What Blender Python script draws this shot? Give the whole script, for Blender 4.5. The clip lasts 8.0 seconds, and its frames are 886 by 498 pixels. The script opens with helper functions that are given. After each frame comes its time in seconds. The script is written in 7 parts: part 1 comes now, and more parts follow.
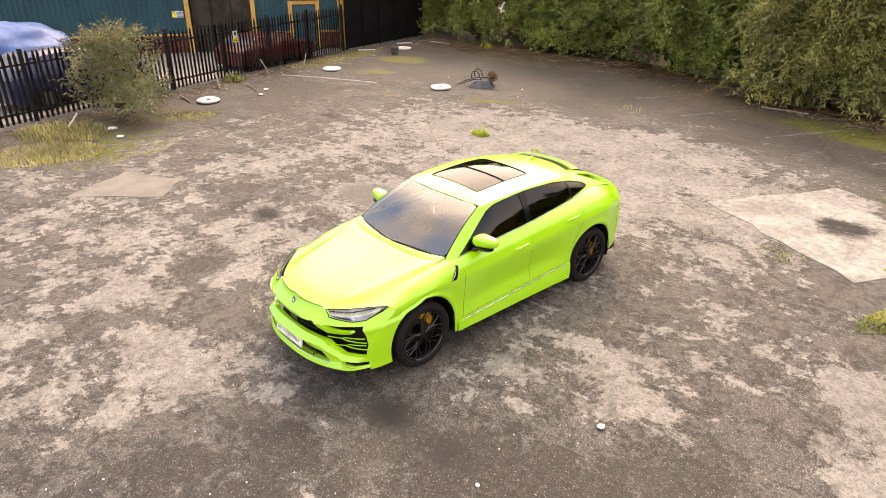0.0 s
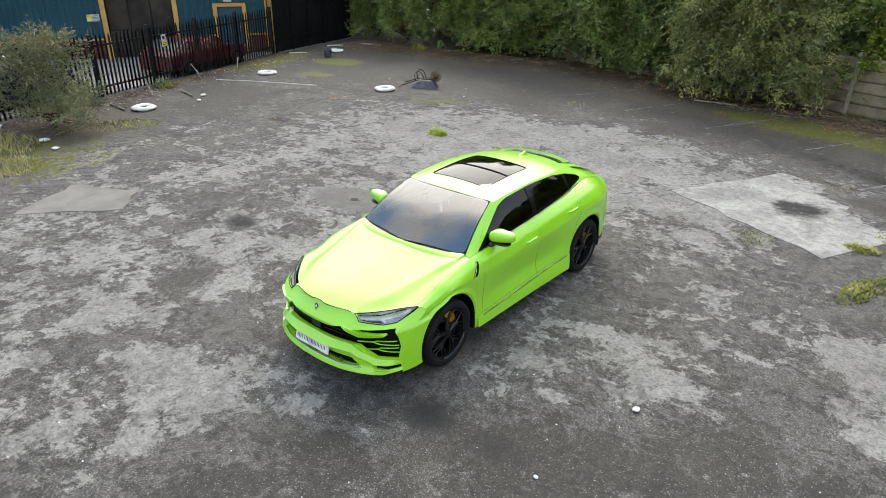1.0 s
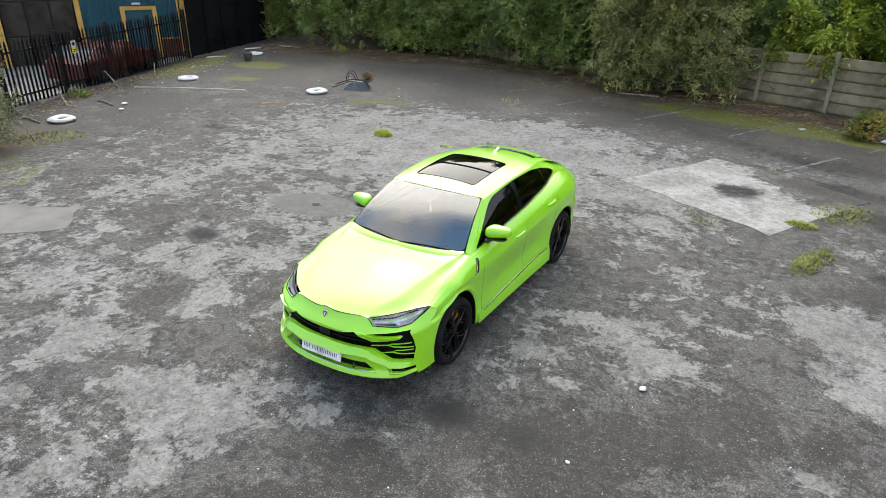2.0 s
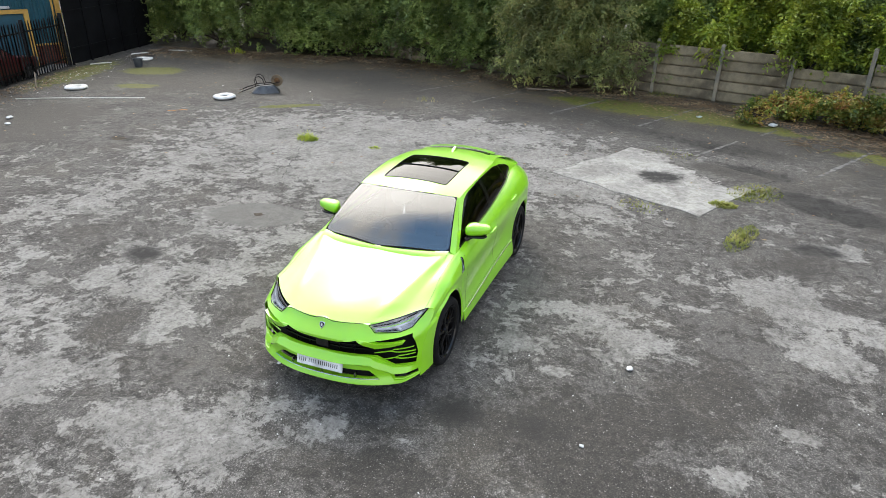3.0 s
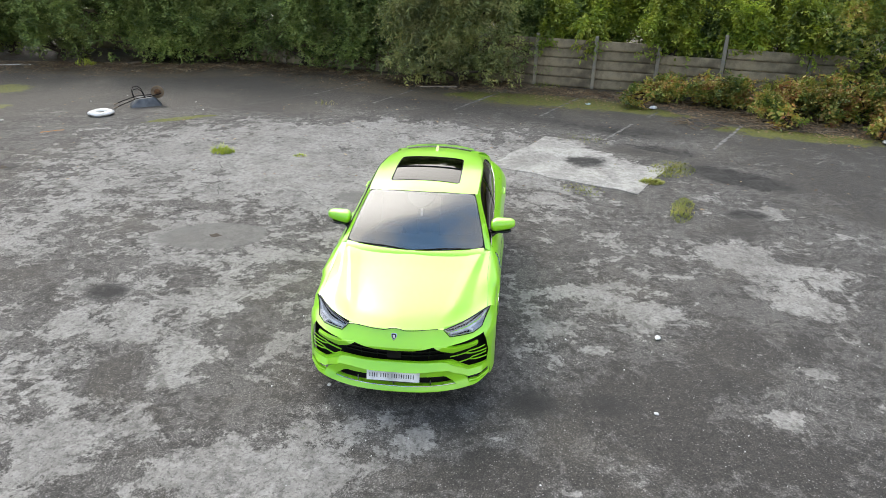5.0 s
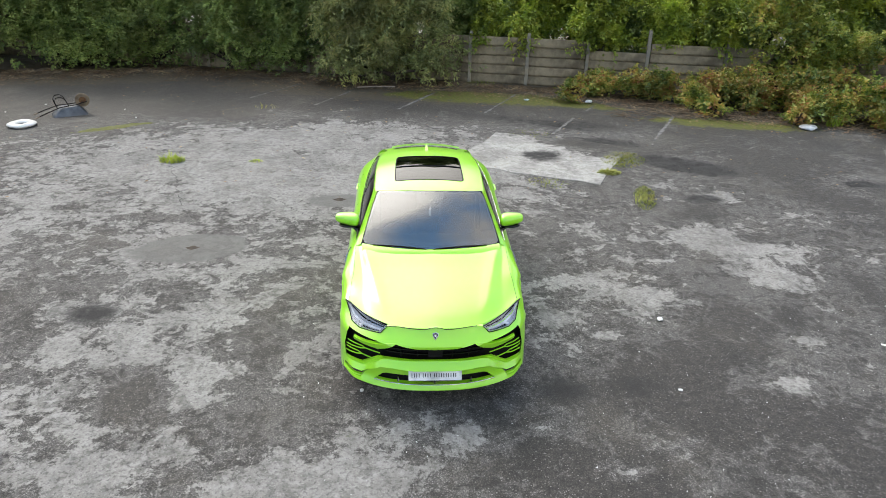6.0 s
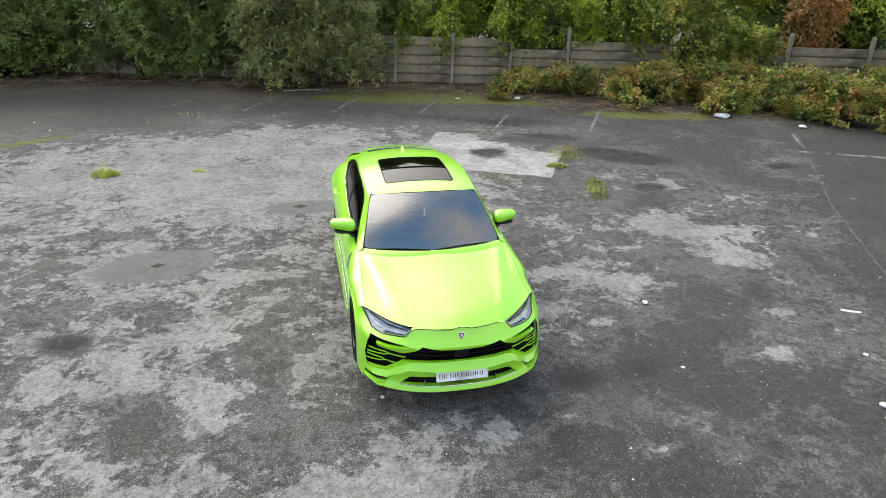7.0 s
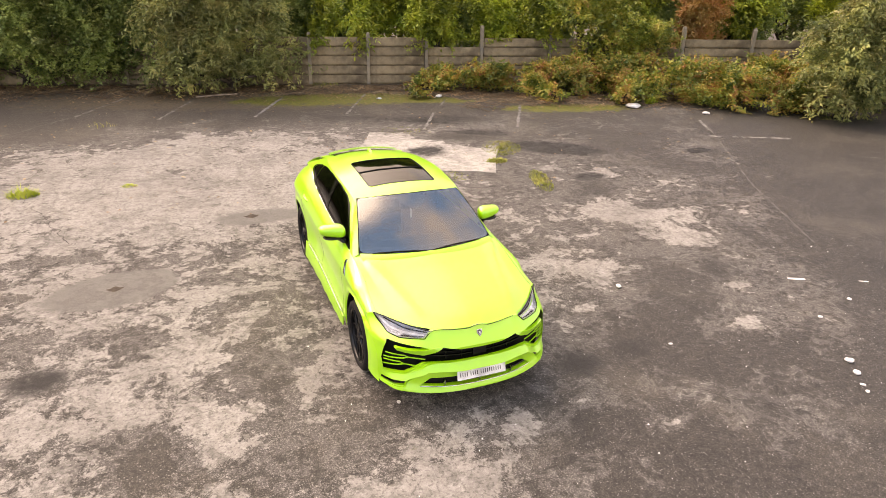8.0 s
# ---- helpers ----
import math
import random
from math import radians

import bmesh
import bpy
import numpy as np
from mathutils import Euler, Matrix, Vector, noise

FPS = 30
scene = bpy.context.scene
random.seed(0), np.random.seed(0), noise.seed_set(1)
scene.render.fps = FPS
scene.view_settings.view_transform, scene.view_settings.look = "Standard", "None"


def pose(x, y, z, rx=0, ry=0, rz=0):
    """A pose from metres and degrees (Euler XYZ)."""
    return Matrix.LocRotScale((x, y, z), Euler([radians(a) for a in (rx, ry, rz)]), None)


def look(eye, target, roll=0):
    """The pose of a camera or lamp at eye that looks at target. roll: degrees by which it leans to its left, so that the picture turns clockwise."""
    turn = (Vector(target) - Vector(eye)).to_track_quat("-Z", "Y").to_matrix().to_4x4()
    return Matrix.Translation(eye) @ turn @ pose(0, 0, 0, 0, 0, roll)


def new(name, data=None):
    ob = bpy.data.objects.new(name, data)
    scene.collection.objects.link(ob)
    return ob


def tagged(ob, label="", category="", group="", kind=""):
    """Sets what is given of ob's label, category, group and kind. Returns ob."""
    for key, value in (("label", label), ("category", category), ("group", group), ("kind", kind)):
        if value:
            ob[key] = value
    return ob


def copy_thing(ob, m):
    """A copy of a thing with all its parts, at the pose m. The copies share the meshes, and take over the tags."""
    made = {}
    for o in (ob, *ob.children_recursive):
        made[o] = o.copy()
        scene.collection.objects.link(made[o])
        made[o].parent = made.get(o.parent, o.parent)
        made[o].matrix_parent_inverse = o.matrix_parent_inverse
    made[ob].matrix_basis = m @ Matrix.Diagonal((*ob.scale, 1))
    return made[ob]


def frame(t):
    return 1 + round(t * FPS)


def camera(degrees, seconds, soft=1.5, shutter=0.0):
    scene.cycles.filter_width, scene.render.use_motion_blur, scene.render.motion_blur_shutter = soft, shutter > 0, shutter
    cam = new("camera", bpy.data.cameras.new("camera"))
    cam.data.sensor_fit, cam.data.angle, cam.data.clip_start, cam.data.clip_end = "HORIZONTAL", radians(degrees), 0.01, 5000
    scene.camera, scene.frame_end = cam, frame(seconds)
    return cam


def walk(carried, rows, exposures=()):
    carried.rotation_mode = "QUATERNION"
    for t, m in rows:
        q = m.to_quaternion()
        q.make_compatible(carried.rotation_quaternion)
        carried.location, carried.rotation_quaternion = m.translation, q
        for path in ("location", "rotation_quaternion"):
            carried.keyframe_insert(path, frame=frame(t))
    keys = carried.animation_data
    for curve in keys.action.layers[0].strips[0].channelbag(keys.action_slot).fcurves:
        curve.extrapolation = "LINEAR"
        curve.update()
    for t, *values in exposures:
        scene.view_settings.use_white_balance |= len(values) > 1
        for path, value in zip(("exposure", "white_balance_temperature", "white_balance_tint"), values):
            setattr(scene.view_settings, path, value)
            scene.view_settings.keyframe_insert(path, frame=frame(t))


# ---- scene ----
cam = camera(68.2, 8.0, soft=0.8)
PATH = [
    (0, (-0.084, 0.104, 4.377), (-1.417, 1.369, 3.49), 0.4),
    (0.5, (-0.487, -0.265, 4.319), (-1.735, 1.087, 3.439), 0.7),
    (1, (-0.93, -0.657, 4.295), (-2.074, 0.787, 3.418), 0.8),
    (2.5, (-2.144, -1.479, 4.291), (-2.917, 0.195, 3.418), 1),
    (3, (-2.648, -1.695, 4.299), (-3.259, 0.045, 3.428), 1.2),
    (3.5, (-3.121, -1.848, 4.295), (-3.628, -0.074, 3.425), 1.2),
    (4, (-3.685, -2.019, 4.309), (-4.067, -0.213, 3.439), 1.3),
    (4.5, (-4.179, -2.095, 4.274), (-4.448, -0.267, 3.408), 1.2),
    (6, (-5.956, -2.207, 4.237), (-5.815, -0.363, 3.378), 1.4),
    (6.5, (-6.468, -2.152, 4.22), (-6.201, -0.319, 3.364), 1.5),
    (7, (-7.054, -2.046, 4.204), (-6.62, -0.244, 3.353), 1.5),
    (7.5, (-7.552, -1.904, 4.196), (-6.977, -0.141, 3.347), 1.5),
    (8, (-8.113, -1.71, 4.189), (-7.374, -0.008, 3.342), 1.5),
]
walk(cam, [(t, look(eye, target, roll)) for t, eye, target, roll in PATH],
     [(0, 0.52, 9700, 25), (0.35, 0.30, 8600, 19), (0.55, 0.15, 7750, 15), (0.85, 0.0, 6950, 10), (7.05, 0.0, 6900, 10), (7.5, 0.12, 7600, 14), (8, 0.45, 9600, 27)])

# ---- sky and sun: bright overcast ----
SUN_EL, SUN_AZ = 40.0, 330.0
world = bpy.data.worlds.new("sky")
scene.world = world
world.use_nodes = True
wn, wl = world.node_tree.nodes, world.node_tree.links
wn.clear()
w_out, w_bg, w_sky = wn.new("ShaderNodeOutputWorld"), wn.new("ShaderNodeBackground"), wn.new("ShaderNodeTexSky")
w_sky.sky_type, w_sky.sun_disc = "NISHITA", False
w_sky.sun_elevation, w_sky.sun_rotation = radians(SUN_EL), radians(SUN_AZ)
w_sky.air_density, w_sky.dust_density = 1.0, 2.0
w_tc, w_noise, w_ramp, w_mix = wn.new("ShaderNodeTexCoord"), wn.new("ShaderNodeTexNoise"), wn.new("ShaderNodeValToRGB"), wn.new("ShaderNodeMix")
w_noise.inputs["Scale"].default_value, w_noise.inputs["Detail"].default_value = 1.4, 5.0
w_noise.inputs["Roughness"].default_value = 0.6
w_ramp.color_ramp.elements[0].position, w_ramp.color_ramp.elements[1].position = 0.38, 0.64
w_mix.data_type = "RGBA"
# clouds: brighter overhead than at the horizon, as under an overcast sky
w_sep, w_up, w_cloud = wn.new("ShaderNodeSeparateXYZ"), wn.new("ShaderNodeMapRange"), wn.new("ShaderNodeVectorMath")
for key, val in (("From Min", 0.0), ("From Max", 1.0), ("To Min", 15.0), ("To Max", 11.5)):
    w_up.inputs[key].default_value = val
w_cloud.operation = "SCALE"
w_cloud.inputs[0].default_value = (0.985, 0.985, 0.975)
wl.new(w_tc.outputs["Generated"], w_sep.inputs[0])
wl.new(w_sep.outputs["Z"], w_up.inputs["Value"])
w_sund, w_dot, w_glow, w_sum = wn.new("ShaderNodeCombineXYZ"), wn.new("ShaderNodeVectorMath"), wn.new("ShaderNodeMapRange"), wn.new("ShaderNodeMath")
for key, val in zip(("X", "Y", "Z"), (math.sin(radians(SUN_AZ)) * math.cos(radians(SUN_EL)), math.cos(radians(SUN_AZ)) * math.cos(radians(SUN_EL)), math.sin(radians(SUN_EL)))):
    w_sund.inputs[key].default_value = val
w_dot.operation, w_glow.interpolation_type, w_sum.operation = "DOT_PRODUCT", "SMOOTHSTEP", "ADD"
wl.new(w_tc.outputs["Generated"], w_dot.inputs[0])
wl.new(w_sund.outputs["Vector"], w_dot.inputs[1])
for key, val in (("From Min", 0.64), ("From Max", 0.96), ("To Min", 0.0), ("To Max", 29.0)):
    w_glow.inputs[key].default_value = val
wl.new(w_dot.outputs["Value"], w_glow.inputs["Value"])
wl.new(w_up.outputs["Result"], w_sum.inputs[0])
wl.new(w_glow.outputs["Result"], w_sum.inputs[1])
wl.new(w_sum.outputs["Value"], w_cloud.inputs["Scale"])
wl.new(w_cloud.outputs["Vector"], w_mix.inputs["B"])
wl.new(w_tc.outputs["Generated"], w_noise.inputs["Vector"])
wl.new(w_noise.outputs["Fac"], w_ramp.inputs["Fac"])
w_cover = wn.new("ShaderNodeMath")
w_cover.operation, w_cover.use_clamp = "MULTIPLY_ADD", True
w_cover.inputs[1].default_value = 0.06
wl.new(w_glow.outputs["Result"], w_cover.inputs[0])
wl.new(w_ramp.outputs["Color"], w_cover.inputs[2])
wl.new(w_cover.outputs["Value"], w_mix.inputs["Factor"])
# a thin bluish veil between the clouds
w_veil = wn.new("ShaderNodeMix")
w_veil.data_type = "RGBA"
w_veil.inputs["Factor"].default_value = 0.7
w_veil.inputs["B"].default_value = (4.4, 8.6, 15.5, 1)
wl.new(w_sky.outputs["Color"], w_veil.inputs["A"])
wl.new(w_veil.outputs["Result"], w_mix.inputs["A"])
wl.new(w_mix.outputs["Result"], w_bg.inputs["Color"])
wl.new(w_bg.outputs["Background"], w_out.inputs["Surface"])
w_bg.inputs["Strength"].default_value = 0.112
sun = new("sun", bpy.data.lights.new("sun", "SUN"))
sun.data.energy, sun.data.angle, sun.data.color = 0.9, radians(12), (1.0, 0.96, 0.9)
sun_dir = Vector((math.sin(radians(SUN_AZ)) * math.cos(radians(SUN_EL)), math.cos(radians(SUN_AZ)) * math.cos(radians(SUN_EL)), math.sin(radians(SUN_EL))))
sun.matrix_world = look(sun_dir * 50, (0, 0, 0))
scene.view_settings.exposure = 0.0

# ---- materials ----
def surf(name, col, rough=0.6, metal=0.0, vary=0.15, scale=6.0, fine=90.0, bump=0.0, bump_scale=80.0, coat=0.0, spec=0.5, trans=0.0, rand=0.0, col2=None, rough_vary=0.0, ior=1.45, coat_rough=0.05):
    """A node material with two scales of variation in colour, gloss and relief."""
    m = bpy.data.materials.new(name)
    m.use_nodes = True
    n, l = m.node_tree.nodes, m.node_tree.links
    b = n["Principled BSDF"]
    b.inputs["Roughness"].default_value, b.inputs["Metallic"].default_value = rough, metal
    b.inputs["Specular IOR Level"].default_value, b.inputs["Coat Weight"].default_value = spec, coat
    b.inputs["Coat Roughness"].default_value, b.inputs["Transmission Weight"].default_value, b.inputs["IOR"].default_value = coat_rough, trans, ior
    b.inputs["Base Color"].default_value = (*col, 1)
    tc = n.new("ShaderNodeTexCoord")
    big, small = n.new("ShaderNodeTexNoise"), n.new("ShaderNodeTexNoise")
    big.inputs["Scale"].default_value, big.inputs["Detail"].default_value = scale, 5
    small.inputs["Scale"].default_value, small.inputs["Detail"].default_value = fine, 3
    for t in (big, small):
        l.new(tc.outputs["Object"], t.inputs["Vector"])
    if vary or rand or col2:
        mix = n.new("ShaderNodeMix")
        mix.data_type = "RGBA"
        mix.inputs["A"].default_value = (*col, 1)
        mix.inputs["B"].default_value = (*(col2 or [c * 0.6 for c in col]), 1)
        ramp = n.new("ShaderNodeMapRange")
        ramp.inputs["From Min"].default_value, ramp.inputs["From Max"].default_value = 0.40, 0.62
        l.new(big.outputs["Fac"], ramp.inputs["Value"])
        l.new(ramp.outputs["Result"], mix.inputs["Factor"])
        amt = n.new("ShaderNodeMath")
        amt.operation = "MULTIPLY_ADD"
        amt.inputs[1].default_value, amt.inputs[2].default_value = 2 * vary, 1 - vary
        l.new(small.outputs["Fac"], amt.inputs[0])
        last = amt.outputs[0]
        if rand:
            info, r = n.new("ShaderNodeObjectInfo"), n.new("ShaderNodeMath")
            r.operation = "MULTIPLY_ADD"
            r.inputs[1].default_value, r.inputs[2].default_value = 2 * rand, 1 - rand
            l.new(info.outputs["Random"], r.inputs[0])
            mul = n.new("ShaderNodeMath")
            mul.operation = "MULTIPLY"
            l.new(last, mul.inputs[0])
            l.new(r.outputs[0], mul.inputs[1])
            last = mul.outputs[0]
        sc = n.new("ShaderNodeVectorMath")
        sc.operation = "SCALE"
        l.new(mix.outputs["Result"], sc.inputs[0])
        l.new(last, sc.inputs["Scale"])
        l.new(sc.outputs["Vector"], b.inputs["Base Color"])
    if rough_vary:
        rr = n.new("ShaderNodeMath")
        rr.operation = "MULTIPLY_ADD"
        rr.inputs[1].default_value, rr.inputs[2].default_value = 2 * rough_vary, rough - rough_vary
        l.new(big.outputs["Fac"], rr.inputs[0])
        l.new(rr.outputs[0], b.inputs["Roughness"])
    if bump:
        bp, bn = n.new("ShaderNodeBump"), n.new("ShaderNodeTexNoise")
        bn.inputs["Scale"].default_value, bn.inputs["Detail"].default_value = bump_scale, 4
        bp.inputs["Strength"].default_value, bp.inputs["Distance"].default_value = bump, 0.02
        l.new(tc.outputs["Object"], bn.inputs["Vector"])
        l.new(bn.outputs["Fac"], bp.inputs["Height"])
        l.new(bp.outputs["Normal"], b.inputs["Normal"])
    return m


def leaf_material(name, cols, gloss=0.45):
    """Leaves whose colour differs from leaf to leaf; light comes through them."""
    m = bpy.data.materials.new(name)
    m.use_nodes = True
    n, l = m.node_tree.nodes, m.node_tree.links
    b, out = n["Principled BSDF"], n["Material Output"]
    geo, ramp = n.new("ShaderNodeNewGeometry"), n.new("ShaderNodeValToRGB")
    e = ramp.color_ramp.elements
    while len(e) < len(cols):
        e.new(0.5)
    for i, c in enumerate(cols):
        e[i].position, e[i].color = i / (len(cols) - 1), (*c, 1)
    tc, big, hue = n.new("ShaderNodeTexCoord"), n.new("ShaderNodeTexNoise"), n.new("ShaderNodeHueSaturation")
    big.inputs["Scale"].default_value = 0.9
    val = n.new("ShaderNodeMapRange")
    val.inputs["From Min"].default_value, val.inputs["From Max"].default_value = 0.3, 0.7
    val.inputs["To Min"].default_value, val.inputs["To Max"].default_value = 0.55, 1.55
    l.new(geo.outputs["Position"], big.inputs["Vector"])
    l.new(big.outputs["Fac"], val.inputs["Value"])
    l.new(val.outputs["Result"], hue.inputs["Value"])
    # neighbouring leaves lean to one hue, so that clumps show
    clump, stretch, half, add = n.new("ShaderNodeTexNoise"), n.new("ShaderNodeMapRange"), n.new("ShaderNodeMath"), n.new("ShaderNodeMath")
    clump.inputs["Scale"].default_value, clump.inputs["Detail"].default_value = 1.7, 3.0
    for key, v in (("From Min", 0.33), ("From Max", 0.67), ("To Min", -0.12), ("To Max", 0.62)):
        stretch.inputs[key].default_value = v
    half.operation, add.operation = "MULTIPLY", "ADD"
    half.inputs[1].default_value = 0.5
    l.new(geo.outputs["Position"], clump.inputs["Vector"])
    l.new(clump.outputs["Fac"], stretch.inputs["Value"])
    l.new(geo.outputs["Random Per Island"], half.inputs[0])
    l.new(half.outputs[0], add.inputs[0])
    l.new(stretch.outputs["Result"], add.inputs[1])
    l.new(add.outputs[0], ramp.inputs["Fac"])
    l.new(ramp.outputs["Color"], hue.inputs["Color"])
    l.new(hue.outputs["Color"], b.inputs["Base Color"])
    b.inputs["Roughness"].default_value = gloss
    tr, mix = n.new("ShaderNodeBsdfTranslucent"), n.new("ShaderNodeMixShader")
    mix.inputs["Fac"].default_value = 0.25
    l.new(hue.outputs["Color"], tr.inputs["Color"])
    l.new(b.outputs["BSDF"], mix.inputs[1])
    l.new(tr.outputs["BSDF"], mix.inputs[2])
    l.new(mix.outputs["Shader"], out.inputs["Surface"])
    return m


def clear_glass(name, col, face=0.09, rough=0.02):
    """Thin car or window glass: mirrors the sky and lets tinted light through."""
    m = bpy.data.materials.new(name)
    m.use_nodes = True
    n, l = m.node_tree.nodes, m.node_tree.links
    n.remove(n["Principled BSDF"])
    gl, tr, fr, mix = n.new("ShaderNodeBsdfGlossy"), n.new("ShaderNodeBsdfTransparent"), n.new("ShaderNodeLayerWeight"), n.new("ShaderNodeMixShader")
    pw, fac = n.new("ShaderNodeMath"), n.new("ShaderNodeMath")
    pw.operation, fac.operation = "POWER", "MULTIPLY_ADD"
    pw.inputs[1].default_value, fac.inputs[1].default_value, fac.inputs[2].default_value = 5.0, 1 - face, face
    gl.inputs["Roughness"].default_value = rough
    tr.inputs["Color"].default_value = (*col, 1)
    l.new(fr.outputs["Facing"], pw.inputs[0])
    l.new(pw.outputs[0], fac.inputs[0])
    l.new(fac.outputs[0], mix.inputs["Fac"])
    l.new(tr.outputs["BSDF"], mix.inputs[1])
    l.new(gl.outputs["BSDF"], mix.inputs[2])
    l.new(mix.outputs["Shader"], n["Material Output"].inputs["Surface"])
    return m


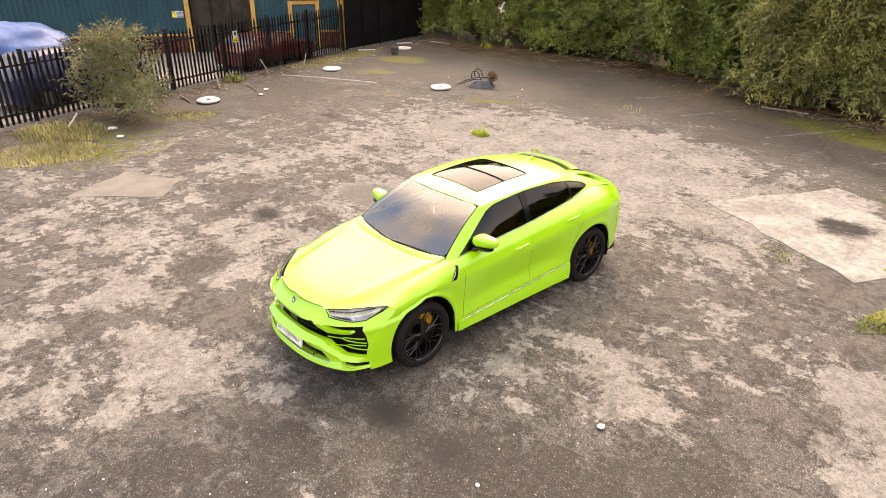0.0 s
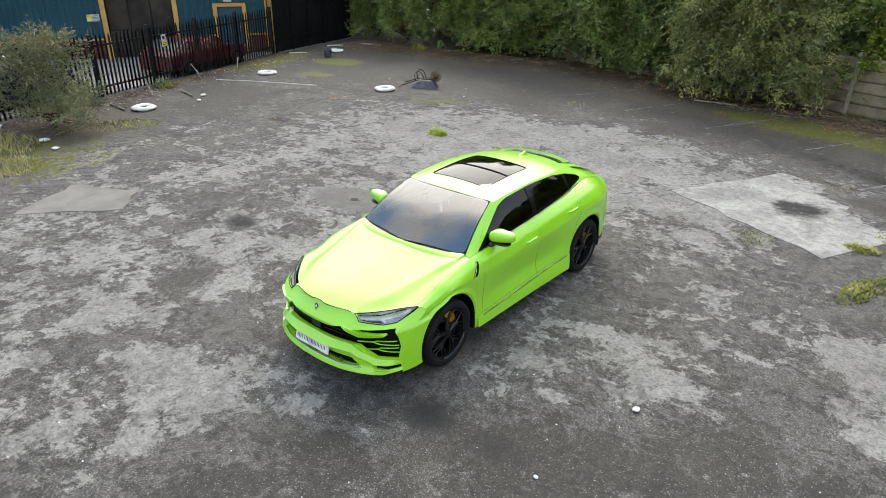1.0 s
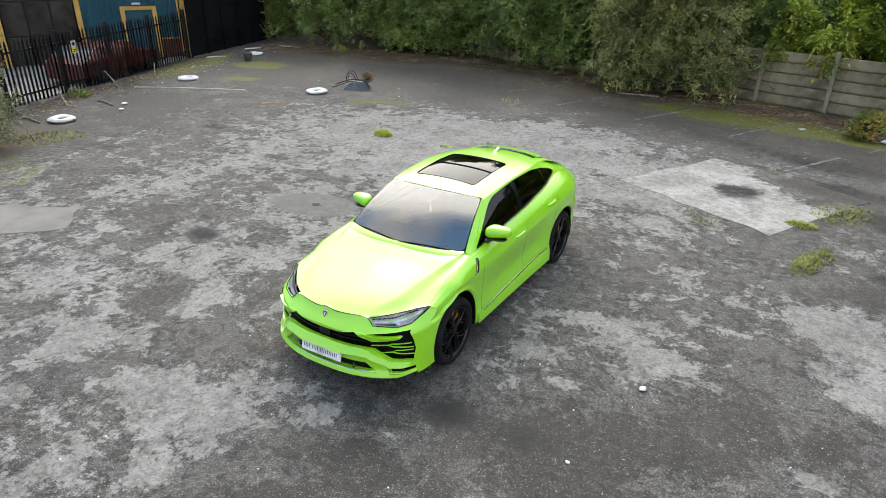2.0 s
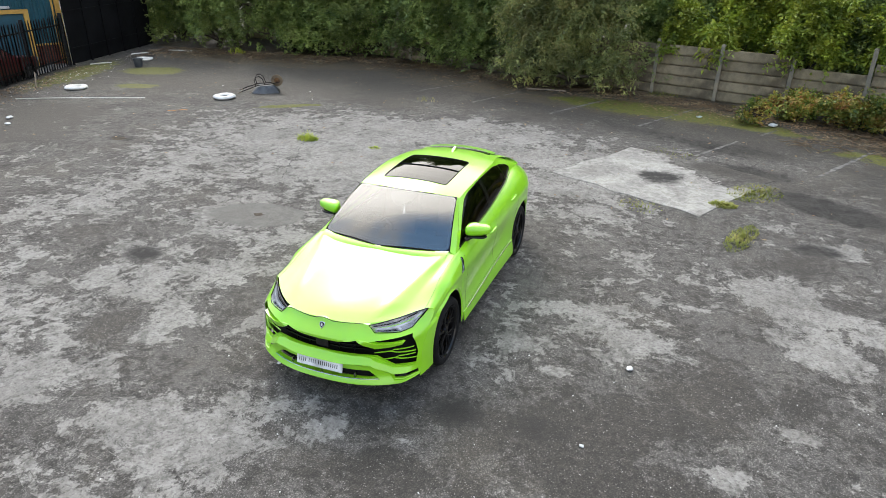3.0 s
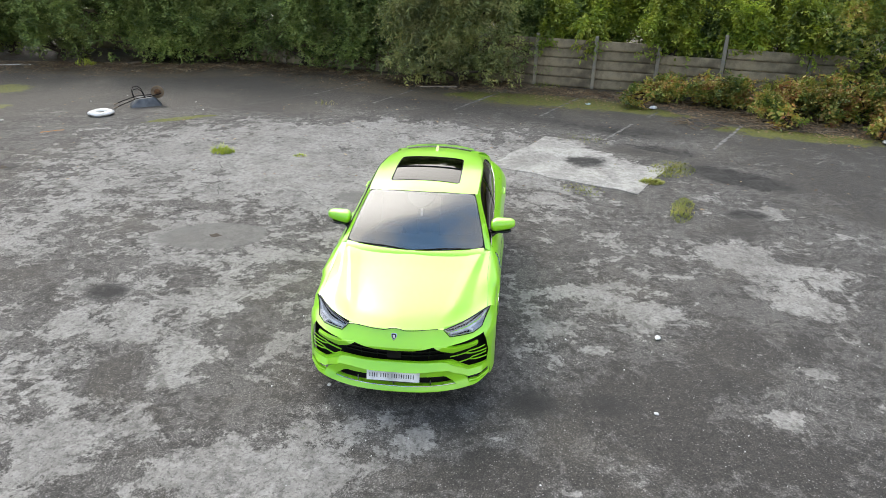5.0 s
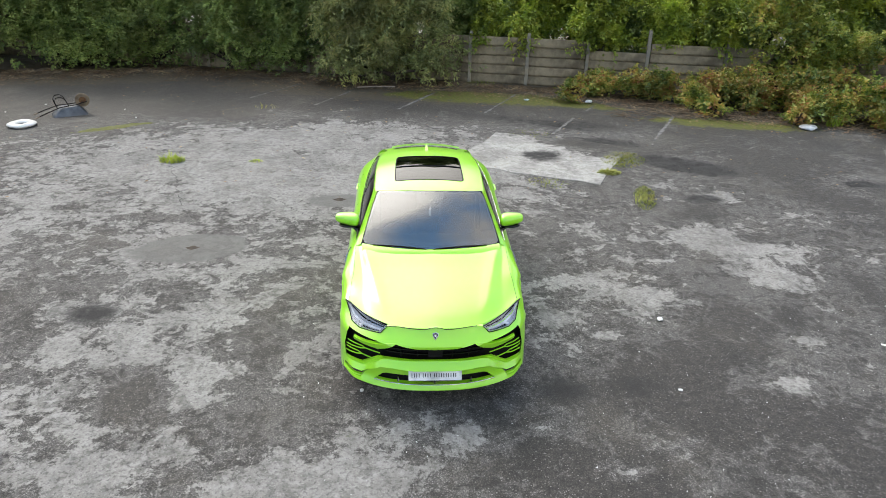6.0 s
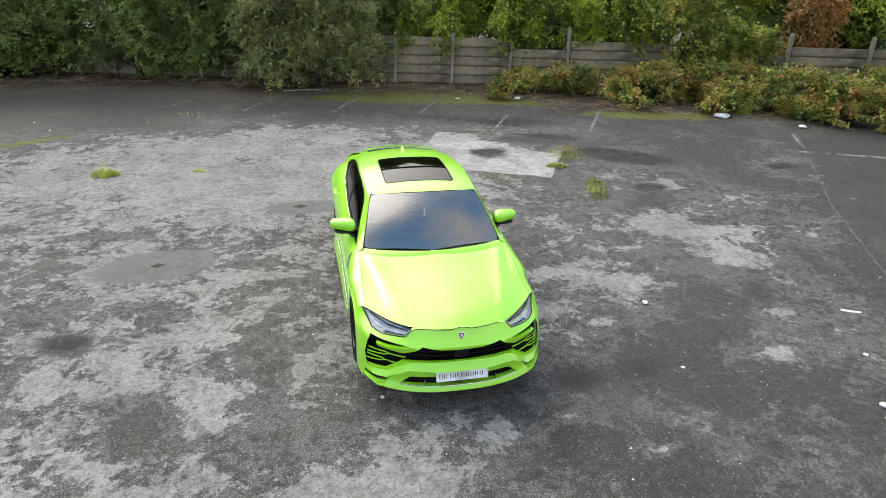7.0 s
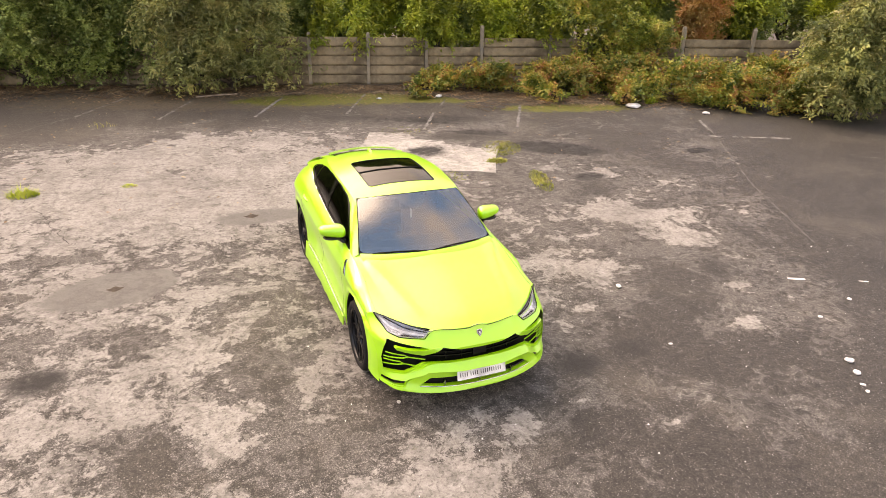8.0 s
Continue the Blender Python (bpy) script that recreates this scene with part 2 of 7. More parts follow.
M = {
    "wrap": surf("green_vinyl_wrap", (0.325, 0.77, 0.016), 0.30, vary=0.02, scale=2, fine=300, coat=0.8, spec=1.0, col2=(0.305, 0.75, 0.016), coat_rough=0.22),
    "gloss_black": surf("gloss_black_plastic", (0.005, 0.005, 0.0055), 0.22, vary=0.1, spec=0.4),
    "black": surf("matt_black_plastic", (0.006, 0.006, 0.0065), 0.6, spec=0.25, vary=0.2, bump=0.05),
    "rubber": surf("tyre_rubber", (0.012, 0.012, 0.013), 0.8, spec=0.25, vary=0.25, bump=0.15, bump_scale=120),
    "rim": surf("black_alloy", (0.010, 0.010, 0.011), 0.16, vary=0.1, spec=0.5),
    "disc": surf("brake_disc_steel", (0.07, 0.065, 0.06), 0.4, metal=0.7, vary=0.2),
    "caliper": surf("yellow_caliper_paint", (0.85, 0.42, 0.01), 0.35, vary=0.05),
    "chrome": surf("bright_metal", (0.65, 0.66, 0.68), 0.15, metal=1.0, vary=0.05),
    "lamp_in": surf("headlamp_inner_grey", (0.40, 0.41, 0.44), 0.35, metal=0.2, vary=0.15),
    "lamp_white": surf("light_guide_white", (0.75, 0.76, 0.78), 0.3, vary=0.03),
    "tail_red": surf("tail_lamp_red", (0.18, 0.006, 0.008), 0.15, vary=0.05, coat=0.6),
    "plate": surf("white_plate", (0.90, 0.90, 0.89), 0.35, vary=0.03),
    "ink": surf("black_print", (0.012, 0.012, 0.012), 0.5, vary=0.05),
    "leather": surf("red_brown_leather", (0.085, 0.032, 0.022), 0.5, vary=0.2, bump=0.1),
    "dash": surf("dashboard_black", (0.014, 0.015, 0.017), 0.6, vary=0.15, bump=0.05),
    "windscreen": clear_glass("windscreen_glass", (0.68, 0.73, 0.76), 0.25),
    "privacy": clear_glass("tinted_glass", (0.018, 0.02, 0.022), 0.06),
    "lens": clear_glass("clear_lens", (0.95, 0.96, 0.98), 0.06),
    "palisade": surf("black_coated_steel", (0.014, 0.014, 0.016), 0.45, vary=0.3, scale=3, bump=0.05, rand=0.15),
    "concrete": surf("weathered_concrete", (0.30, 0.243, 0.155), 0.9, vary=0.3, scale=2.6, fine=45, bump=0.35, bump_scale=40, rand=0.16, col2=(0.135, 0.108, 0.07)),
    "post": surf("concrete_post", (0.31, 0.265, 0.19), 0.9, vary=0.25, scale=3, fine=45, bump=0.3, bump_scale=50, rand=0.1, col2=(0.22, 0.20, 0.165)),
    "slab": surf("old_concrete_slab", (0.42, 0.40, 0.37), 0.85, vary=0.16, scale=1.3, fine=60, bump=0.25, bump_scale=60, col2=(0.30, 0.285, 0.26)),
    "repair": surf("smooth_repair_concrete", (0.215, 0.203, 0.183), 0.85, vary=0.14, scale=2.2, fine=60, bump=0.2, bump_scale=60, col2=(0.165, 0.157, 0.143)),
    "cladding": surf("blue_steel_cladding", (0.032, 0.150, 0.205), 0.45, vary=0.12, scale=1.2, fine=20, col2=(0.026, 0.125, 0.175)),
    "door_blue": surf("blue_door_paint", (0.016, 0.085, 0.125), 0.5, vary=0.12, scale=2),
    "yellow": surf("cream_yellow_paint", (0.62, 0.37, 0.09), 0.55, vary=0.12, scale=2, col2=(0.5, 0.29, 0.07)),
    "brick_wall": surf("red_brick", (0.16, 0.045, 0.03), 0.9, vary=0.3, scale=5, bump=0.3, rand=0.18, col2=(0.11, 0.035, 0.025)),
    "mortar": surf("mortar", (0.22, 0.17, 0.14), 0.95, vary=0.2, bump=0.2),
    # bay tones: the gloom of the bay's inside is put into both colours
    "bay_dark": surf("unlit_bay_tone", (0.03, 0.027, 0.026), 0.6, vary=0.4, scale=1.2, col2=(0.012, 0.011, 0.011)),
    "bay_glass": surf("unlit_bay_glazing", (0.022, 0.020, 0.019), 0.16, vary=0.4, scale=1.6, bump=0.12, bump_scale=1.6, rough_vary=0.15, col2=(0.05, 0.045, 0.04)),
    "hoarding": surf("black_hoarding", (0.0085, 0.009, 0.010), 0.9, spec=0.10, vary=0.3, scale=1.0),
    "apron": surf("pale_concrete_apron", (0.36, 0.33, 0.30), 0.9, vary=0.15, scale=1),
    "red_paint": surf("dull_red_car_paint", (0.13, 0.012, 0.014), 0.35, vary=0.1, coat=0.4),
    "blue_paint": surf("dark_blue_car_paint", (0.015, 0.03, 0.10), 0.35, vary=0.1, coat=0.4),
    "car_glass": surf("car_glass_pale", (0.09, 0.10, 0.115), 0.12, vary=0.05),
    "tarp": surf("blue_tarpaulin", (0.03, 0.10, 0.30), 0.45, vary=0.15, scale=3, bump=0.4, bump_scale=6, col2=(0.05, 0.15, 0.38)),
    "ring": surf("white_plastic", (0.74, 0.74, 0.72), 0.5, vary=0.06, scale=4, col2=(0.62, 0.61, 0.57)),
    "grey_steel": surf("galvanised_grey", (0.12, 0.13, 0.145), 0.5, metal=0.4, vary=0.25, scale=4),
    "rust": surf("rusty_steel", (0.17, 0.085, 0.035), 0.8, vary=0.3, scale=8, col2=(0.09, 0.045, 0.02)),
    "wood": surf("weathered_wood", (0.27, 0.22, 0.17), 0.85, vary=0.25, scale=6),
    "twig": surf("dry_twig", (0.20, 0.15, 0.10), 0.9, vary=0.3),
    "bark": surf("bark", (0.07, 0.055, 0.04), 0.95, vary=0.3, scale=9, bump=0.5, bump_scale=30),
    "white_paint": surf("worn_line_paint", (0.21, 0.205, 0.195), 0.85, vary=0.3, scale=5, fine=40, col2=(0.085, 0.082, 0.08)),
    "joint": surf("dusty_joint", (0.135, 0.13, 0.122), 0.9, vary=0.3, scale=4, fine=40, col2=(0.09, 0.086, 0.082)),
    "litter_white": surf("white_litter", (0.75, 0.75, 0.74), 0.7, vary=0.08, bump=0.3, bump_scale=20),
    "sign_white": surf("sign_white", (0.60, 0.62, 0.63), 0.4, vary=0.05),
    "packet": surf("pale_blue_film", (0.42, 0.55, 0.62), 0.4, vary=0.1),
    "sign_yellow": surf("sign_yellow", (0.85, 0.70, 0.03), 0.4, vary=0.05),
    "sign_blue": surf("graffiti_blue", (0.08, 0.25, 0.55), 0.6, vary=0.2),
    "orange": surf("orange_stain", (0.42, 0.19, 0.05), 0.9, vary=0.2),
}
M["hedge_dark"] = leaf_material("dark_hedge_leaf", [(0.09, 0.145, 0.042), (0.165, 0.235, 0.062), (0.245, 0.31, 0.085), (0.35, 0.40, 0.13)])
M["hedge_grey"] = leaf_material("grey_green_leaf", [(0.13, 0.16, 0.06), (0.21, 0.245, 0.085), (0.31, 0.325, 0.11), (0.40, 0.36, 0.135)])
M["tree_bright"] = leaf_material("bright_green_leaf", [(0.12, 0.18, 0.025), (0.22, 0.29, 0.034), (0.33, 0.39, 0.045), (0.43, 0.45, 0.065)])
M["bramble"] = leaf_material("bramble_leaf", [(0.07, 0.12, 0.03), (0.13, 0.19, 0.035), (0.24, 0.27, 0.05), (0.34, 0.29, 0.06), (0.38, 0.22, 0.06), (0.28, 0.12, 0.05)])
M["bramble_tall"] = leaf_material("tall_bramble_leaf", [(0.07, 0.11, 0.025), (0.14, 0.19, 0.035), (0.24, 0.28, 0.045), (0.33, 0.32, 0.06), (0.36, 0.24, 0.07)])
M["yellow_green"] = leaf_material("yellow_green_leaf", [(0.16, 0.24, 0.03), (0.27, 0.34, 0.04), (0.38, 0.42, 0.05), (0.44, 0.40, 0.07)])
M["autumn"] = leaf_material("orange_leaf", [(0.34, 0.26, 0.07), (0.44, 0.27, 0.08), (0.52, 0.29, 0.10), (0.42, 0.18, 0.07)])
M["buddleia"] = leaf_material("grey_shrub_leaf", [(0.09, 0.115, 0.06), (0.15, 0.175, 0.09), (0.21, 0.22, 0.12), (0.26, 0.23, 0.12)])
M["straw"] = leaf_material("dry_grass", [(0.22, 0.23, 0.05), (0.30, 0.29, 0.08), (0.38, 0.34, 0.14), (0.42, 0.37, 0.19)])
M["grass"] = leaf_material("weed_grass", [(0.20, 0.28, 0.025), (0.30, 0.38, 0.035), (0.38, 0.44, 0.05), (0.42, 0.42, 0.09)])
M["weed"] = leaf_material("low_weed", [(0.10, 0.12, 0.02), (0.17, 0.20, 0.03), (0.25, 0.27, 0.04), (0.31, 0.27, 0.08)])
M["litter"] = leaf_material("leaf_litter", [(0.09, 0.055, 0.03), (0.16, 0.10, 0.055), (0.23, 0.16, 0.09), (0.34, 0.27, 0.17)])


# ---- mesh tools ----
def part(name, bm, material, parent=None, label="", smooth=True, angle=40):
    """Links a bmesh as one mesh object, under a thing or part where one is given."""
    me = bpy.data.meshes.new(name)
    bm.normal_update()
    if smooth:
        for f in bm.faces:
            f.smooth = True
        for e in bm.edges:
            if len(e.link_faces) == 2 and e.calc_face_angle(0) > radians(angle):
                e.smooth = False
    bm.to_mesh(me)
    bm.free()
    me.materials.append(material)
    ob = new(name, me)
    if parent:
        ob.parent = parent
    if label:
        ob["label"] = label
    return ob


def share(name, me, parent, m):
    """An object of its own on a mesh that it shares with its like."""
    ob = new(name, me)
    ob.parent = parent
    ob.matrix_basis = m
    return ob


def thing(name, m, label, category, group="", kind=""):
    """An empty at a thing's base, for its parts."""
    ob = new(name)
    ob.empty_display_size = 0.1
    ob.matrix_basis = m
    return tagged(ob, label, category, group, kind)


def raw(name, verts, faces, material, parent=None, smooth=False):
    me = bpy.data.meshes.new(name)
    me.from_pydata(verts, [], faces)
    if smooth:
        me.polygons.foreach_set("use_smooth", [True] * len(me.polygons))
    me.materials.append(material)
    ob = new(name, me)
    if parent:
        ob.parent = parent
    return ob


def box(bm, x0, x1, y0, y1, z0, z1, bevel=0.0):
    r = bmesh.ops.create_cube(bm, size=1, matrix=Matrix.LocRotScale(((x0 + x1) / 2, (y0 + y1) / 2, (z0 + z1) / 2), None, (abs(x1 - x0), abs(y1 - y0), abs(z1 - z0))))
    if bevel:
        es = list({e for v in r["verts"] for e in v.link_edges})
        bmesh.ops.bevel(bm, geom=es, offset=bevel, segments=2, profile=0.6, affect="EDGES")
    return bm


def boxed(*a, **k):
    return box(bmesh.new(), *a, **k)


def tube(bm, pts, radii, sides=8, closed=False):
    """A round tube along points."""
    pts = [Vector(p) for p in pts]
    n = len(pts)
    radii = [radii] * n if isinstance(radii, (int, float)) else radii
    rings, up = [], Vector((0, 0, 1))
    for i, p in enumerate(pts):
        a, b = (pts[i - 1], pts[(i + 1) % n]) if closed else (pts[max(0, i - 1)], pts[min(n - 1, i + 1)])
        d = (b - a).normalized()
        u = d.cross(up if abs(d.z) < 0.95 else Vector((1, 0, 0))).normalized()
        v = d.cross(u)
        rings.append([bm.verts.new(p + radii[i] * (u * math.cos(2 * math.pi * k / sides) + v * math.sin(2 * math.pi * k / sides))) for k in range(sides)])
    for i in range(n if closed else n - 1):
        r, s = rings[i], rings[(i + 1) % n]
        for k in range(sides):
            bm.faces.new((r[k], r[(k + 1) % sides], s[(k + 1) % sides], s[k]))
    if not closed:
        bm.faces.new(rings[0][::-1])
        bm.faces.new(rings[-1])
    return bm


def lathe(bm, prof, sides=48, axis="x"):
    """Turns a profile of (along, radius) round an axis."""
    rings = []
    for a, r in prof:
        ring = []
        for k in range(sides):
            c, s = r * math.cos(2 * math.pi * k / sides), r * math.sin(2 * math.pi * k / sides)
            ring.append(bm.verts.new((a, c, s) if axis == "x" else (c, s, a)))
        rings.append(ring)
    for r, s in zip(rings, rings[1:]):
        for k in range(sides):
            bm.faces.new((r[k], r[(k + 1) % sides], s[(k + 1) % sides], s[k]))
    return bm


def grid_mesh(bm, fn, us, vs):
    """A sheet of quads through fn(u, v)."""
    rows = [[bm.verts.new(fn(u, v)) for v in vs] for u in us]
    for r, s in zip(rows, rows[1:]):
        for k in range(len(vs) - 1):
            bm.faces.new((r[k], s[k], s[k + 1], r[k + 1]))
    return bm


def inside(p, poly):
    x, y, c, j = p[0], p[1], False, len(poly) - 1
    for i in range(len(poly)):
        (xi, yi), (xj, yj) = poly[i], poly[j]
        if (yi > y) != (yj > y) and x < (xj - xi) * (y - yi) / (yj - yi) + xi:
            c = not c
        j = i
    return c


def resample(poly, step):
    out = []
    for i, a in enumerate(poly):
        b = poly[(i + 1) % len(poly)]
        k = max(1, int(math.hypot(b[0] - a[0], b[1] - a[1]) / step + 0.5))
        out += [(a[0] + (b[0] - a[0]) * j / k, a[1] + (b[1] - a[1]) * j / k) for j in range(k)]
    return out


def rounded(poly, r, n=4):
    """The polygon with its corners rounded."""
    out = []
    for i, p in enumerate(poly):
        p, a, b = Vector(p), Vector(poly[i - 1]), Vector(poly[(i + 1) % len(poly)])
        ra = min(r, (a - p).length * 0.45)
        rb = min(r, (b - p).length * 0.45)
        s, e = p + (a - p).normalized() * ra, p + (b - p).normalized() * rb
        for k in range(n + 1):
            t = k / n
            q = s * (1 - t) ** 2 + p * 2 * t * (1 - t) + e * t * t
            out.append((q.x, q.y))
    return out


def patch(outline, fn, step=0.06, holes=(), thick=0.0, bm=None):
    """A sheet with a drawn outline and holes in a plane, laid on the surface fn(a, b)."""
    from mathutils.geometry import delaunay_2d_cdt
    loops = [resample(outline, step)] + [resample(h, step) for h in holes]
    pts, edges = [], []
    for lp in loops:
        o = len(pts)
        pts += lp
        edges += [(o + i, o + (i + 1) % len(lp)) for i in range(len(lp))]
    border = np.array(pts)
    xs, ys = [p[0] for p in outline], [p[1] for p in outline]
    for i in range(int((max(xs) - min(xs)) / step) + 1):
        for j in range(int((max(ys) - min(ys)) / step) + 1):
            p = (min(xs) + (i + 0.5 + 0.25 * (j % 2)) * step, min(ys) + (j + 0.5) * step)
            if inside(p, outline) and not any(inside(p, h) for h in holes) and np.min(np.hypot(border[:, 0] - p[0], border[:, 1] - p[1])) > step * 0.55:
                pts.append(p)
    v, _, f, *_ = delaunay_2d_cdt([Vector(p) for p in pts], edges, [], 0, 1e-6)
    bm = bm or bmesh.new()
    vs = [bm.verts.new(fn(p.x, p.y)) for p in v]
    made = []
    for t in f:
        c = ((v[t[0]].x + v[t[1]].x + v[t[2]].x) / 3, (v[t[0]].y + v[t[1]].y + v[t[2]].y) / 3)
        if inside(c, outline) and not any(inside(c, h) for h in holes):
            made.append(bm.faces.new([vs[i] for i in t]))
    loose = [w for w in vs if not w.link_faces]
    bmesh.ops.delete(bm, geom=loose, context="VERTS")
    if thick:
        bmesh.ops.solidify(bm, geom=made, thickness=thick)
    return bm


def run_back(bm, depth):
    """Walls from the open edges of a sheet, straight back along y."""
    rim = [e for e in bm.edges if len(e.link_faces) == 1]
    made = bmesh.ops.extrude_edge_only(bm, edges=rim)["geom"]
    bmesh.ops.translate(bm, vec=(0, depth, 0), verts=[v for v in made if isinstance(v, bmesh.types.BMVert)])
    return bm


def curve(*knots):
    """A smooth line through (at, value) knots, without overshoot."""
    x, y = np.array([k[0] for k in knots], float), np.array([k[1] for k in knots], float)
    d = np.diff(y) / np.diff(x)
    m = np.zeros(len(x))
    m[0], m[-1] = d[0], d[-1]
    for i in range(1, len(x) - 1):
        if d[i - 1] * d[i] > 0:
            m[i] = 2 * d[i - 1] * d[i] / (d[i - 1] + d[i])

    def at(t):
        t = min(max(t, x[0]), x[-1])
        i = min(int(np.searchsorted(x, t, "right")) - 1, len(x) - 2)
        h = x[i + 1] - x[i]
        s = (t - x[i]) / h
        return float((2 * s**3 - 3 * s**2 + 1) * y[i] + (s**3 - 2 * s**2 + s) * h * m[i] + (3 * s**2 - 2 * s**3) * y[i + 1] + (s**3 - s**2) * h * m[i + 1])
    return at


def lerp(a, b, t):
    return a + (b - a) * t


def smooth01(t):
    t = min(max(t, 0.0), 1.0)
    return t * t * (3 - 2 * t)

# ---- ground ----
def axis(lo, hi, step, far):
    near = np.arange(lo, hi + step / 2, step)
    return np.concatenate([[-far, -far * 0.4, lo - 25, lo - 8], near, [hi + 8, hi + 25, far * 0.4, far]])


gx, gy = axis(-26, 14, 0.125, 600.0), axis(-9, 25, 0.125, 600.0)
GX, GY = np.meshgrid(gx, gy, indexing="ij")


def blob(x, y, rx, ry, turn=0.0):
    c, s = math.cos(radians(turn)), math.sin(radians(turn))
    u, v = (GX - x) * c + (GY - y) * s, -(GX - x) * s + (GY - y) * c
    return np.exp(-((u / rx) ** 2 + (v / ry) ** 2) ** 1.5)


# pale worn surface in the middle of the yard, dark smooth tarmac round its edges
pale = 0.348 + 0.092 * blob(-10, 6.0, 8.0, 6.5, 20) + 0.05 * blob(-7.5, 11.5, 6.5, 2.6, -10) + 0.02 * blob(-11, 1.5, 4.5, 3.0) + 0.035 * blob(-9, 12.0, 8, 3.0, -8)
pale += 0.04 * blob(-3.0, 5.0, 1.0, 1.2) - 0.05 * blob(-2.1, 4.1, 1.1, 0.7) + 0.07 * blob(-1.8, 7.0, 1.5, 1.4) + 0.03 * blob(-2.6, 2.0, 1.2, 0.4) + 0.08 * blob(-6.2, 2.1, 1.7, 0.6) + 0.05 * blob(-0.6, 3.2, 1.0, 0.8)
pale += 0.10 * blob(-0.45, 5.8, 0.5, 1.4, 15) + 0.09 * blob(-0.6, 7.4, 0.8, 0.4, 20) + 0.08 * blob(-1.1, 4.05, 0.45, 0.25) + 0.07 * blob(-1.75, 3.4, 0.4, 0.25)
pale += 0.13 * blob(0.7, 8.1, 0.9, 0.55, 30) + 0.10 * blob(0.2, 6.6, 0.6, 0.5) + 0.10 * blob(1.6, 6.6, 1.2, 0.7) + 0.07 * blob(0.2, 9.6, 0.5, 0.4)
pale += 0.06 * blob(-6.6, 1.2, 1.5, 0.7, 20) + 0.02 * blob(-9.4, 3.0, 1.2, 0.8) + 0.03 * blob(2.6, 8.2, 2.2, 3.0) + 0.05 * blob(-8.0, 11.8, 7.0, 4.0, -8) + 0.03 * blob(-4.5, 13.5, 2.5, 1.6, -10)
pale -= 0.07 * blob(-3.0, 0.5, 4.0, 2.2) + 0.08 * blob(-3.9, 2.6, 1.5, 0.9) + 0.10 * blob(-4.6, 1.6, 1.3, 0.8) + 0.08 * blob(-3.4, 3.3, 0.7, 0.5) + 0.09 * blob(-2.5, 0.3, 2.2, 1.0) + 0.05 * blob(-1.0, 4.6, 1.0, 0.7)
pale -= 0.04 * blob(-3.4, 8.4, 1.9, 2.4) + 0.06 * blob(3.4, 10, 3.8, 9) + 0.15 * blob(-15, 17.8, 9, 3.4, 8) + 0.16 * blob(-3, 17.8, 8, 2.4, -8) + 0.10 * blob(-18.2, 10, 2.2, 3.0)
# a darker laying of tarmac beyond the joint on the east side
pale -= 0.11 / (1 + np.exp(np.clip(-6 * ((GX - 2.61) * 0.835 - (GY - 7.34) * 0.551), -50, 50)))
# pale islands and dark hollows of the worn surface
pale += -0.08 * blob(-11.1, 5.4, 0.48, 0.32, 11) - 0.10 * blob(-7.5, 4.3, 0.31, 0.35, 11) - 0.10 * blob(-8.7, 3.4, 0.25, 0.44, 10) - 0.09 * blob(-8.0, 2.2, 0.32, 0.22, 10) - 0.08 * blob(-8.2, 1.7, 0.29, 0.16, 10)
pale += -0.10 * blob(-7.5, 2.9, 0.34, 0.30, 10) - 0.09 * blob(-6.5, 3.2, 0.24, 0.15, 10) - 0.09 * blob(-5.9, 3.2, 0.35, 0.19, 10) - 0.07 * blob(-7.4, 3.5, 0.19, 0.16, 10) - 0.06 * blob(-8.3, 3.2, 0.17, 0.18, 10)
pale += -0.07 * blob(-9.1, 2.7, 0.17, 0.16, 10) - 0.07 * blob(-8.9, 5.7, 0.48, 0.35, 11) - 0.05 * blob(-9.9, 3.7, 0.26, 0.21, 11) - 0.07 * blob(-7.4, 1.7, 0.24, 0.13, 10) - 0.05 * blob(-6.7, 2.5, 0.12, 0.08, 10)
pale += 0.09 * blob(-8.2, 3.6, 0.28, 0.51, 10) + 0.09 * blob(-5.3, 2.7, 0.27, 0.29, 10) + 0.06 * blob(-6.0, 2.4, 0.21, 0.36, 10) + 0.08 * blob(-6.3, 2.1, 0.40, 0.30, 10) + 0.07 * blob(-7.1, 2.1, 0.41, 0.28, 10)
pale += 0.08 * blob(-8.7, 2.2, 0.21, 0.48, 10) + 0.08 * blob(-8.3, 5.0, 0.44, 0.42, 11) + 0.07 * blob(-9.0, 4.7, 0.36, 0.36, 11) + 0.08 * blob(-7.0, 4.1, 0.25, 0.32, 11) + 0.05 * blob(-9.6, 4.1, 0.34, 0.23, 11)
pale += 0.08 * blob(-4.2, 5.2, 0.17, 0.85, 11) + 0.09 * blob(-3.9, 4.8, 0.28, 0.24, 11) + 0.09 * blob(-3.5, 5.8, 0.42, 0.36, 11) + 0.08 * blob(-2.8, 5.3, 0.36, 0.41, 11) + 0.07 * blob(-2.7, 4.9, 0.42, 0.13, 11)
pale += 0.11 * blob(-0.8, 7.1, 0.43, 0.47, 11) + 0.10 * blob(-0.4, 6.8, 0.41, 0.18, 11) + 0.10 * blob(0.2, 9.0, 0.35, 0.34, 11) + 0.09 * blob(-0.5, 5.8, 0.44, 0.29, 11) + 0.11 * blob(-1.0, 4.2, 0.30, 0.12, 10)
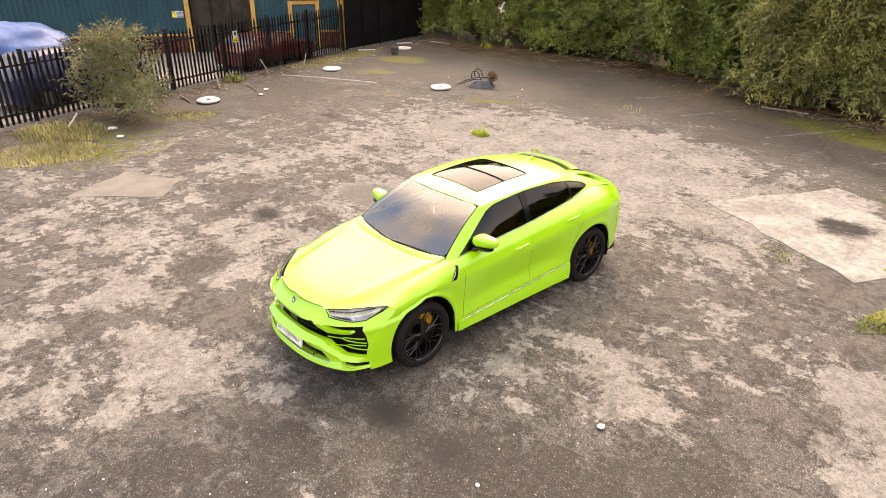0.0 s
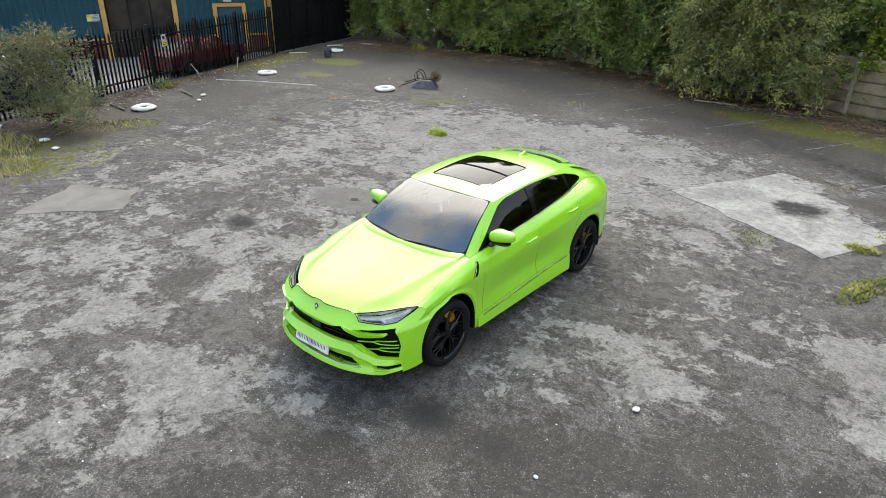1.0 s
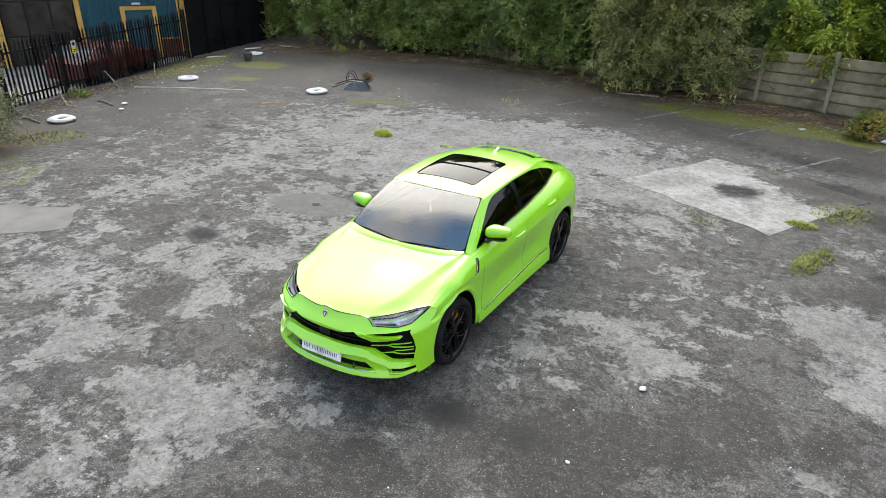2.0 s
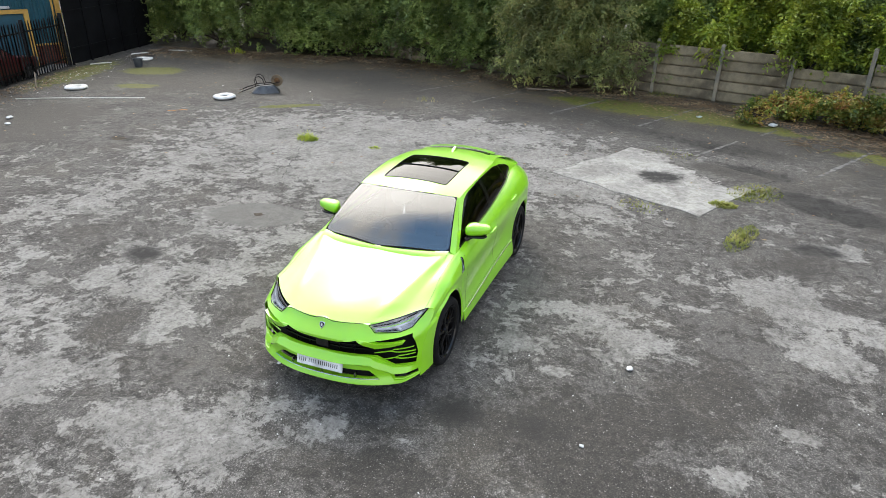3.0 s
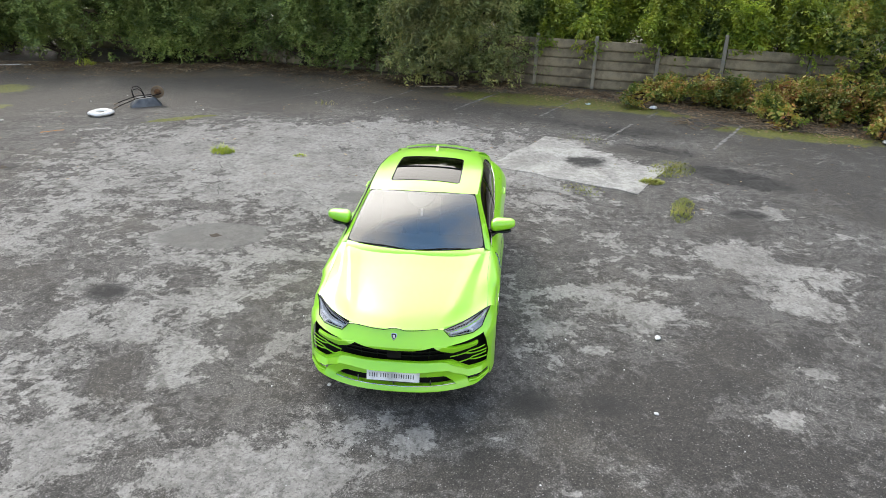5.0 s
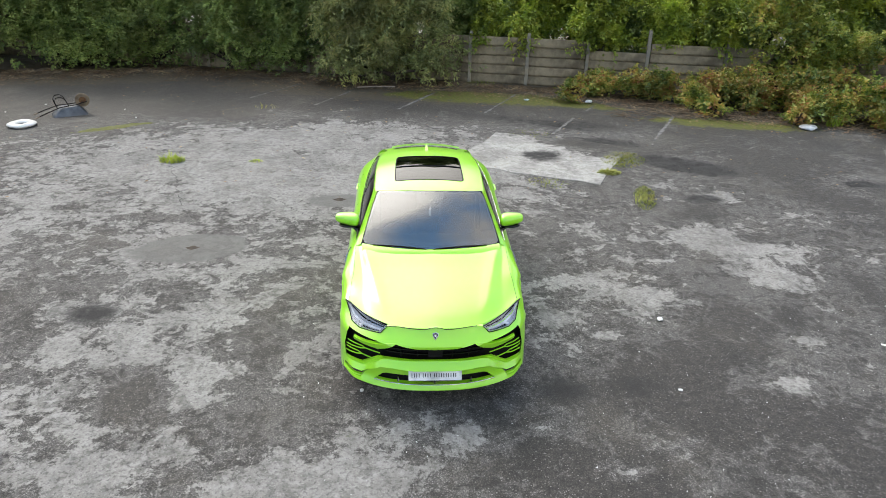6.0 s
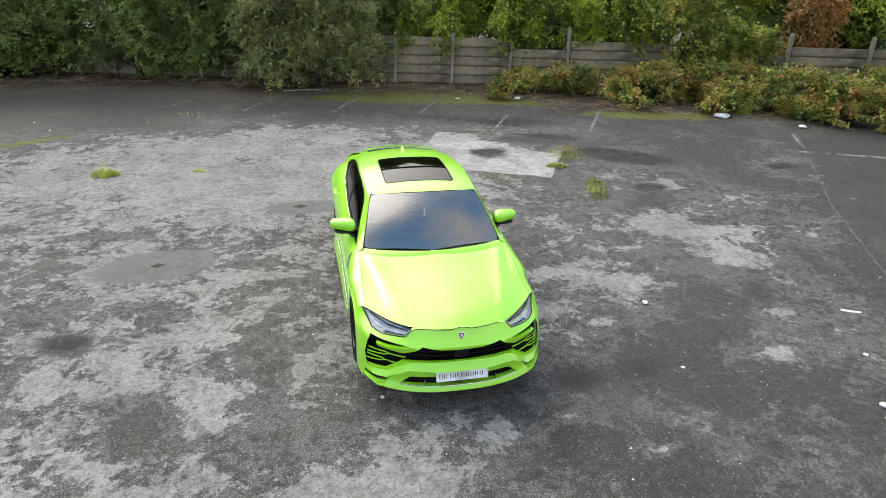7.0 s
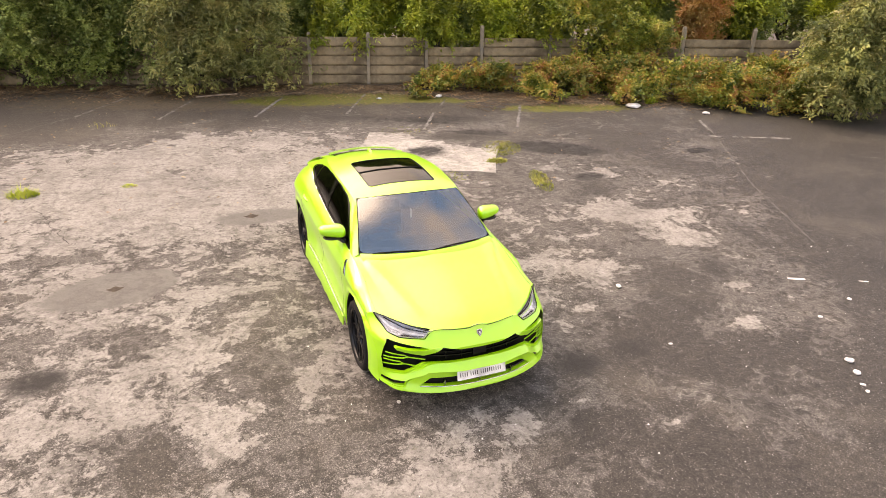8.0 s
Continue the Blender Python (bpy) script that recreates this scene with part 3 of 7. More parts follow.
pale += 0.11 * blob(-1.7, 3.3, 0.17, 0.10, 10) + 0.11 * blob(-4.6, 2.7, 0.13, 0.06, 10) + 0.10 * blob(-4.0, 2.3, 0.12, 0.04, 10) + 0.12 * blob(-3.8, 2.7, 0.05, 0.05, 10) + 0.08 * blob(-2.8, 7.6, 0.36, 0.32, 11)
pale += 0.07 * blob(-3.3, 6.7, 0.21, 0.17, 11) + 0.06 * blob(-4.0, 10.2, 0.56, 0.45, 12) + 0.07 * blob(-3.6, 9.2, 0.42, 0.33, 12) + 0.10 * blob(-3.4, 4.4, 0.13, 0.07, 10) + 0.09 * blob(0.2, 5.9, 0.16, 0.24, 11)
pale += -0.08 * blob(-4.4, 3.3, 0.35, 0.23, 10) - 0.08 * blob(-2.1, 4.8, 0.74, 0.39, 10) - 0.06 * blob(-1.5, 8.2, 1.04, 0.35, 11) - 0.08 * blob(-2.6, 3.8, 0.72, 0.42, 10) - 0.08 * blob(-4.8, 2.3, 0.30, 0.21, 10)
pale += -0.07 * blob(-2.2, 2.8, 0.78, 0.24, 10) - 0.06 * blob(0.8, 8.2, 0.55, 0.79, 11) + 0.06 * blob(-8.2, 1.2, 0.37, 0.31, 40) - 0.05 * blob(-7.1, 1.5, 0.35, 0.23, 40) - 0.08 * blob(-7.3, 2.6, 0.40, 0.26, 40)
pale += -0.06 * blob(-6.0, 2.4, 0.29, 0.20, 40) - 0.06 * blob(-9.8, 2.3, 0.45, 0.26, 40) - 0.07 * blob(-8.7, 3.4, 0.47, 0.33, 40) + 0.06 * blob(-6.9, 0.7, 0.26, 0.28, 40) + 0.05 * blob(-6.0, 1.3, 0.31, 0.21, 40)
pale += 0.07 * blob(-5.9, 0.8, 0.34, 0.19, 39) - 0.08 * blob(-5.1, 1.5, 0.29, 0.14, 39) - 0.07 * blob(-5.2, 2.1, 0.32, 0.12, 40) + 0.11 * blob(-4.5, 2.7, 0.09, 0.06, 40) + 0.11 * blob(-3.8, 2.7, 0.06, 0.06, 39)
pale += 0.10 * blob(-4.0, 2.3, 0.08, 0.06, 39) + 0.08 * blob(-5.3, 2.6, 0.20, 0.18, 40) + 0.07 * blob(-7.8, 3.6, 0.37, 0.29, 40) + 0.07 * blob(-8.2, 2.4, 0.42, 0.30, 40) - 0.06 * blob(-10.1, 5.9, 0.50, 0.34, 41)
pale += 0.05 * blob(-9.9, 6.8, 0.42, 0.31, 41) - 0.05 * blob(-10.5, 4.2, 0.55, 0.25, 40) + 0.05 * blob(-10.5, 3.1, 0.50, 0.27, 40) + 0.05 * blob(-6.5, 14.2, 1.09, 1.06, 41) - 0.06 * blob(-4.7, 8.5, 0.37, 0.42, 40)
pale += 0.05 * blob(-3.7, 8.3, 0.34, 0.29, 40) + 0.05 * blob(-2.6, 8.1, 0.71, 0.18, 40) + 0.09 * blob(-1.0, 7.1, 0.26, 0.28, 40) + 0.05 * blob(-2.2, 5.0, 0.34, 0.15, 40) - 0.06 * blob(-1.2, 5.6, 0.34, 0.15, 40)
pale += 0.06 * blob(-9.1, 3.0, 0.36, 0.35, -6) + 0.04 * blob(-10.0, 4.4, 0.36, 0.20, -6) + 0.05 * blob(-8.8, 4.2, 0.24, 0.21, -6) + 0.04 * blob(-9.9, 6.2, 0.45, 0.22, -5) + 0.06 * blob(-7.9, 6.4, 0.32, 0.26, -5)
pale += 0.05 * blob(-7.2, 7.1, 0.43, 0.21, -5) + 0.05 * blob(-8.1, 9.4, 0.61, 0.31, -4) + 0.05 * blob(-10.0, 13.3, 1.28, 0.72, -3) + 0.05 * blob(-7.4, 14.2, 1.26, 0.57, -2) + 0.05 * blob(-5.4, 13.5, 0.83, 0.43, -3)
pale += -0.05 * blob(-11.4, 9.6, 0.68, 0.26, -4) - 0.06 * blob(-10.1, 8.2, 0.54, 0.20, -4) - 0.08 * blob(-7.0, 4.5, 0.18, 0.20, -6) - 0.06 * blob(-7.7, 3.6, 0.23, 0.14, -6) - 0.07 * blob(-8.6, 2.7, 0.20, 0.11, -6)
pale += 0.12 * blob(-3.3, 1.9, 0.12, 0.08, -6) + 0.10 * blob(-3.9, 2.1, 0.13, 0.07, -6) + 0.09 * blob(-4.0, 2.3, 0.07, 0.03, -6) + 0.10 * blob(-1.7, 3.4, 0.14, 0.09, -6) - 0.05 * blob(0.8, 6.4, 0.28, 0.25, -5)
pale += 0.08 * blob(0.3, 9.1, 0.32, 0.29, -4)
# small lone pale flakes
pale += 0.15 * blob(-3.34, 1.94, 0.16, 0.10, -6) + 0.15 * blob(-3.92, 2.12, 0.16, 0.08, -6) + 0.15 * blob(-3.98, 2.30, 0.09, 0.05, -6) + 0.15 * blob(-4.60, 2.71, 0.15, 0.07, 10)
pale += 0.15 * blob(-3.78, 2.70, 0.06, 0.06, 10) + 0.03 * blob(-1.74, 3.34, 0.16, 0.10, 10) + 0.15 * blob(-3.43, 4.39, 0.16, 0.08, 10)
moss = blob(-19.9, 16.7, 1.0, 0.7, 20) * 0.9 + blob(-18.6, 14.5, 0.7, 0.35, 15) * 0.8 + 0.55 * blob(-21.8, 15.3, 0.8, 3.0, 17) + 0.62 * blob(3.0, 14.75, 2.4, 0.55, -14) + 0.7 * blob(-3.3, 17.9, 3.2, 0.9, -10) + 0.35 * blob(-15.5, 4.4, 1.6, 2.2, 20)
moss += 0.75 * blob(-12.9, 14.1, 0.9, 0.2, 35) + 0.45 * blob(-0.3, 16.8, 1.4, 0.4, -20)
soil = 1.0 / (1.0 + np.exp(np.clip(-(GY - (19.7 - 0.263 * (GX + 3.46))) * 3.0, -50, 50))) * (GX > -27)
soil = np.maximum(soil, 0.8 * blob(-17.5, 5.2, 1.6, 3.2, 17))
soil = np.maximum(soil, 0.9 * blob(5.5, 15.6, 6.5, 1.5, -16))
soil = np.maximum(soil, 0.85 * blob(-17, 20.7, 7.0, 1.9, 6))
soil = np.maximum(soil, 0.72 * blob(-6.5, 18.9, 8.5, 2.1, -13))
soil = np.maximum(soil, 0.5 * blob(-21.4, 13.0, 0.9, 6.5, 17))
hedge_line = np.where(GX > -15, 20.3 - 0.263 * (GX + 3.46), 23.3 + 0.1 * (GX + 15))
soil = np.maximum(soil, 0.78 * np.exp(-(np.clip(hedge_line - GY, 0, 50) / 2.3) ** 2) * (GX < 1) * (GX > -24))
oil = 0.8 * blob(-4.2, 3.35, 0.36, 0.28) + 0.75 * blob(-3.4, 3.4, 0.32, 0.26) + 0.85 * blob(-9.71, 5.06, 0.34, 0.28) + 0.7 * blob(-14.66, 9.7, 0.5, 0.3)
oil += 0.82 * blob(0.1, 11.25, 1.0, 0.55, -40) + 0.9 * blob(-0.9, 12.9, 0.9, 0.4, -20) + 0.8 * blob(-0.2, 9.0, 0.45, 0.3) + 0.6 * blob(-2.9, 15.2, 1.6, 0.5, -15) + 0.7 * blob(-1.3, 14.6, 1.0, 0.5) + 0.9 * blob(3.48, 9.85, 0.4, 0.2)
oil += 1.1 * blob(0.45, 11.0, 1.0, 0.42, -30) + 0.3 * blob(-0.2, 14.0, 2.2, 0.6, -15) + 0.3 * blob(3.48, 9.85, 0.5, 0.25)
oil *= 1.35
puddle = blob(-9.05, 7.0, 0.95, 0.6, 10) + 0.7 * blob(-6.9, 9.0, 1.1, 0.5, 0)
moss *= 1.25
verts = np.stack([GX, GY, np.zeros_like(GX)], -1).reshape(-1, 3)
ni, nj = GX.shape
idx = np.arange(ni * nj).reshape(ni, nj)
quads = np.stack([idx[:-1, :-1], idx[1:, :-1], idx[1:, 1:], idx[:-1, 1:]], -1).reshape(-1, 4)


def ground_material(name, pale_a, pale_b, grit=1.0):
    m = bpy.data.materials.new(name)
    m.use_nodes = True
    n, l = m.node_tree.nodes, m.node_tree.links
    b = n["Principled BSDF"]
    tc = n.new("ShaderNodeTexCoord")

    def attr(name):
        a = n.new("ShaderNodeAttribute")
        a.attribute_name = name
        return a.outputs["Fac"]

    def noise_tex(scale, detail=6.0, rough=0.6, dist=0.0):
        t = n.new("ShaderNodeTexNoise")
        for k, v in (("Scale", scale), ("Detail", detail), ("Roughness", rough), ("Distortion", dist)):
            t.inputs[k].default_value = v
        l.new(tc.outputs["Object"], t.inputs["Vector"])
        return t.outputs["Fac"]

    def math_node(op, a, c, d=None):
        t = n.new("ShaderNodeMath")
        t.operation = op
        for i, v in enumerate((a, c, d)):
            if v is not None:
                if isinstance(v, (int, float)):
                    t.inputs[i].default_value = v
                else:
                    l.new(v, t.inputs[i])
        return t.outputs[0]

    def ramp(v, lo, hi, to0=0.0, to1=1.0):
        t = n.new("ShaderNodeMapRange")
        t.interpolation_type = "SMOOTHSTEP"
        for k, x in (("From Min", lo), ("From Max", hi), ("To Min", to0), ("To Max", to1)):
            t.inputs[k].default_value = x
        l.new(v, t.inputs["Value"])
        return t.outputs["Result"]

    def mix(f, a, c):
        t = n.new("ShaderNodeMix")
        t.data_type = "RGBA"
        l.new(f, t.inputs["Factor"])
        for k, v in (("A", a), ("B", c)):
            if isinstance(v, tuple):
                t.inputs[k].default_value = (*v, 1)
            else:
                l.new(v, t.inputs[k])
        return t.outputs["Result"]

    large, mid, fine, grain = noise_tex(0.7, 4, 0.5, 0.5), noise_tex(2.7, 13, 0.74, 0.3), noise_tex(11, 9, 0.74), noise_tex(70, 4, 0.7)
    shape = math_node("ADD", math_node("MULTIPLY", large, 0.25), math_node("ADD", math_node("MULTIPLY", mid, 0.60), math_node("MULTIPLY", fine, 0.15)))
    worn = math_node("ADD", shape, attr("pale"))
    bright = ramp(worn, 0.934, 0.958)
    half = ramp(math_node("ADD", worn, math_node("MULTIPLY", math_node("SUBTRACT", noise_tex(0.33, 3, 0.5, 0.8), 0.5), 0.30)), 0.80, 0.85)
    dark_c = mix(ramp(fine, 0.35, 0.65), (0.027, 0.0245, 0.0225), (0.070, 0.063, 0.056))
    mid_c = mix(ramp(fine, 0.3, 0.7), (0.082, 0.077, 0.071), (0.165, 0.156, 0.146))
    pale_c = mix(ramp(fine, 0.3, 0.7), pale_a, pale_b)
    c = mix(half, dark_c, mid_c)
    c = mix(math_node("MULTIPLY", bright, ramp(noise_tex(1.1, 7, 0.68, 0.5), 0.38, 0.60, 0.55, 1.0)), c, pale_c)
    lace = ramp(math_node("ADD", math_node("MULTIPLY", noise_tex(6.5, 10, 0.72, 0.4), 0.75), math_node("MULTIPLY", noise_tex(1.3, 3, 0.5), 0.25)), 0.507, 0.538, 0.0, 0.75)
    c = mix(math_node("MULTIPLY", lace, ramp(worn, 0.90, 1.05, 1.0, 0.35)), c, dark_c)
    # small worn flecks and damp clouds
    fleck = ramp(math_node("ADD", math_node("MULTIPLY", noise_tex(3.4, 10, 0.74, 0.3), 0.7), math_node("MULTIPLY", noise_tex(0.7, 3, 0.5), 0.3)), 0.575, 0.605)
    c = mix(math_node("MULTIPLY", fleck, ramp(worn, 0.72, 0.84, 0.0, 0.75)), c, pale_c)
    damp = ramp(noise_tex(0.85, 5, 0.6, 0.6), 0.54, 0.66, 0.0, 0.6)
    c = mix(math_node("MULTIPLY", damp, ramp(worn, 0.86, 0.95, 1.0, 0.25)), c, (0.024, 0.022, 0.020))
    # brownish dust here and there
    dust = ramp(noise_tex(0.6, 5, 0.6, 0.4), 0.52, 0.68, 0.0, 0.45)
    c = mix(math_node("MULTIPLY", dust, ramp(bright, 0.0, 1.0, 1.0, 0.3)), c, (0.118, 0.106, 0.088))
    # stones in the tarmac
    vor = n.new("ShaderNodeTexVoronoi")
    vor.inputs["Scale"].default_value = 48
    l.new(tc.outputs["Object"], vor.inputs["Vector"])
    sel = n.new("ShaderNodeSeparateColor")
    l.new(vor.outputs["Color"], sel.inputs["Color"])
    chip = math_node("MULTIPLY", ramp(vor.outputs["Distance"], 0.25, 0.38, 1.0, 0.0), ramp(sel.outputs["Red"], 0.80, 0.84))
    # aggregate: each stone its own tone, worn smooth where the surface is pale
    agg = n.new("ShaderNodeTexVoronoi")
    agg.inputs["Scale"].default_value = 90
    l.new(tc.outputs["Object"], agg.inputs["Vector"])
    tone = n.new("ShaderNodeSeparateColor")
    l.new(agg.outputs["Color"], tone.inputs["Color"])
    rough_top = ramp(bright, 0.0, 1.0, 0.75 * grit, 0.12 * grit)
    gain = math_node("MULTIPLY_ADD", math_node("MULTIPLY", math_node("SUBTRACT", math_node("POWER", tone.outputs["Green"], 2.2), 0.31), 1.6), rough_top, 1.12)
    gain = math_node("MULTIPLY", gain, math_node("SUBTRACT", 1.0, math_node("MULTIPLY", ramp(agg.outputs["Distance"], 0.38, 0.62), math_node("MULTIPLY", rough_top, 0.5))))
    scl = n.new("ShaderNodeVectorMath")
    scl.operation = "SCALE"
    l.new(c, scl.inputs[0])
    l.new(math_node("MAXIMUM", gain, 0.15), scl.inputs["Scale"])
    c = scl.outputs["Vector"]
    c = mix(math_node("MULTIPLY", chip, 0.6 * grit), c, (0.33, 0.32, 0.30))
    c = mix(math_node("MULTIPLY", rough_top, ramp(grain, 0.34, 0.52, 0.5, 0.0)), c, (0.022, 0.021, 0.021))
    c = mix(ramp(noise_tex(28, 3, 0.6), 0.36, 0.48, 0.45 * grit, 0.0), c, (0.035, 0.033, 0.032))
    oilm = ramp(math_node("ADD", attr("oil"), math_node("MULTIPLY", math_node("SUBTRACT", mid, 0.5), 2.6)), 0.22, 1.2)
    c = mix(math_node("MULTIPLY", oilm, 0.95), c, (0.018, 0.017, 0.017))
    pud = ramp(math_node("ADD", attr("puddle"), math_node("MULTIPLY", math_node("SUBTRACT", mid, 0.5), 0.5)), 0.45, 0.6)
    c = mix(math_node("MULTIPLY", pud, 0.8), c, (0.100, 0.097, 0.092))
    soilm = ramp(math_node("ADD", attr("soil"), math_node("MULTIPLY", math_node("SUBTRACT", mid, 0.5), 1.3)), 0.35, 0.7)
    soil_c = mix(ramp(fine, 0.35, 0.65), (0.045, 0.037, 0.026), (0.115, 0.092, 0.064))
    c = mix(soilm, c, soil_c)
    mossm = ramp(math_node("ADD", attr("moss"), math_node("MULTIPLY", math_node("SUBTRACT", mid, 0.5), 1.9)), 0.30, 0.55)
    moss_c = mix(ramp(fine, 0.35, 0.65), (0.06, 0.066, 0.012), (0.140, 0.145, 0.020))
    c = mix(mossm, c, moss_c)
    b.inputs["Specular IOR Level"].default_value = 0.35
    l.new(c, b.inputs["Base Color"])
    r = math_node("ADD", ramp(worn, 0.78, 0.97, 0.62, 0.88), math_node("MULTIPLY", math_node("SUBTRACT", fine, 0.5), 0.25))
    r = math_node("MULTIPLY", r, ramp(pud, 0.0, 1.0, 1.0, 0.75))
    l.new(r, b.inputs["Roughness"])
    bp = n.new("ShaderNodeBump")
    bp.inputs["Strength"].default_value, bp.inputs["Distance"].default_value = 0.8, 0.014
    l.new(math_node("ADD", math_node("MULTIPLY", grain, 0.7), fine), bp.inputs["Height"])
    l.new(bp.outputs["Normal"], b.inputs["Normal"])
    return m


ground = raw("ground", verts.tolist(), quads.tolist(), ground_material("old_tarmac", (0.198, 0.190, 0.178), (0.325, 0.313, 0.295)))
tagged(ground, "old dark tarmac yard with pale worn patches and moss", "ground", kind="structure")
for a_name, a_val in (("pale", pale), ("moss", moss), ("soil", soil), ("oil", oil), ("puddle", puddle)):
    ground.data.attributes.new(a_name, "FLOAT", "POINT").data.foreach_set("value", a_val.reshape(-1).astype(np.float32))

# ---- palisade fence along the west side ----
PAL_A, PAL_B = Vector((-18.4, 1.85, 0)), Vector((-23.05, 16.25, 0))
pal_dir = (PAL_B - PAL_A).normalized()
pal_len = (PAL_B - PAL_A).length
pal_m = Matrix.Translation(PAL_A) @ Matrix.Rotation(math.atan2(pal_dir.y, pal_dir.x), 4, "Z")
fence = thing("palisade_fence", pal_m, "black steel palisade fence with spiked pales", "fence")


def pale_mesh():
    bm = bmesh.new()
    prof = [(-0.040, 0.0), (-0.022, -0.012), (0.0, -0.017), (0.022, -0.012), (0.040, 0.0)]
    lv = [(0.05, 1.0), (1.62, 1.0), (1.70, 0.55), (1.74, 0.08)]
    rows = [[bm.verts.new((x * k, y, z)) for x, y in prof] for z, k in lv]
    for r, s in zip(rows, rows[1:]):
        for k in range(4):
            bm.faces.new((r[k], r[k + 1], s[k + 1], s[k]))
    bmesh.ops.solidify(bm, geom=bm.faces[:], thickness=0.004)
    me = bpy.data.meshes.new("pale")
    bm.to_mesh(me)
    bm.free()
    me.materials.append(M["palisade"])
    return me


pal_me = pale_mesh()
n_pale = int(pal_len / 0.145)
for i in range(n_pale):
    s = (i + 0.5) * pal_len / n_pale
    share("pale", pal_me, fence, pose(s, -0.03, random.uniform(-0.012, 0.012), random.uniform(-0.6, 0.6), random.uniform(-0.7, 0.7), 0))
bay = 2.16
n_post = int(pal_len / bay) + 1
for i in range(n_post + 1):
    s = max(0.0, pal_len - i * bay)
    bm = boxed(s - 0.022, s + 0.022, 0.03, 0.13, 0, 1.78)
    box(bm, s - 0.032, s + 0.032, 0.026, 0.034, 0, 1.78)
    box(bm, s - 0.032, s + 0.032, 0.126, 0.134, 0, 1.78)
    part("post", bm, M["palisade"], fence, smooth=False)
    if s <= 0:
        break
    for z in (0.28, 1.42):
        s0 = max(0.0, s - bay)
        bm = boxed(s0, s, 0.0, 0.006, z - 0.025, z + 0.025)
        box(bm, s0, s, 0.0, 0.04, z + 0.02, z + 0.026)
        part("rail", bm, M["palisade"], fence, smooth=False)


def sign(name, m, w, h, split, label):
    s = thing(name, m, label, "sign")
    part("board", boxed(-w / 2, w / 2, -0.004, 0.0, 0, h, 0.001), M["sign_white"], s, smooth=False)
    part("yellow_panel", boxed(*split[0], -0.0075, -0.0045, *split[1]), M["sign_yellow"], s, smooth=False)
    return s


fs = sign("warning_sign", pal_m @ pose(9.15, -0.055, 1.08), 0.20, 0.36, ((-0.095, 0.095), (0.01, 0.15)), "white and yellow warning sign wired to the fence")
bm = bmesh.new()
bmesh.ops.create_circle(bm, cap_ends=True, segments=20, radius=0.055, matrix=pose(0, -0.006, 0.265, 90))
part("symbol", bm, M["ink"], fs)
for k in range(2):
    part("text_bar", boxed(-0.07, 0.07, -0.0105, -0.008, 0.045 + 0.05 * k, 0.065 + 0.05 * k), M["ink"], fs, smooth=False)

# ---- black hoarding from the building's corner to the hedge ----
HO_A, HO_B = Vector((-23.2, 16.45, 0)), Vector((-24.35, 21.7, 0))
ho_d = (HO_B - HO_A).normalized()
ho_m = Matrix.Translation(HO_A) @ Matrix.Rotation(math.atan2(ho_d.y, ho_d.x), 4, "Z")
hoard = thing("hoarding", ho_m, "tall black sheet hoarding beside the building", "fence")
ho_len = (HO_B - HO_A).length
for i in range(5):
    a, b_ = ho_len * i / 5, ho_len * (i + 1) / 5
    part("panel", boxed(a + 0.004, b_ - 0.004, 0, 0.03, 0.02, 2.25), M["hoarding"], hoard, smooth=False)
    part("post", boxed(a - 0.04, a + 0.04, -0.05, -0.002, 0, 2.3), M["hoarding"], hoard, smooth=False)
for z in (0.5, 1.75):
    part("rail", boxed(0.05, ho_len, -0.025, -0.003, z, z + 0.07), M["hoarding"], hoard, smooth=False)

# ---- industrial building ----
BD_A, BD_B = Vector((-27.74, 9.26, 0)), Vector((-23.56, 16.69, 0))
bd_d = (BD_B - BD_A).normalized()
BD_L = (BD_B - BD_A).length
bd_m = Matrix.Translation(BD_A) @ Matrix.Rotation(math.atan2(bd_d.y, bd_d.x), 4, "Z")
hall = thing("industrial_building", bd_m, "blue clad industrial unit with brick plinth and yellow trim", "building")
S0, TOP = -9.0, 4.6
# local x runs along the face, local -y looks at the yard


def cladding(x0, x1, z0, z1):
    """Upright ribbed sheet."""
    bm = bmesh.new()
    pitch, xs = 0.2, []
    k = 0
    while x0 + k * pitch < x1:
        for dx, dy in ((0.0, 0.0), (0.10, 0.0), (0.12, -0.03), (0.18, -0.03)):
            if x0 + k * pitch + dx < x1:
                xs.append((x0 + k * pitch + dx, dy))
        k += 1
    xs.append((x1, 0.0))
    grid_mesh(bm, lambda u, v: (xs[int(u)][0], xs[int(u)][1], v), range(len(xs)), (z0, z1))
    bmesh.ops.solidify(bm, geom=bm.faces[:], thickness=-0.01)
    return bm


BAY0, BAY1, DR0, DR1, PL = 2.53, 4.82, 6.28, 7.52, 0.68
for x0, x1, z0 in ((S0, BAY0, PL + 0.06), (BAY1, DR0, PL + 0.06), (DR1, BD_L, PL + 0.06), (DR0, DR1, 1.90), (BAY0, BAY1, 3.2)):
    part("cladding_sheet", cladding(x0, x1, z0, TOP), M["cladding"], hall, smooth=False)
for x0, x1 in ((S0, BAY0), (BAY1, DR0), (DR1, BD_L)):
    part("plinth", boxed(x0, x1, 0.012, 0.25, -0.6, PL), M["mortar"], hall, smooth=False)
    part("sill_trim", boxed(x0, x1, -0.06, 0.02, PL, PL + 0.06, 0.004), M["yellow"], hall, smooth=False)
for x in (BAY0 - 0.09, BAY1 + 0.09, BD_L - 0.08):
    part("column", boxed(x - 0.085, x + 0.085, -0.075, 0.12, -0.5, TOP, 0.006), M["yellow"], hall, smooth=False)
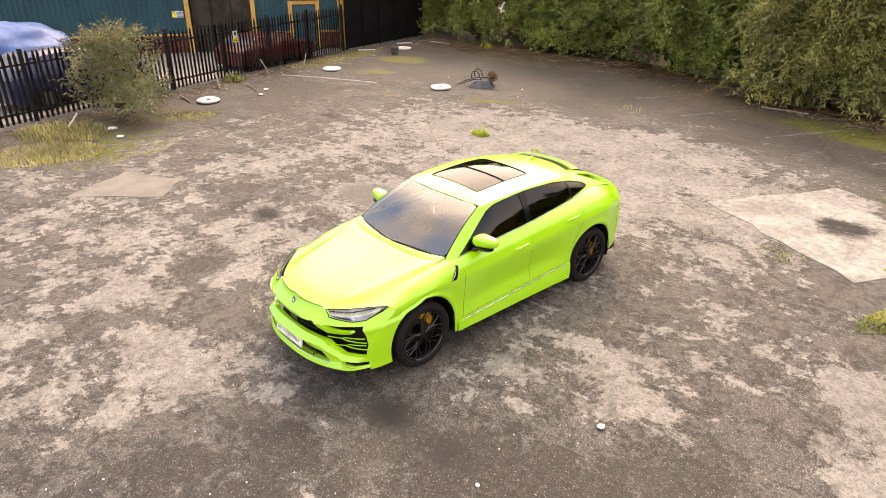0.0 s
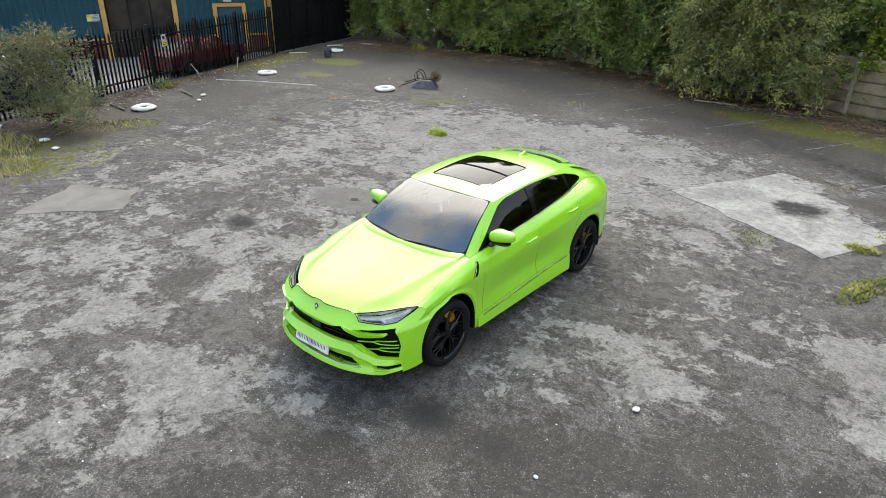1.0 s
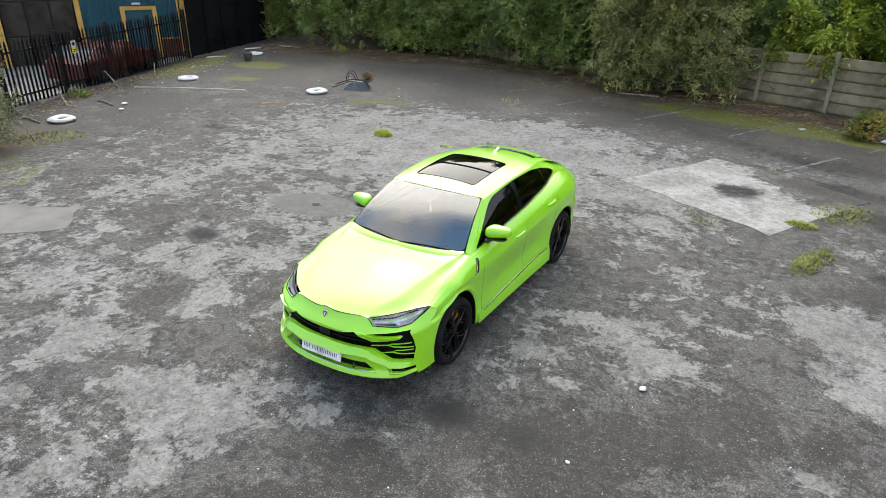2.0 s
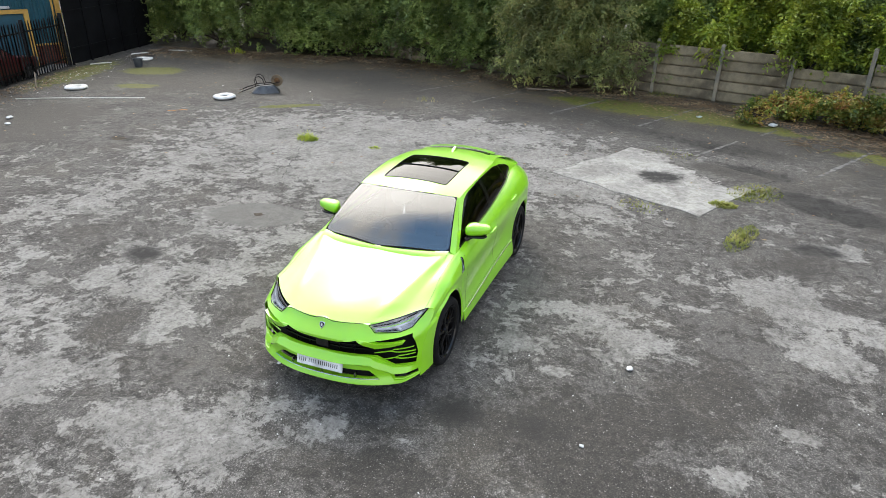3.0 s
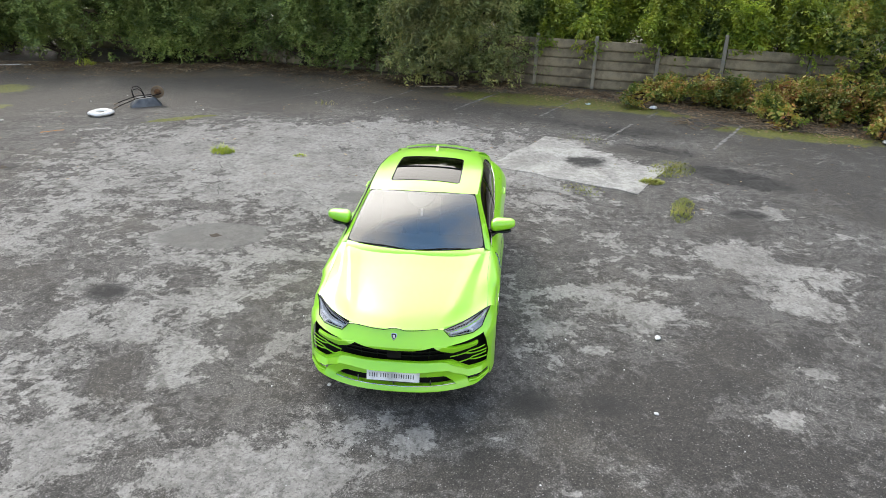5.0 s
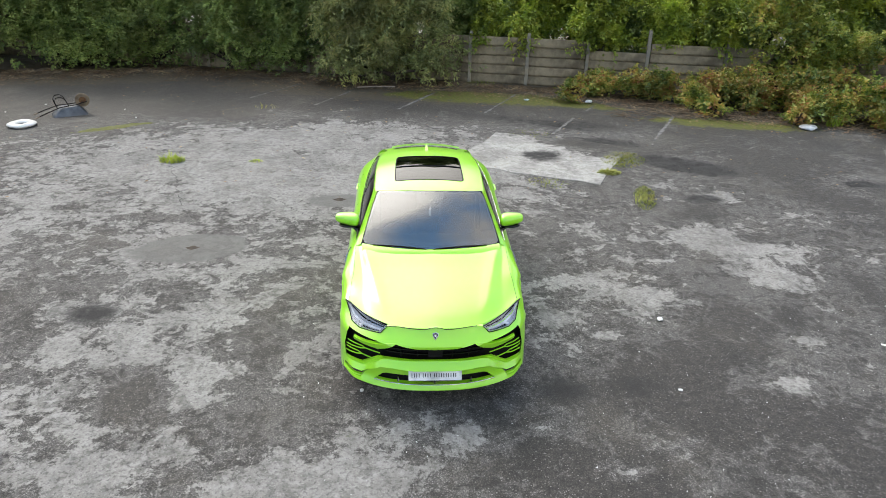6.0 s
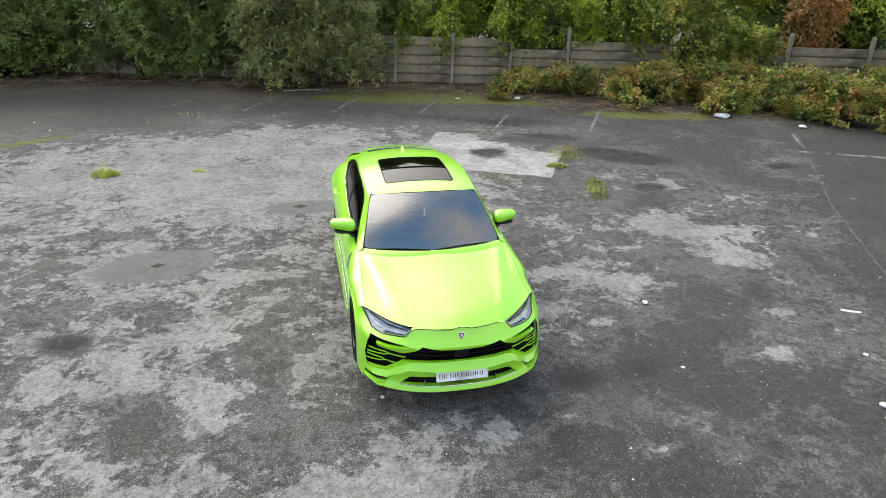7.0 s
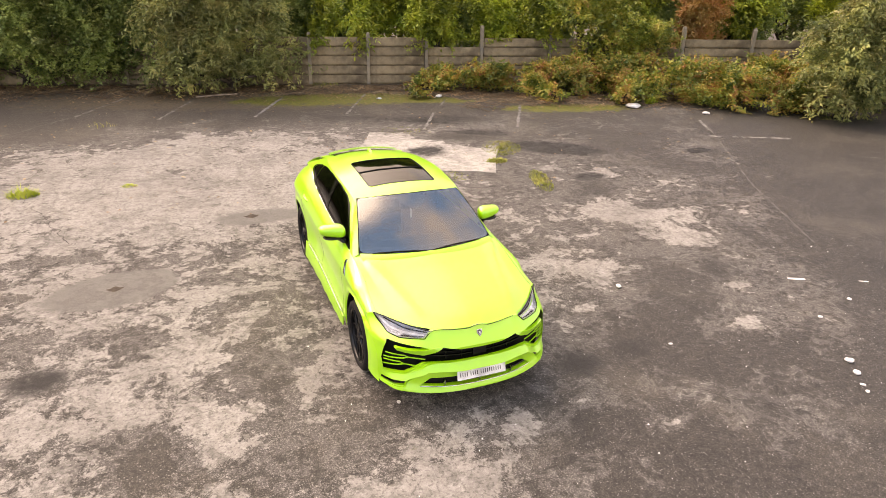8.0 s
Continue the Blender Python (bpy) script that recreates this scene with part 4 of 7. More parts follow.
part("downpipe", tube(bmesh.new(), [(BD_L - 0.25, -0.08, 0.1), (BD_L - 0.25, -0.08, TOP)], 0.035, 10), M["yellow"], hall)
# near-black backing and panes stand in for the bay's unlit inside
part("bay_lining", boxed(BAY0, BAY1, 0.35, 0.45, -0.5, 3.2), M["bay_dark"], hall, smooth=False)
for k in range(3):
    x0, x1 = lerp(BAY0, BAY1, k / 3) + 0.02, lerp(BAY0, BAY1, (k + 1) / 3) - 0.02
    for z0, z1 in ((-0.3, 0.95), (1.0, 2.1), (2.15, 3.15)):
        part("glazed_panel", boxed(x0, x1, 0.28, 0.33, z0, z1, 0.012), M["bay_glass"], hall, "dark glazing in the tall bay, its unlit inside put into the colour", smooth=False)
part("end_wall", boxed(BD_L - 0.25, BD_L, 0.26, 12, -0.5, TOP), M["cladding"], hall, smooth=False)
part("back_wall", boxed(S0, BD_L, 12, 12.25, -0.5, TOP), M["cladding"], hall, smooth=False)
part("side_wall", boxed(S0, S0 + 0.25, 0.26, 12, -0.5, TOP), M["cladding"], hall, smooth=False)
bm = bmesh.new()
ridge = [(-0.3, TOP - 0.05), (6.1, TOP + 1.3), (12.5, TOP - 0.05), (12.5, TOP + 0.08), (6.1, TOP + 1.45), (-0.3, TOP + 0.08)]
caps = [[bm.verts.new((x, y, z)) for y, z in ridge] for x in (S0 - 0.2, BD_L + 0.2)]
for k in range(6):
    bm.faces.new((caps[0][k], caps[0][(k + 1) % 6], caps[1][(k + 1) % 6], caps[1][k]))
for c in caps:
    bm.faces.new((c[0], c[1], c[4], c[5]))
    bm.faces.new((c[1], c[2], c[3], c[4]))
part("roof", bm, M["grey_steel"], hall, smooth=False)
door = part("door", boxed(DR0 + 0.16, DR1 - 0.16, 0.03, 0.08, -0.15, 1.75, 0.004), M["door_blue"], hall, smooth=False)
for x0, x1, z0, z1 in ((DR0, DR0 + 0.15, -0.2, 1.89), (DR1 - 0.15, DR1, -0.2, 1.89), (DR0 + 0.15, DR1 - 0.15, 1.76, 1.89)):
    part("door_frame", boxed(x0, x1, -0.06, 0.1, z0, z1, 0.005), M["yellow"], hall, smooth=False)
part("door_handle", boxed(DR1 - 0.30, DR1 - 0.22, 0.0, 0.03, 0.85, 1.0, 0.006), M["chrome"], door, smooth=False)
part("bulkhead_light", boxed(DR0 + 0.42, DR0 + 0.72, -0.10, -0.035, 1.93, 2.02, 0.015), M["sign_white"], hall, "white bulkhead light over the door")
bs = sign("wall_sign", bd_m @ pose(2.08, -0.08, 1.36), 0.42, 0.24, ((-0.2, -0.06), (0.02, 0.22)), "white and yellow notice on the blue wall")
for k in range(4):
    part("text_bar", boxed(-0.03, 0.19, -0.0075, -0.005, 0.03 + 0.05 * k, 0.05 + 0.05 * k), M["sign_blue"], bs, smooth=False)
apron = raw("apron", [(-31.0, 2.0, 0.006), (-18.9, 1.8, 0.006), (-23.15, 16.2, 0.006), (-23.6, 16.7, 0.006), (-31.3, 3.0, 0.006)], [(0, 1, 2, 3, 4)], M["apron"])
tagged(apron, "pale concrete strip between the fence and the building", "ground", kind="structure")

# ---- concrete panel fence on the north side ----
CF_A, CF_DIR = Vector((-3.46, 20.48, 0)), Vector((0.967, -0.254, 0)).normalized()
CF_BAY = 1.93
cf_m = Matrix.Translation(CF_A) @ Matrix.Rotation(math.atan2(CF_DIR.y, CF_DIR.x), 4, "Z")
wall = thing("concrete_fence", cf_m, "weathered grey concrete post and panel fence", "fence")


def board_mesh(h):
    """A cast board: hollow under its top edge, fuller towards its foot, with rounded edges."""
    prof = [(0.0, 0.004), (0.018, 0.020), (0.036, 0.055), (0.034, 0.12), (0.022, 0.20), (0.010, 0.255), (0.006, 0.282), (0.0, 0.296)]
    bm = bmesh.new()
    xs = np.linspace(-CF_BAY / 2 + 0.05, CF_BAY / 2 - 0.05, 9)
    rows = []
    for x in xs:
        wob = 0.004 * math.sin(5 * x)
        f = [bm.verts.new((x, -0.012 - d, z * h / 0.30 + (wob if 0 < k < 7 else 0))) for k, (d, z) in enumerate(prof)]
        rows.append(f + [bm.verts.new((x, 0.03, z * h / 0.30)) for z in (0.296, 0.004)])
    n = len(rows[0])
    for r, q in zip(rows, rows[1:]):
        for k in range(n):
            bm.faces.new((r[k], r[(k + 1) % n], q[(k + 1) % n], q[k]))
    bm.faces.new(rows[0][::-1])
    bm.faces.new(rows[-1])
    bmesh.ops.recalc_face_normals(bm, faces=bm.faces)
    me = bpy.data.meshes.new("board")
    bm.to_mesh(me)
    bm.free()
    me.materials.append(M["concrete"])
    return me


def post_mesh(h):
    bm = boxed(-0.055, 0.055, -0.07, 0.07, -0.1, h - 0.05, 0.012)
    r = bmesh.ops.create_cone(bm, cap_ends=True, segments=4, radius1=0.085, radius2=0.05, depth=0.05, matrix=pose(0, 0, h - 0.022, 0, 0, 45))
    me = bpy.data.meshes.new("post")
    bm.to_mesh(me)
    bm.free()
    me.materials.append(M["post"])
    return me


b_me, p_me, q_me = board_mesh(0.305), post_mesh(1.66), post_mesh(1.93)
CF_POSTS = [CF_BAY * i for i in range(-10, 4)] + [8.15, 10.55, 13.05, 15.7, 17.7]
for i, s in enumerate(CF_POSTS):
    share("post", p_me if s < 5 else q_me, wall, pose(s, 0, random.uniform(-0.03, 0.03), random.uniform(-1, 1), random.uniform(-1.2, 1.2), 0))
    if i + 1 < len(CF_POSTS):
        e = CF_POSTS[i + 1]
        for k in range(4 if i in (12, 15) else 5):
            m = pose((s + e) / 2, 0.01 + random.uniform(-0.014, 0.014), 0.0 + k * 0.305, 0, random.uniform(-0.25, 0.25), 0)
            share("board", b_me, wall, m @ Matrix.Diagonal(((e - s) / CF_BAY, 1, 1, 1)))

# ---- plants ----
def leaf_cloud(rng, centres, radii, count, size, long=1.7, droop=0.25, twig=0.34, per=11):
    """Leaves in sprays that grow out of lobes: verts and faces of small folded blades."""
    lobes, n = len(centres), count // per
    w = np.array([r[0] * r[1] + r[1] * r[2] + r[0] * r[2] for r in radii])
    pick = rng.choice(lobes, n, p=w / w.sum())
    d = rng.normal(size=(n, 3))
    d /= np.linalg.norm(d, axis=1)[:, None]
    under = (d[:, 2] < -0.1) & (rng.random(n) < 0.72)
    d[under, 2] *= -1
    depth = np.where(rng.random(n) < 0.14, rng.uniform(0.2, 0.6, n), rng.uniform(0.62, 1.0, n))
    bump = 1 + 0.2 * np.sin(6 * d[:, 0] + 3 * pick) * np.sin(5 * d[:, 1] + pick)
    root = np.array(centres)[pick] + d * np.array(radii)[pick] * (depth * bump)[:, None]
    way = d * 0.75 + rng.normal(scale=0.42, size=(n, 3)) + np.array([0, 0, 0.3 - droop])
    way /= np.linalg.norm(way, axis=1)[:, None]
    ell = twig * rng.uniform(0.5, 1.5, n)
    side = np.cross(way, np.array([0, 0, 1.0]) + rng.normal(scale=0.3, size=(n, 3)))
    side /= np.linalg.norm(side, axis=1)[:, None] + 1e-6
    over = np.cross(side, way)
    rep_ = lambda q: np.repeat(q, per, axis=0)
    t = np.tile((np.arange(per) + 0.5) / per, n)
    sign_ = np.tile(np.where(np.arange(per) % 2, 1.0, -1.0), n)
    m = n * per
    p = rep_(root) + rep_(way) * (rep_(ell) * t)[:, None] + rng.normal(scale=0.03, size=(m, 3))
    p[:, 2] -= (droop + 0.1) * 0.7 * rep_(ell) * t * t
    a = rep_(way) * 0.55 + rep_(side) * (0.75 * sign_)[:, None] + rng.normal(scale=0.28, size=(m, 3)) - np.array([0, 0, 0.5 * droop])
    a /= np.linalg.norm(a, axis=1)[:, None]
    nrm = rep_(over) + rng.normal(scale=0.38, size=(m, 3)) + np.array([0, 0, 0.2])
    nrm -= a * np.sum(nrm * a, axis=1)[:, None]
    nrm /= np.linalg.norm(nrm, axis=1)[:, None] + 1e-6
    b = np.cross(nrm, a)
    s = size * rng.uniform(0.6, 1.4, m) * (1.1 - 0.35 * t)
    la, lb = (s * long)[:, None], (s / 2)[:, None]
    v = np.stack([p, p + a * la * 0.45 + b * lb + nrm * lb * 0.3, p + a * la - nrm * la * 0.2, p + a * la * 0.45 - b * lb + nrm * lb * 0.3], 1).reshape(-1, 3)
    return v, np.arange(m * 4).reshape(-1, 4)


def limbs(bm, rng, base, ends, r0):
    """A short trunk that forks into tapered limbs."""
    base = Vector(base)
    fork = base + Vector((rng.normal() * 0.05, rng.normal() * 0.05, 0.35 * max(e[2] for e in ends)))
    tube(bm, [base, base.lerp(fork, 0.5) + Vector((0.03, 0.02, 0)), fork], [r0, r0 * 0.85, r0 * 0.75], 7)
    for e in ends:
        e = Vector(e)
        m1 = fork.lerp(e, 0.4) + Vector((rng.normal() * 0.12, rng.normal() * 0.12, 0.1))
        m2 = fork.lerp(e, 0.75) + Vector((rng.normal() * 0.12, rng.normal() * 0.12, 0.05))
        tube(bm, [fork, m1, m2, e], [r0 * 0.6, r0 * 0.42, r0 * 0.25, r0 * 0.08], 6)
    return bm


def shrub(name, seed, material, m, label, category, wide, deep, tall, lobes, count, size, low=0.0, group="", long=1.7, droop=0.25):
    """A bush or small tree: trunk with limbs, and a crown of leaves."""
    rng = np.random.default_rng(seed)
    cs, rs = [], []
    for k in range(lobes):
        z = low + (tall - low) * ((0.07 if low == 0 else 0.15) + (0.80 if low == 0 else 0.72) * ((k + rng.random()) / lobes))
        spread = 1 - 0.45 * (z / tall)
        cs.append((rng.uniform(-0.36, 0.36) * wide * spread, rng.uniform(-0.3, 0.3) * deep * spread, z))
        r = rng.uniform(0.075, 0.185)
        rs.append((wide * r, deep * r * 1.1, (tall - low) * r * rng.uniform(0.65, 0.9)))
    t = thing(name, m, label, category, group)
    v, f = leaf_cloud(rng, cs, rs, count, size, long, droop)
    v[:, 2] = np.maximum(v[:, 2], 0.02)
    raw("crown", v.tolist(), f.tolist(), material, t)
    part("trunk", limbs(bmesh.new(), rng, (0, 0, 0), cs[: min(7, lobes)], 0.035 + 0.02 * tall), M["bark"], t)
    return t


HG = "hedge along the yard"
dark = [shrub("hedge_bush", 11 + i, M["hedge_dark"], pose(-24 + 7 * i, 23.2 - 0.4 * i, 0), "dense dark green bush overhanging the yard's edge", "bush", 4.6, 3.0, 4.6 + 0.4 * i, 58, 42000, 0.072, 0.0, HG, 1.5, 0.2) for i in range(3)]
tall = [shrub("hedge_tree", 31 + i, M["hedge_dark"], pose(-20 + 9 * i, 25.5, 0), "tall dark green tree behind the hedge", "tree", 5.5, 4.0, 7.5 + i, 46, 30000, 0.095, 0.3, HG) for i in range(2)]
grey = shrub("willow_bush", 51, M["hedge_grey"], pose(-6.15, 20.25, 0, 0, 0, 5), "grey-green willow bush leaning over the concrete fence", "bush", 6.0, 2.9, 4.5, 60, 46000, 0.050, 0.0, HG, 2.6, 0.45)
for x, y, turn, k, src in ((-21.3, 22.2, 120, 0.9, dark[1]), (-18.0, 22.6, 40, 0.95, dark[2]), (-14.6, 22.9, 200, 1.0, dark[0]), (-12.0, 22.6, 75, 0.9, dark[1]), (-9.6, 22.3, 160, 0.95, dark[2]), (-3.9, 21.9, 110, 0.8, dark[0]), (-25.6, 22.0, 10, 1.0, dark[1]),
                           (-15.6, 25.3, 250, 1.1, tall[0]), (-6.5, 25.0, 30, 1.0, tall[1]), (-25.2, 25.0, 70, 1.0, tall[1]), (-2.0, 24.6, 190, 0.95, tall[0]), (2.6, 24.8, 310, 1.0, tall[1])):
    c = copy_thing(src, pose(x, y, 0, 0, 0, turn))
    c.scale = (k, k, k)
for x, y, turn, k, src in ((-21.5, 27.5, 20, 1.2, tall[0]), (-12.5, 27.0, 100, 1.2, tall[1]), (-8.5, 26.5, 200, 1.15, tall[0]), (-4.0, 27.0, 300, 1.2, tall[1]), (0.5, 27.2, 60, 1.2, tall[0]), (6.5, 25.5, 140, 1.15, tall[1]), (-28.5, 23.5, 80, 1.1, tall[0]), (-29, 27, 10, 1.2, tall[1])):
    c = copy_thing(src, pose(x, y, 0, 0, 0, turn))
    c.scale = (k, k, k)
for x, y, turn, k, src in ((-1.6, 22.6, 33, 0.85, dark[0]), (2.0, 21.9, 133, 0.85, dark[1]), (5.8, 21.0, 233, 0.85, dark[2]), (9.6, 20.0, 333, 0.85, dark[0]), (13.4, 19.0, 70, 0.85, dark[1]), (17.0, 18.0, 170, 0.9, dark[2])):
    c = copy_thing(src, pose(x, y, 0, 0, 0, turn))
    c.scale = (k, k, k)
for k in range(13):
    c = copy_thing(tall[k % 2], pose(-29 + 4.1 * k, 29.5 - 0.12 * (k - 5) ** 2 * 0.6, 0, 0, 0, 67 * k))
    c.scale = (1.25, 1.25, 1.15)
bright = shrub("sycamore_tree", 71, M["tree_bright"], pose(0.9, 21.9, 0), "bright green young tree behind the concrete fence", "tree", 4.4, 2.6, 4.6, 34, 26000, 0.085, 0.9, "trees behind the fence", 1.3, 0.3)
for x, y, turn, k in ((4.6, 21.0, 80, 1.0), (8.4, 19.7, 200, 0.95), (12.5, 18.6, 310, 1.05), (-2.1, 23.2, 140, 1.0), (6.6, 22.6, 30, 1.15), (11.0, 21.5, 250, 1.2), (16.5, 17.0, 60, 1.1), (2.6, 23.0, 15, 1.25), (8.6, 23.5, 95, 1.3), (13.5, 22.0, 180, 1.35), (17.5, 20.5, 280, 1.3), (20.0, 15.0, 33, 1.3)):
    c = copy_thing(bright, pose(x, y, 0, 0, 0, turn))
    c.scale = (k, k, k)
shrub("overhanging_sapling", 81, M["yellow_green"], pose(-1.75, 20.45, 0), "sapling drooping over the concrete fence", "tree", 1.3, 1.0, 2.3, 12, 2600, 0.08, 0.8, "", 2.2, 0.7)
over = shrub("overhanging_branch_tree", 82, M["tree_bright"], pose(0.6, 19.75, 0), "leafy green tree reaching over the concrete fence", "tree", 2.4, 1.5, 3.0, 22, 9000, 0.085, 1.1, "trees over the fence", 1.4, 0.3)
for x, y, turn, k in ((-1.2, 21.6, 20, 1.0), (2.7, 19.3, 140, 0.95), (-2.9, 21.0, 260, 0.9), (4.4, 18.9, 60, 1.05)):
    c = copy_thing(over, pose(x, y, 0, 0, 0, turn))
    c.scale = (k, k, k)
wild = shrub("yellow_green_shrub", 84, M["bramble_tall"], pose(5.9, 17.75, 0), "tall loose yellow-green shrub over the concrete fence", "shrub", 4.4, 2.2, 3.6, 44, 9000, 0.085, 0.25, "", 1.3, 0.3)
low_wild = copy_thing(wild, pose(7.6, 17.3, 0, 0, 0, 150))
low_wild.scale = (0.7, 0.8, 0.62)
shrub("orange_tree_shrub", 83, M["autumn"], pose(10.4, 17.9, 0), "orange-leaved shrub above the concrete fence", "shrub", 3.0, 1.8, 3.4, 20, 11000, 0.075, 0.8)
bram = [shrub("bramble", 91 + i, M["bramble"], pose(1.9 + 1.9 * i, 17.9 - 0.75 * i, 0, 0, 0, 20 * i), "yellowing bramble thicket in front of the concrete fence", "bramble", 2.3, 1.7, 0.85 + 0.15 * i, 26, 4600, 0.078, 0.0, "brambles along the fence", 1.25, 0.2) for i in range(3)]
for x, y, turn, k, src in ((0.6, 18.6, 100, 0.8, bram[0]), (2.9, 16.6, 250, 0.7, bram[1]), (4.3, 16.4, 40, 0.85, bram[2]), (6.0, 15.4, 160, 0.95, bram[0]), (6.6, 16.6, 300, 1.1, bram[1]), (7.5, 15.0, 20, 1.1, bram[2]), (8.2, 13.6, 210, 1.15, bram[1]), (7.3, 13.9, 330, 0.75, bram[0]),
                           (9.2, 15.0, 70, 1.0, bram[0]), (10.4, 13.6, 120, 1.2, bram[2]), (9.0, 12.4, 350, 0.9, bram[2]), (12.4, 13.0, 30, 1.3, bram[1]), (11.4, 15.4, 250, 1.0, bram[1])):
    c = copy_thing(src, pose(x, y, 0, 0, 0, turn))
    c.scale = (k, k, k)
for k, (x, y) in enumerate(((-0.6, 17.5), (-0.2, 18.7), (3.0, 15.6), (4.9, 14.7))):
    shrub("bramble_sprig", 97 + 7 * k, M["bramble"], pose(x, y, 0), "small green bramble sprig on the leaf litter", "bramble", 0.9, 0.7, 0.5, 8, 420, 0.08)
gw = shrub("grey_shrub", 99, M["hedge_grey"], pose(9.8, 11.2, 0), "grey-green overgrown shrub at the yard's corner", "shrub", 3.6, 3.0, 3.6, 34, 20000, 0.06, 0.0, "overgrown shrubs at the corner", 2.2, 0.4)
for x, y, turn, k in ((12.2, 8.6, 130, 1.1), (12.9, 12.0, 40, 1.2)):
    c = copy_thing(gw, pose(x, y, 0, 0, 0, turn))
    c.scale = (k, k, k)
shrub("buddleia_shrub", 101, M["buddleia"], pose(-18.1, 5.7, 0, 0, 0, 20), "straggly grey-green shrub by the palisade fence", "shrub", 3.4, 2.4, 2.25, 46, 7500, 0.038, 0.0, "", 3.2, -0.2)


def tuft(name, seed, material, m, label, n, spread, height, width=0.012, lean=0.5):
    """A clump of grass blades or weeds."""
    rng = np.random.default_rng(seed)
    v, f = [], []
    for i in range(n):
        r, a = spread * math.sqrt(rng.random()), rng.uniform(0, 2 * math.pi)
        x, y = r * math.cos(a), 0.7 * r * math.sin(a)
        h, b = height * rng.uniform(0.3, 1.15) * (1 - 0.65 * (r / spread) ** 2), rng.uniform(0, 2 * math.pi)
        lx, ly = lean * h * math.cos(b), lean * h * math.sin(b)
        wx, wy = -width * math.sin(b), width * math.cos(b)
        o = len(v)
        v += [(x - wx, y - wy, 0), (x + wx, y + wy, 0), (x + lx * 0.4 + wx * 0.8, y + ly * 0.4 + wy * 0.8, h * 0.65), (x + lx * 0.4 - wx * 0.8, y + ly * 0.4 - wy * 0.8, h * 0.65), (x + lx, y + ly, h)]
        f += [(o, o + 1, o + 2, o + 3), (o + 3, o + 2, o + 4)]
    ob = tagged(raw(name, v, f, material), label, "grass", kind="stuff")
    ob.matrix_basis = m
    return ob


tuft("grass_tuft", 1, M["grass"], pose(-10.67, 11.37, 0), "bright yellow-green grass tuft in a crack", 300, 0.27, 0.19, 0.006, 1.0)
tuft("grass_tuft", 2, M["grass"], pose(-8.93, 11.35, 0), "small moss and grass spot on the tarmac", 80, 0.16, 0.05, 0.008, 0.9)
tuft("weed_patch", 3, M["weed"], pose(-1.3, 9.1, 0, 0, 0, 72) @ Matrix.Diagonal((1.35, 0.6, 1, 1)), "low green weed patch growing from a crack", 520, 0.50, 0.075, 0.012, 1.4)
tuft("weed_patch", 4, M["weed"], pose(-1.55, 10.58, 0), "low green weed patch beside the slab", 380, 0.25, 0.08, 0.011, 1.3)
tuft("weed_patch", 5, M["weed"], pose(-0.95, 11.5, 0, 0, 0, 55), "sparse weeds along the slab's edge", 480, 0.66, 0.075, 0.011, 1.3)
tuft("weed_patch", 6, M["weed"], pose(-2.6, 13.6, 0, 0, 0, -20), "sparse weeds along the slab's far edge", 110, 0.7, 0.045, 0.011, 1.3)
tuft("weed_patch", 7, M["weed"], pose(-2.98, 9.95, 0, 0, 0, -25), "sparse weeds along the slab's near edge", 120, 0.45, 0.045, 0.011, 1.3)
tuft("dry_grass_clump", 8, M["straw"], pose(-15.9, 3.2, 0, 0, 0, 60), "long pale dry grass by the shrub", 1900, 1.3, 0.14, 0.007, 1.0)
tuft("dry_grass_clump", 9, M["straw"], pose(-17.4, 4.0, 0, 0, 0, 40), "dry grass under the shrub", 700, 1.2, 0.3, 0.010, 0.7)
tuft("weed_patch", 10, M["weed"], pose(-17.0, 6.9, 0, 0, 0, 60), "low grass at the shrub's foot", 500, 0.9, 0.07, 0.010, 1.0)
tuft("weed_patch", 11, M["hedge_grey"], pose(-20.5, 10.0, 0), "small green weed at the fence's foot", 220, 0.4, 0.3, 0.03, 0.6)
tuft("weed_patch", 12, M["yellow_green"], pose(-19.7, 21.2, 0), "yellow-green weed at the hedge's foot", 70, 0.4, 0.30, 0.025, 0.9)
tuft("weed_patch", 13, M["straw"], pose(-9.6, 16.4, 0), "pale sparse weed in a tarmac joint", 34, 0.35, 0.14, 0.006, 0.8)
tuft("weed_patch", 14, M["grass"], pose(5.9, 14.6, 0), "tall grass among the brambles", 150, 0.25, 0.32, 0.008, 0.7)
tuft("weed_patch", 15, M["weed"], pose(-3.1, 20.1, 0), "yellowing grass at the fence's foot", 120, 0.5, 0.16, 0.009, 0.8)

# ---- the green car: x across, -y ahead, z up; its origin on the ground midway between the axles ----
car = thing("sports_suv", pose(-5.555, 5.65, 0, 0, 0, -1.0), "bright lime green sports utility car with black wheels", "car")
FA, RA, HZ, AR = -1.5, 1.503, 0.39, 0.468
c_sill = curve((-2.6, 0.25), (-1.0, 0.235), (1.0, 0.245), (2.0, 0.30), (2.6, 0.36))
c_xl = curve((-2.5, 0.955), (-1.9, 0.967), (-1.5, 0.975), (-1.0, 0.955), (0, 0.955), (1.0, 0.97), (1.5, 0.995), (2.0, 0.975), (2.5, 0.87))
c_xc = curve((-2.5, 0.950), (-1.9, 0.968), (-1.5, 0.985), (-1.0, 0.975), (0, 0.985), (0.8, 0.995), (1.5, 1.008), (2.1, 0.985), (2.5, 0.88))
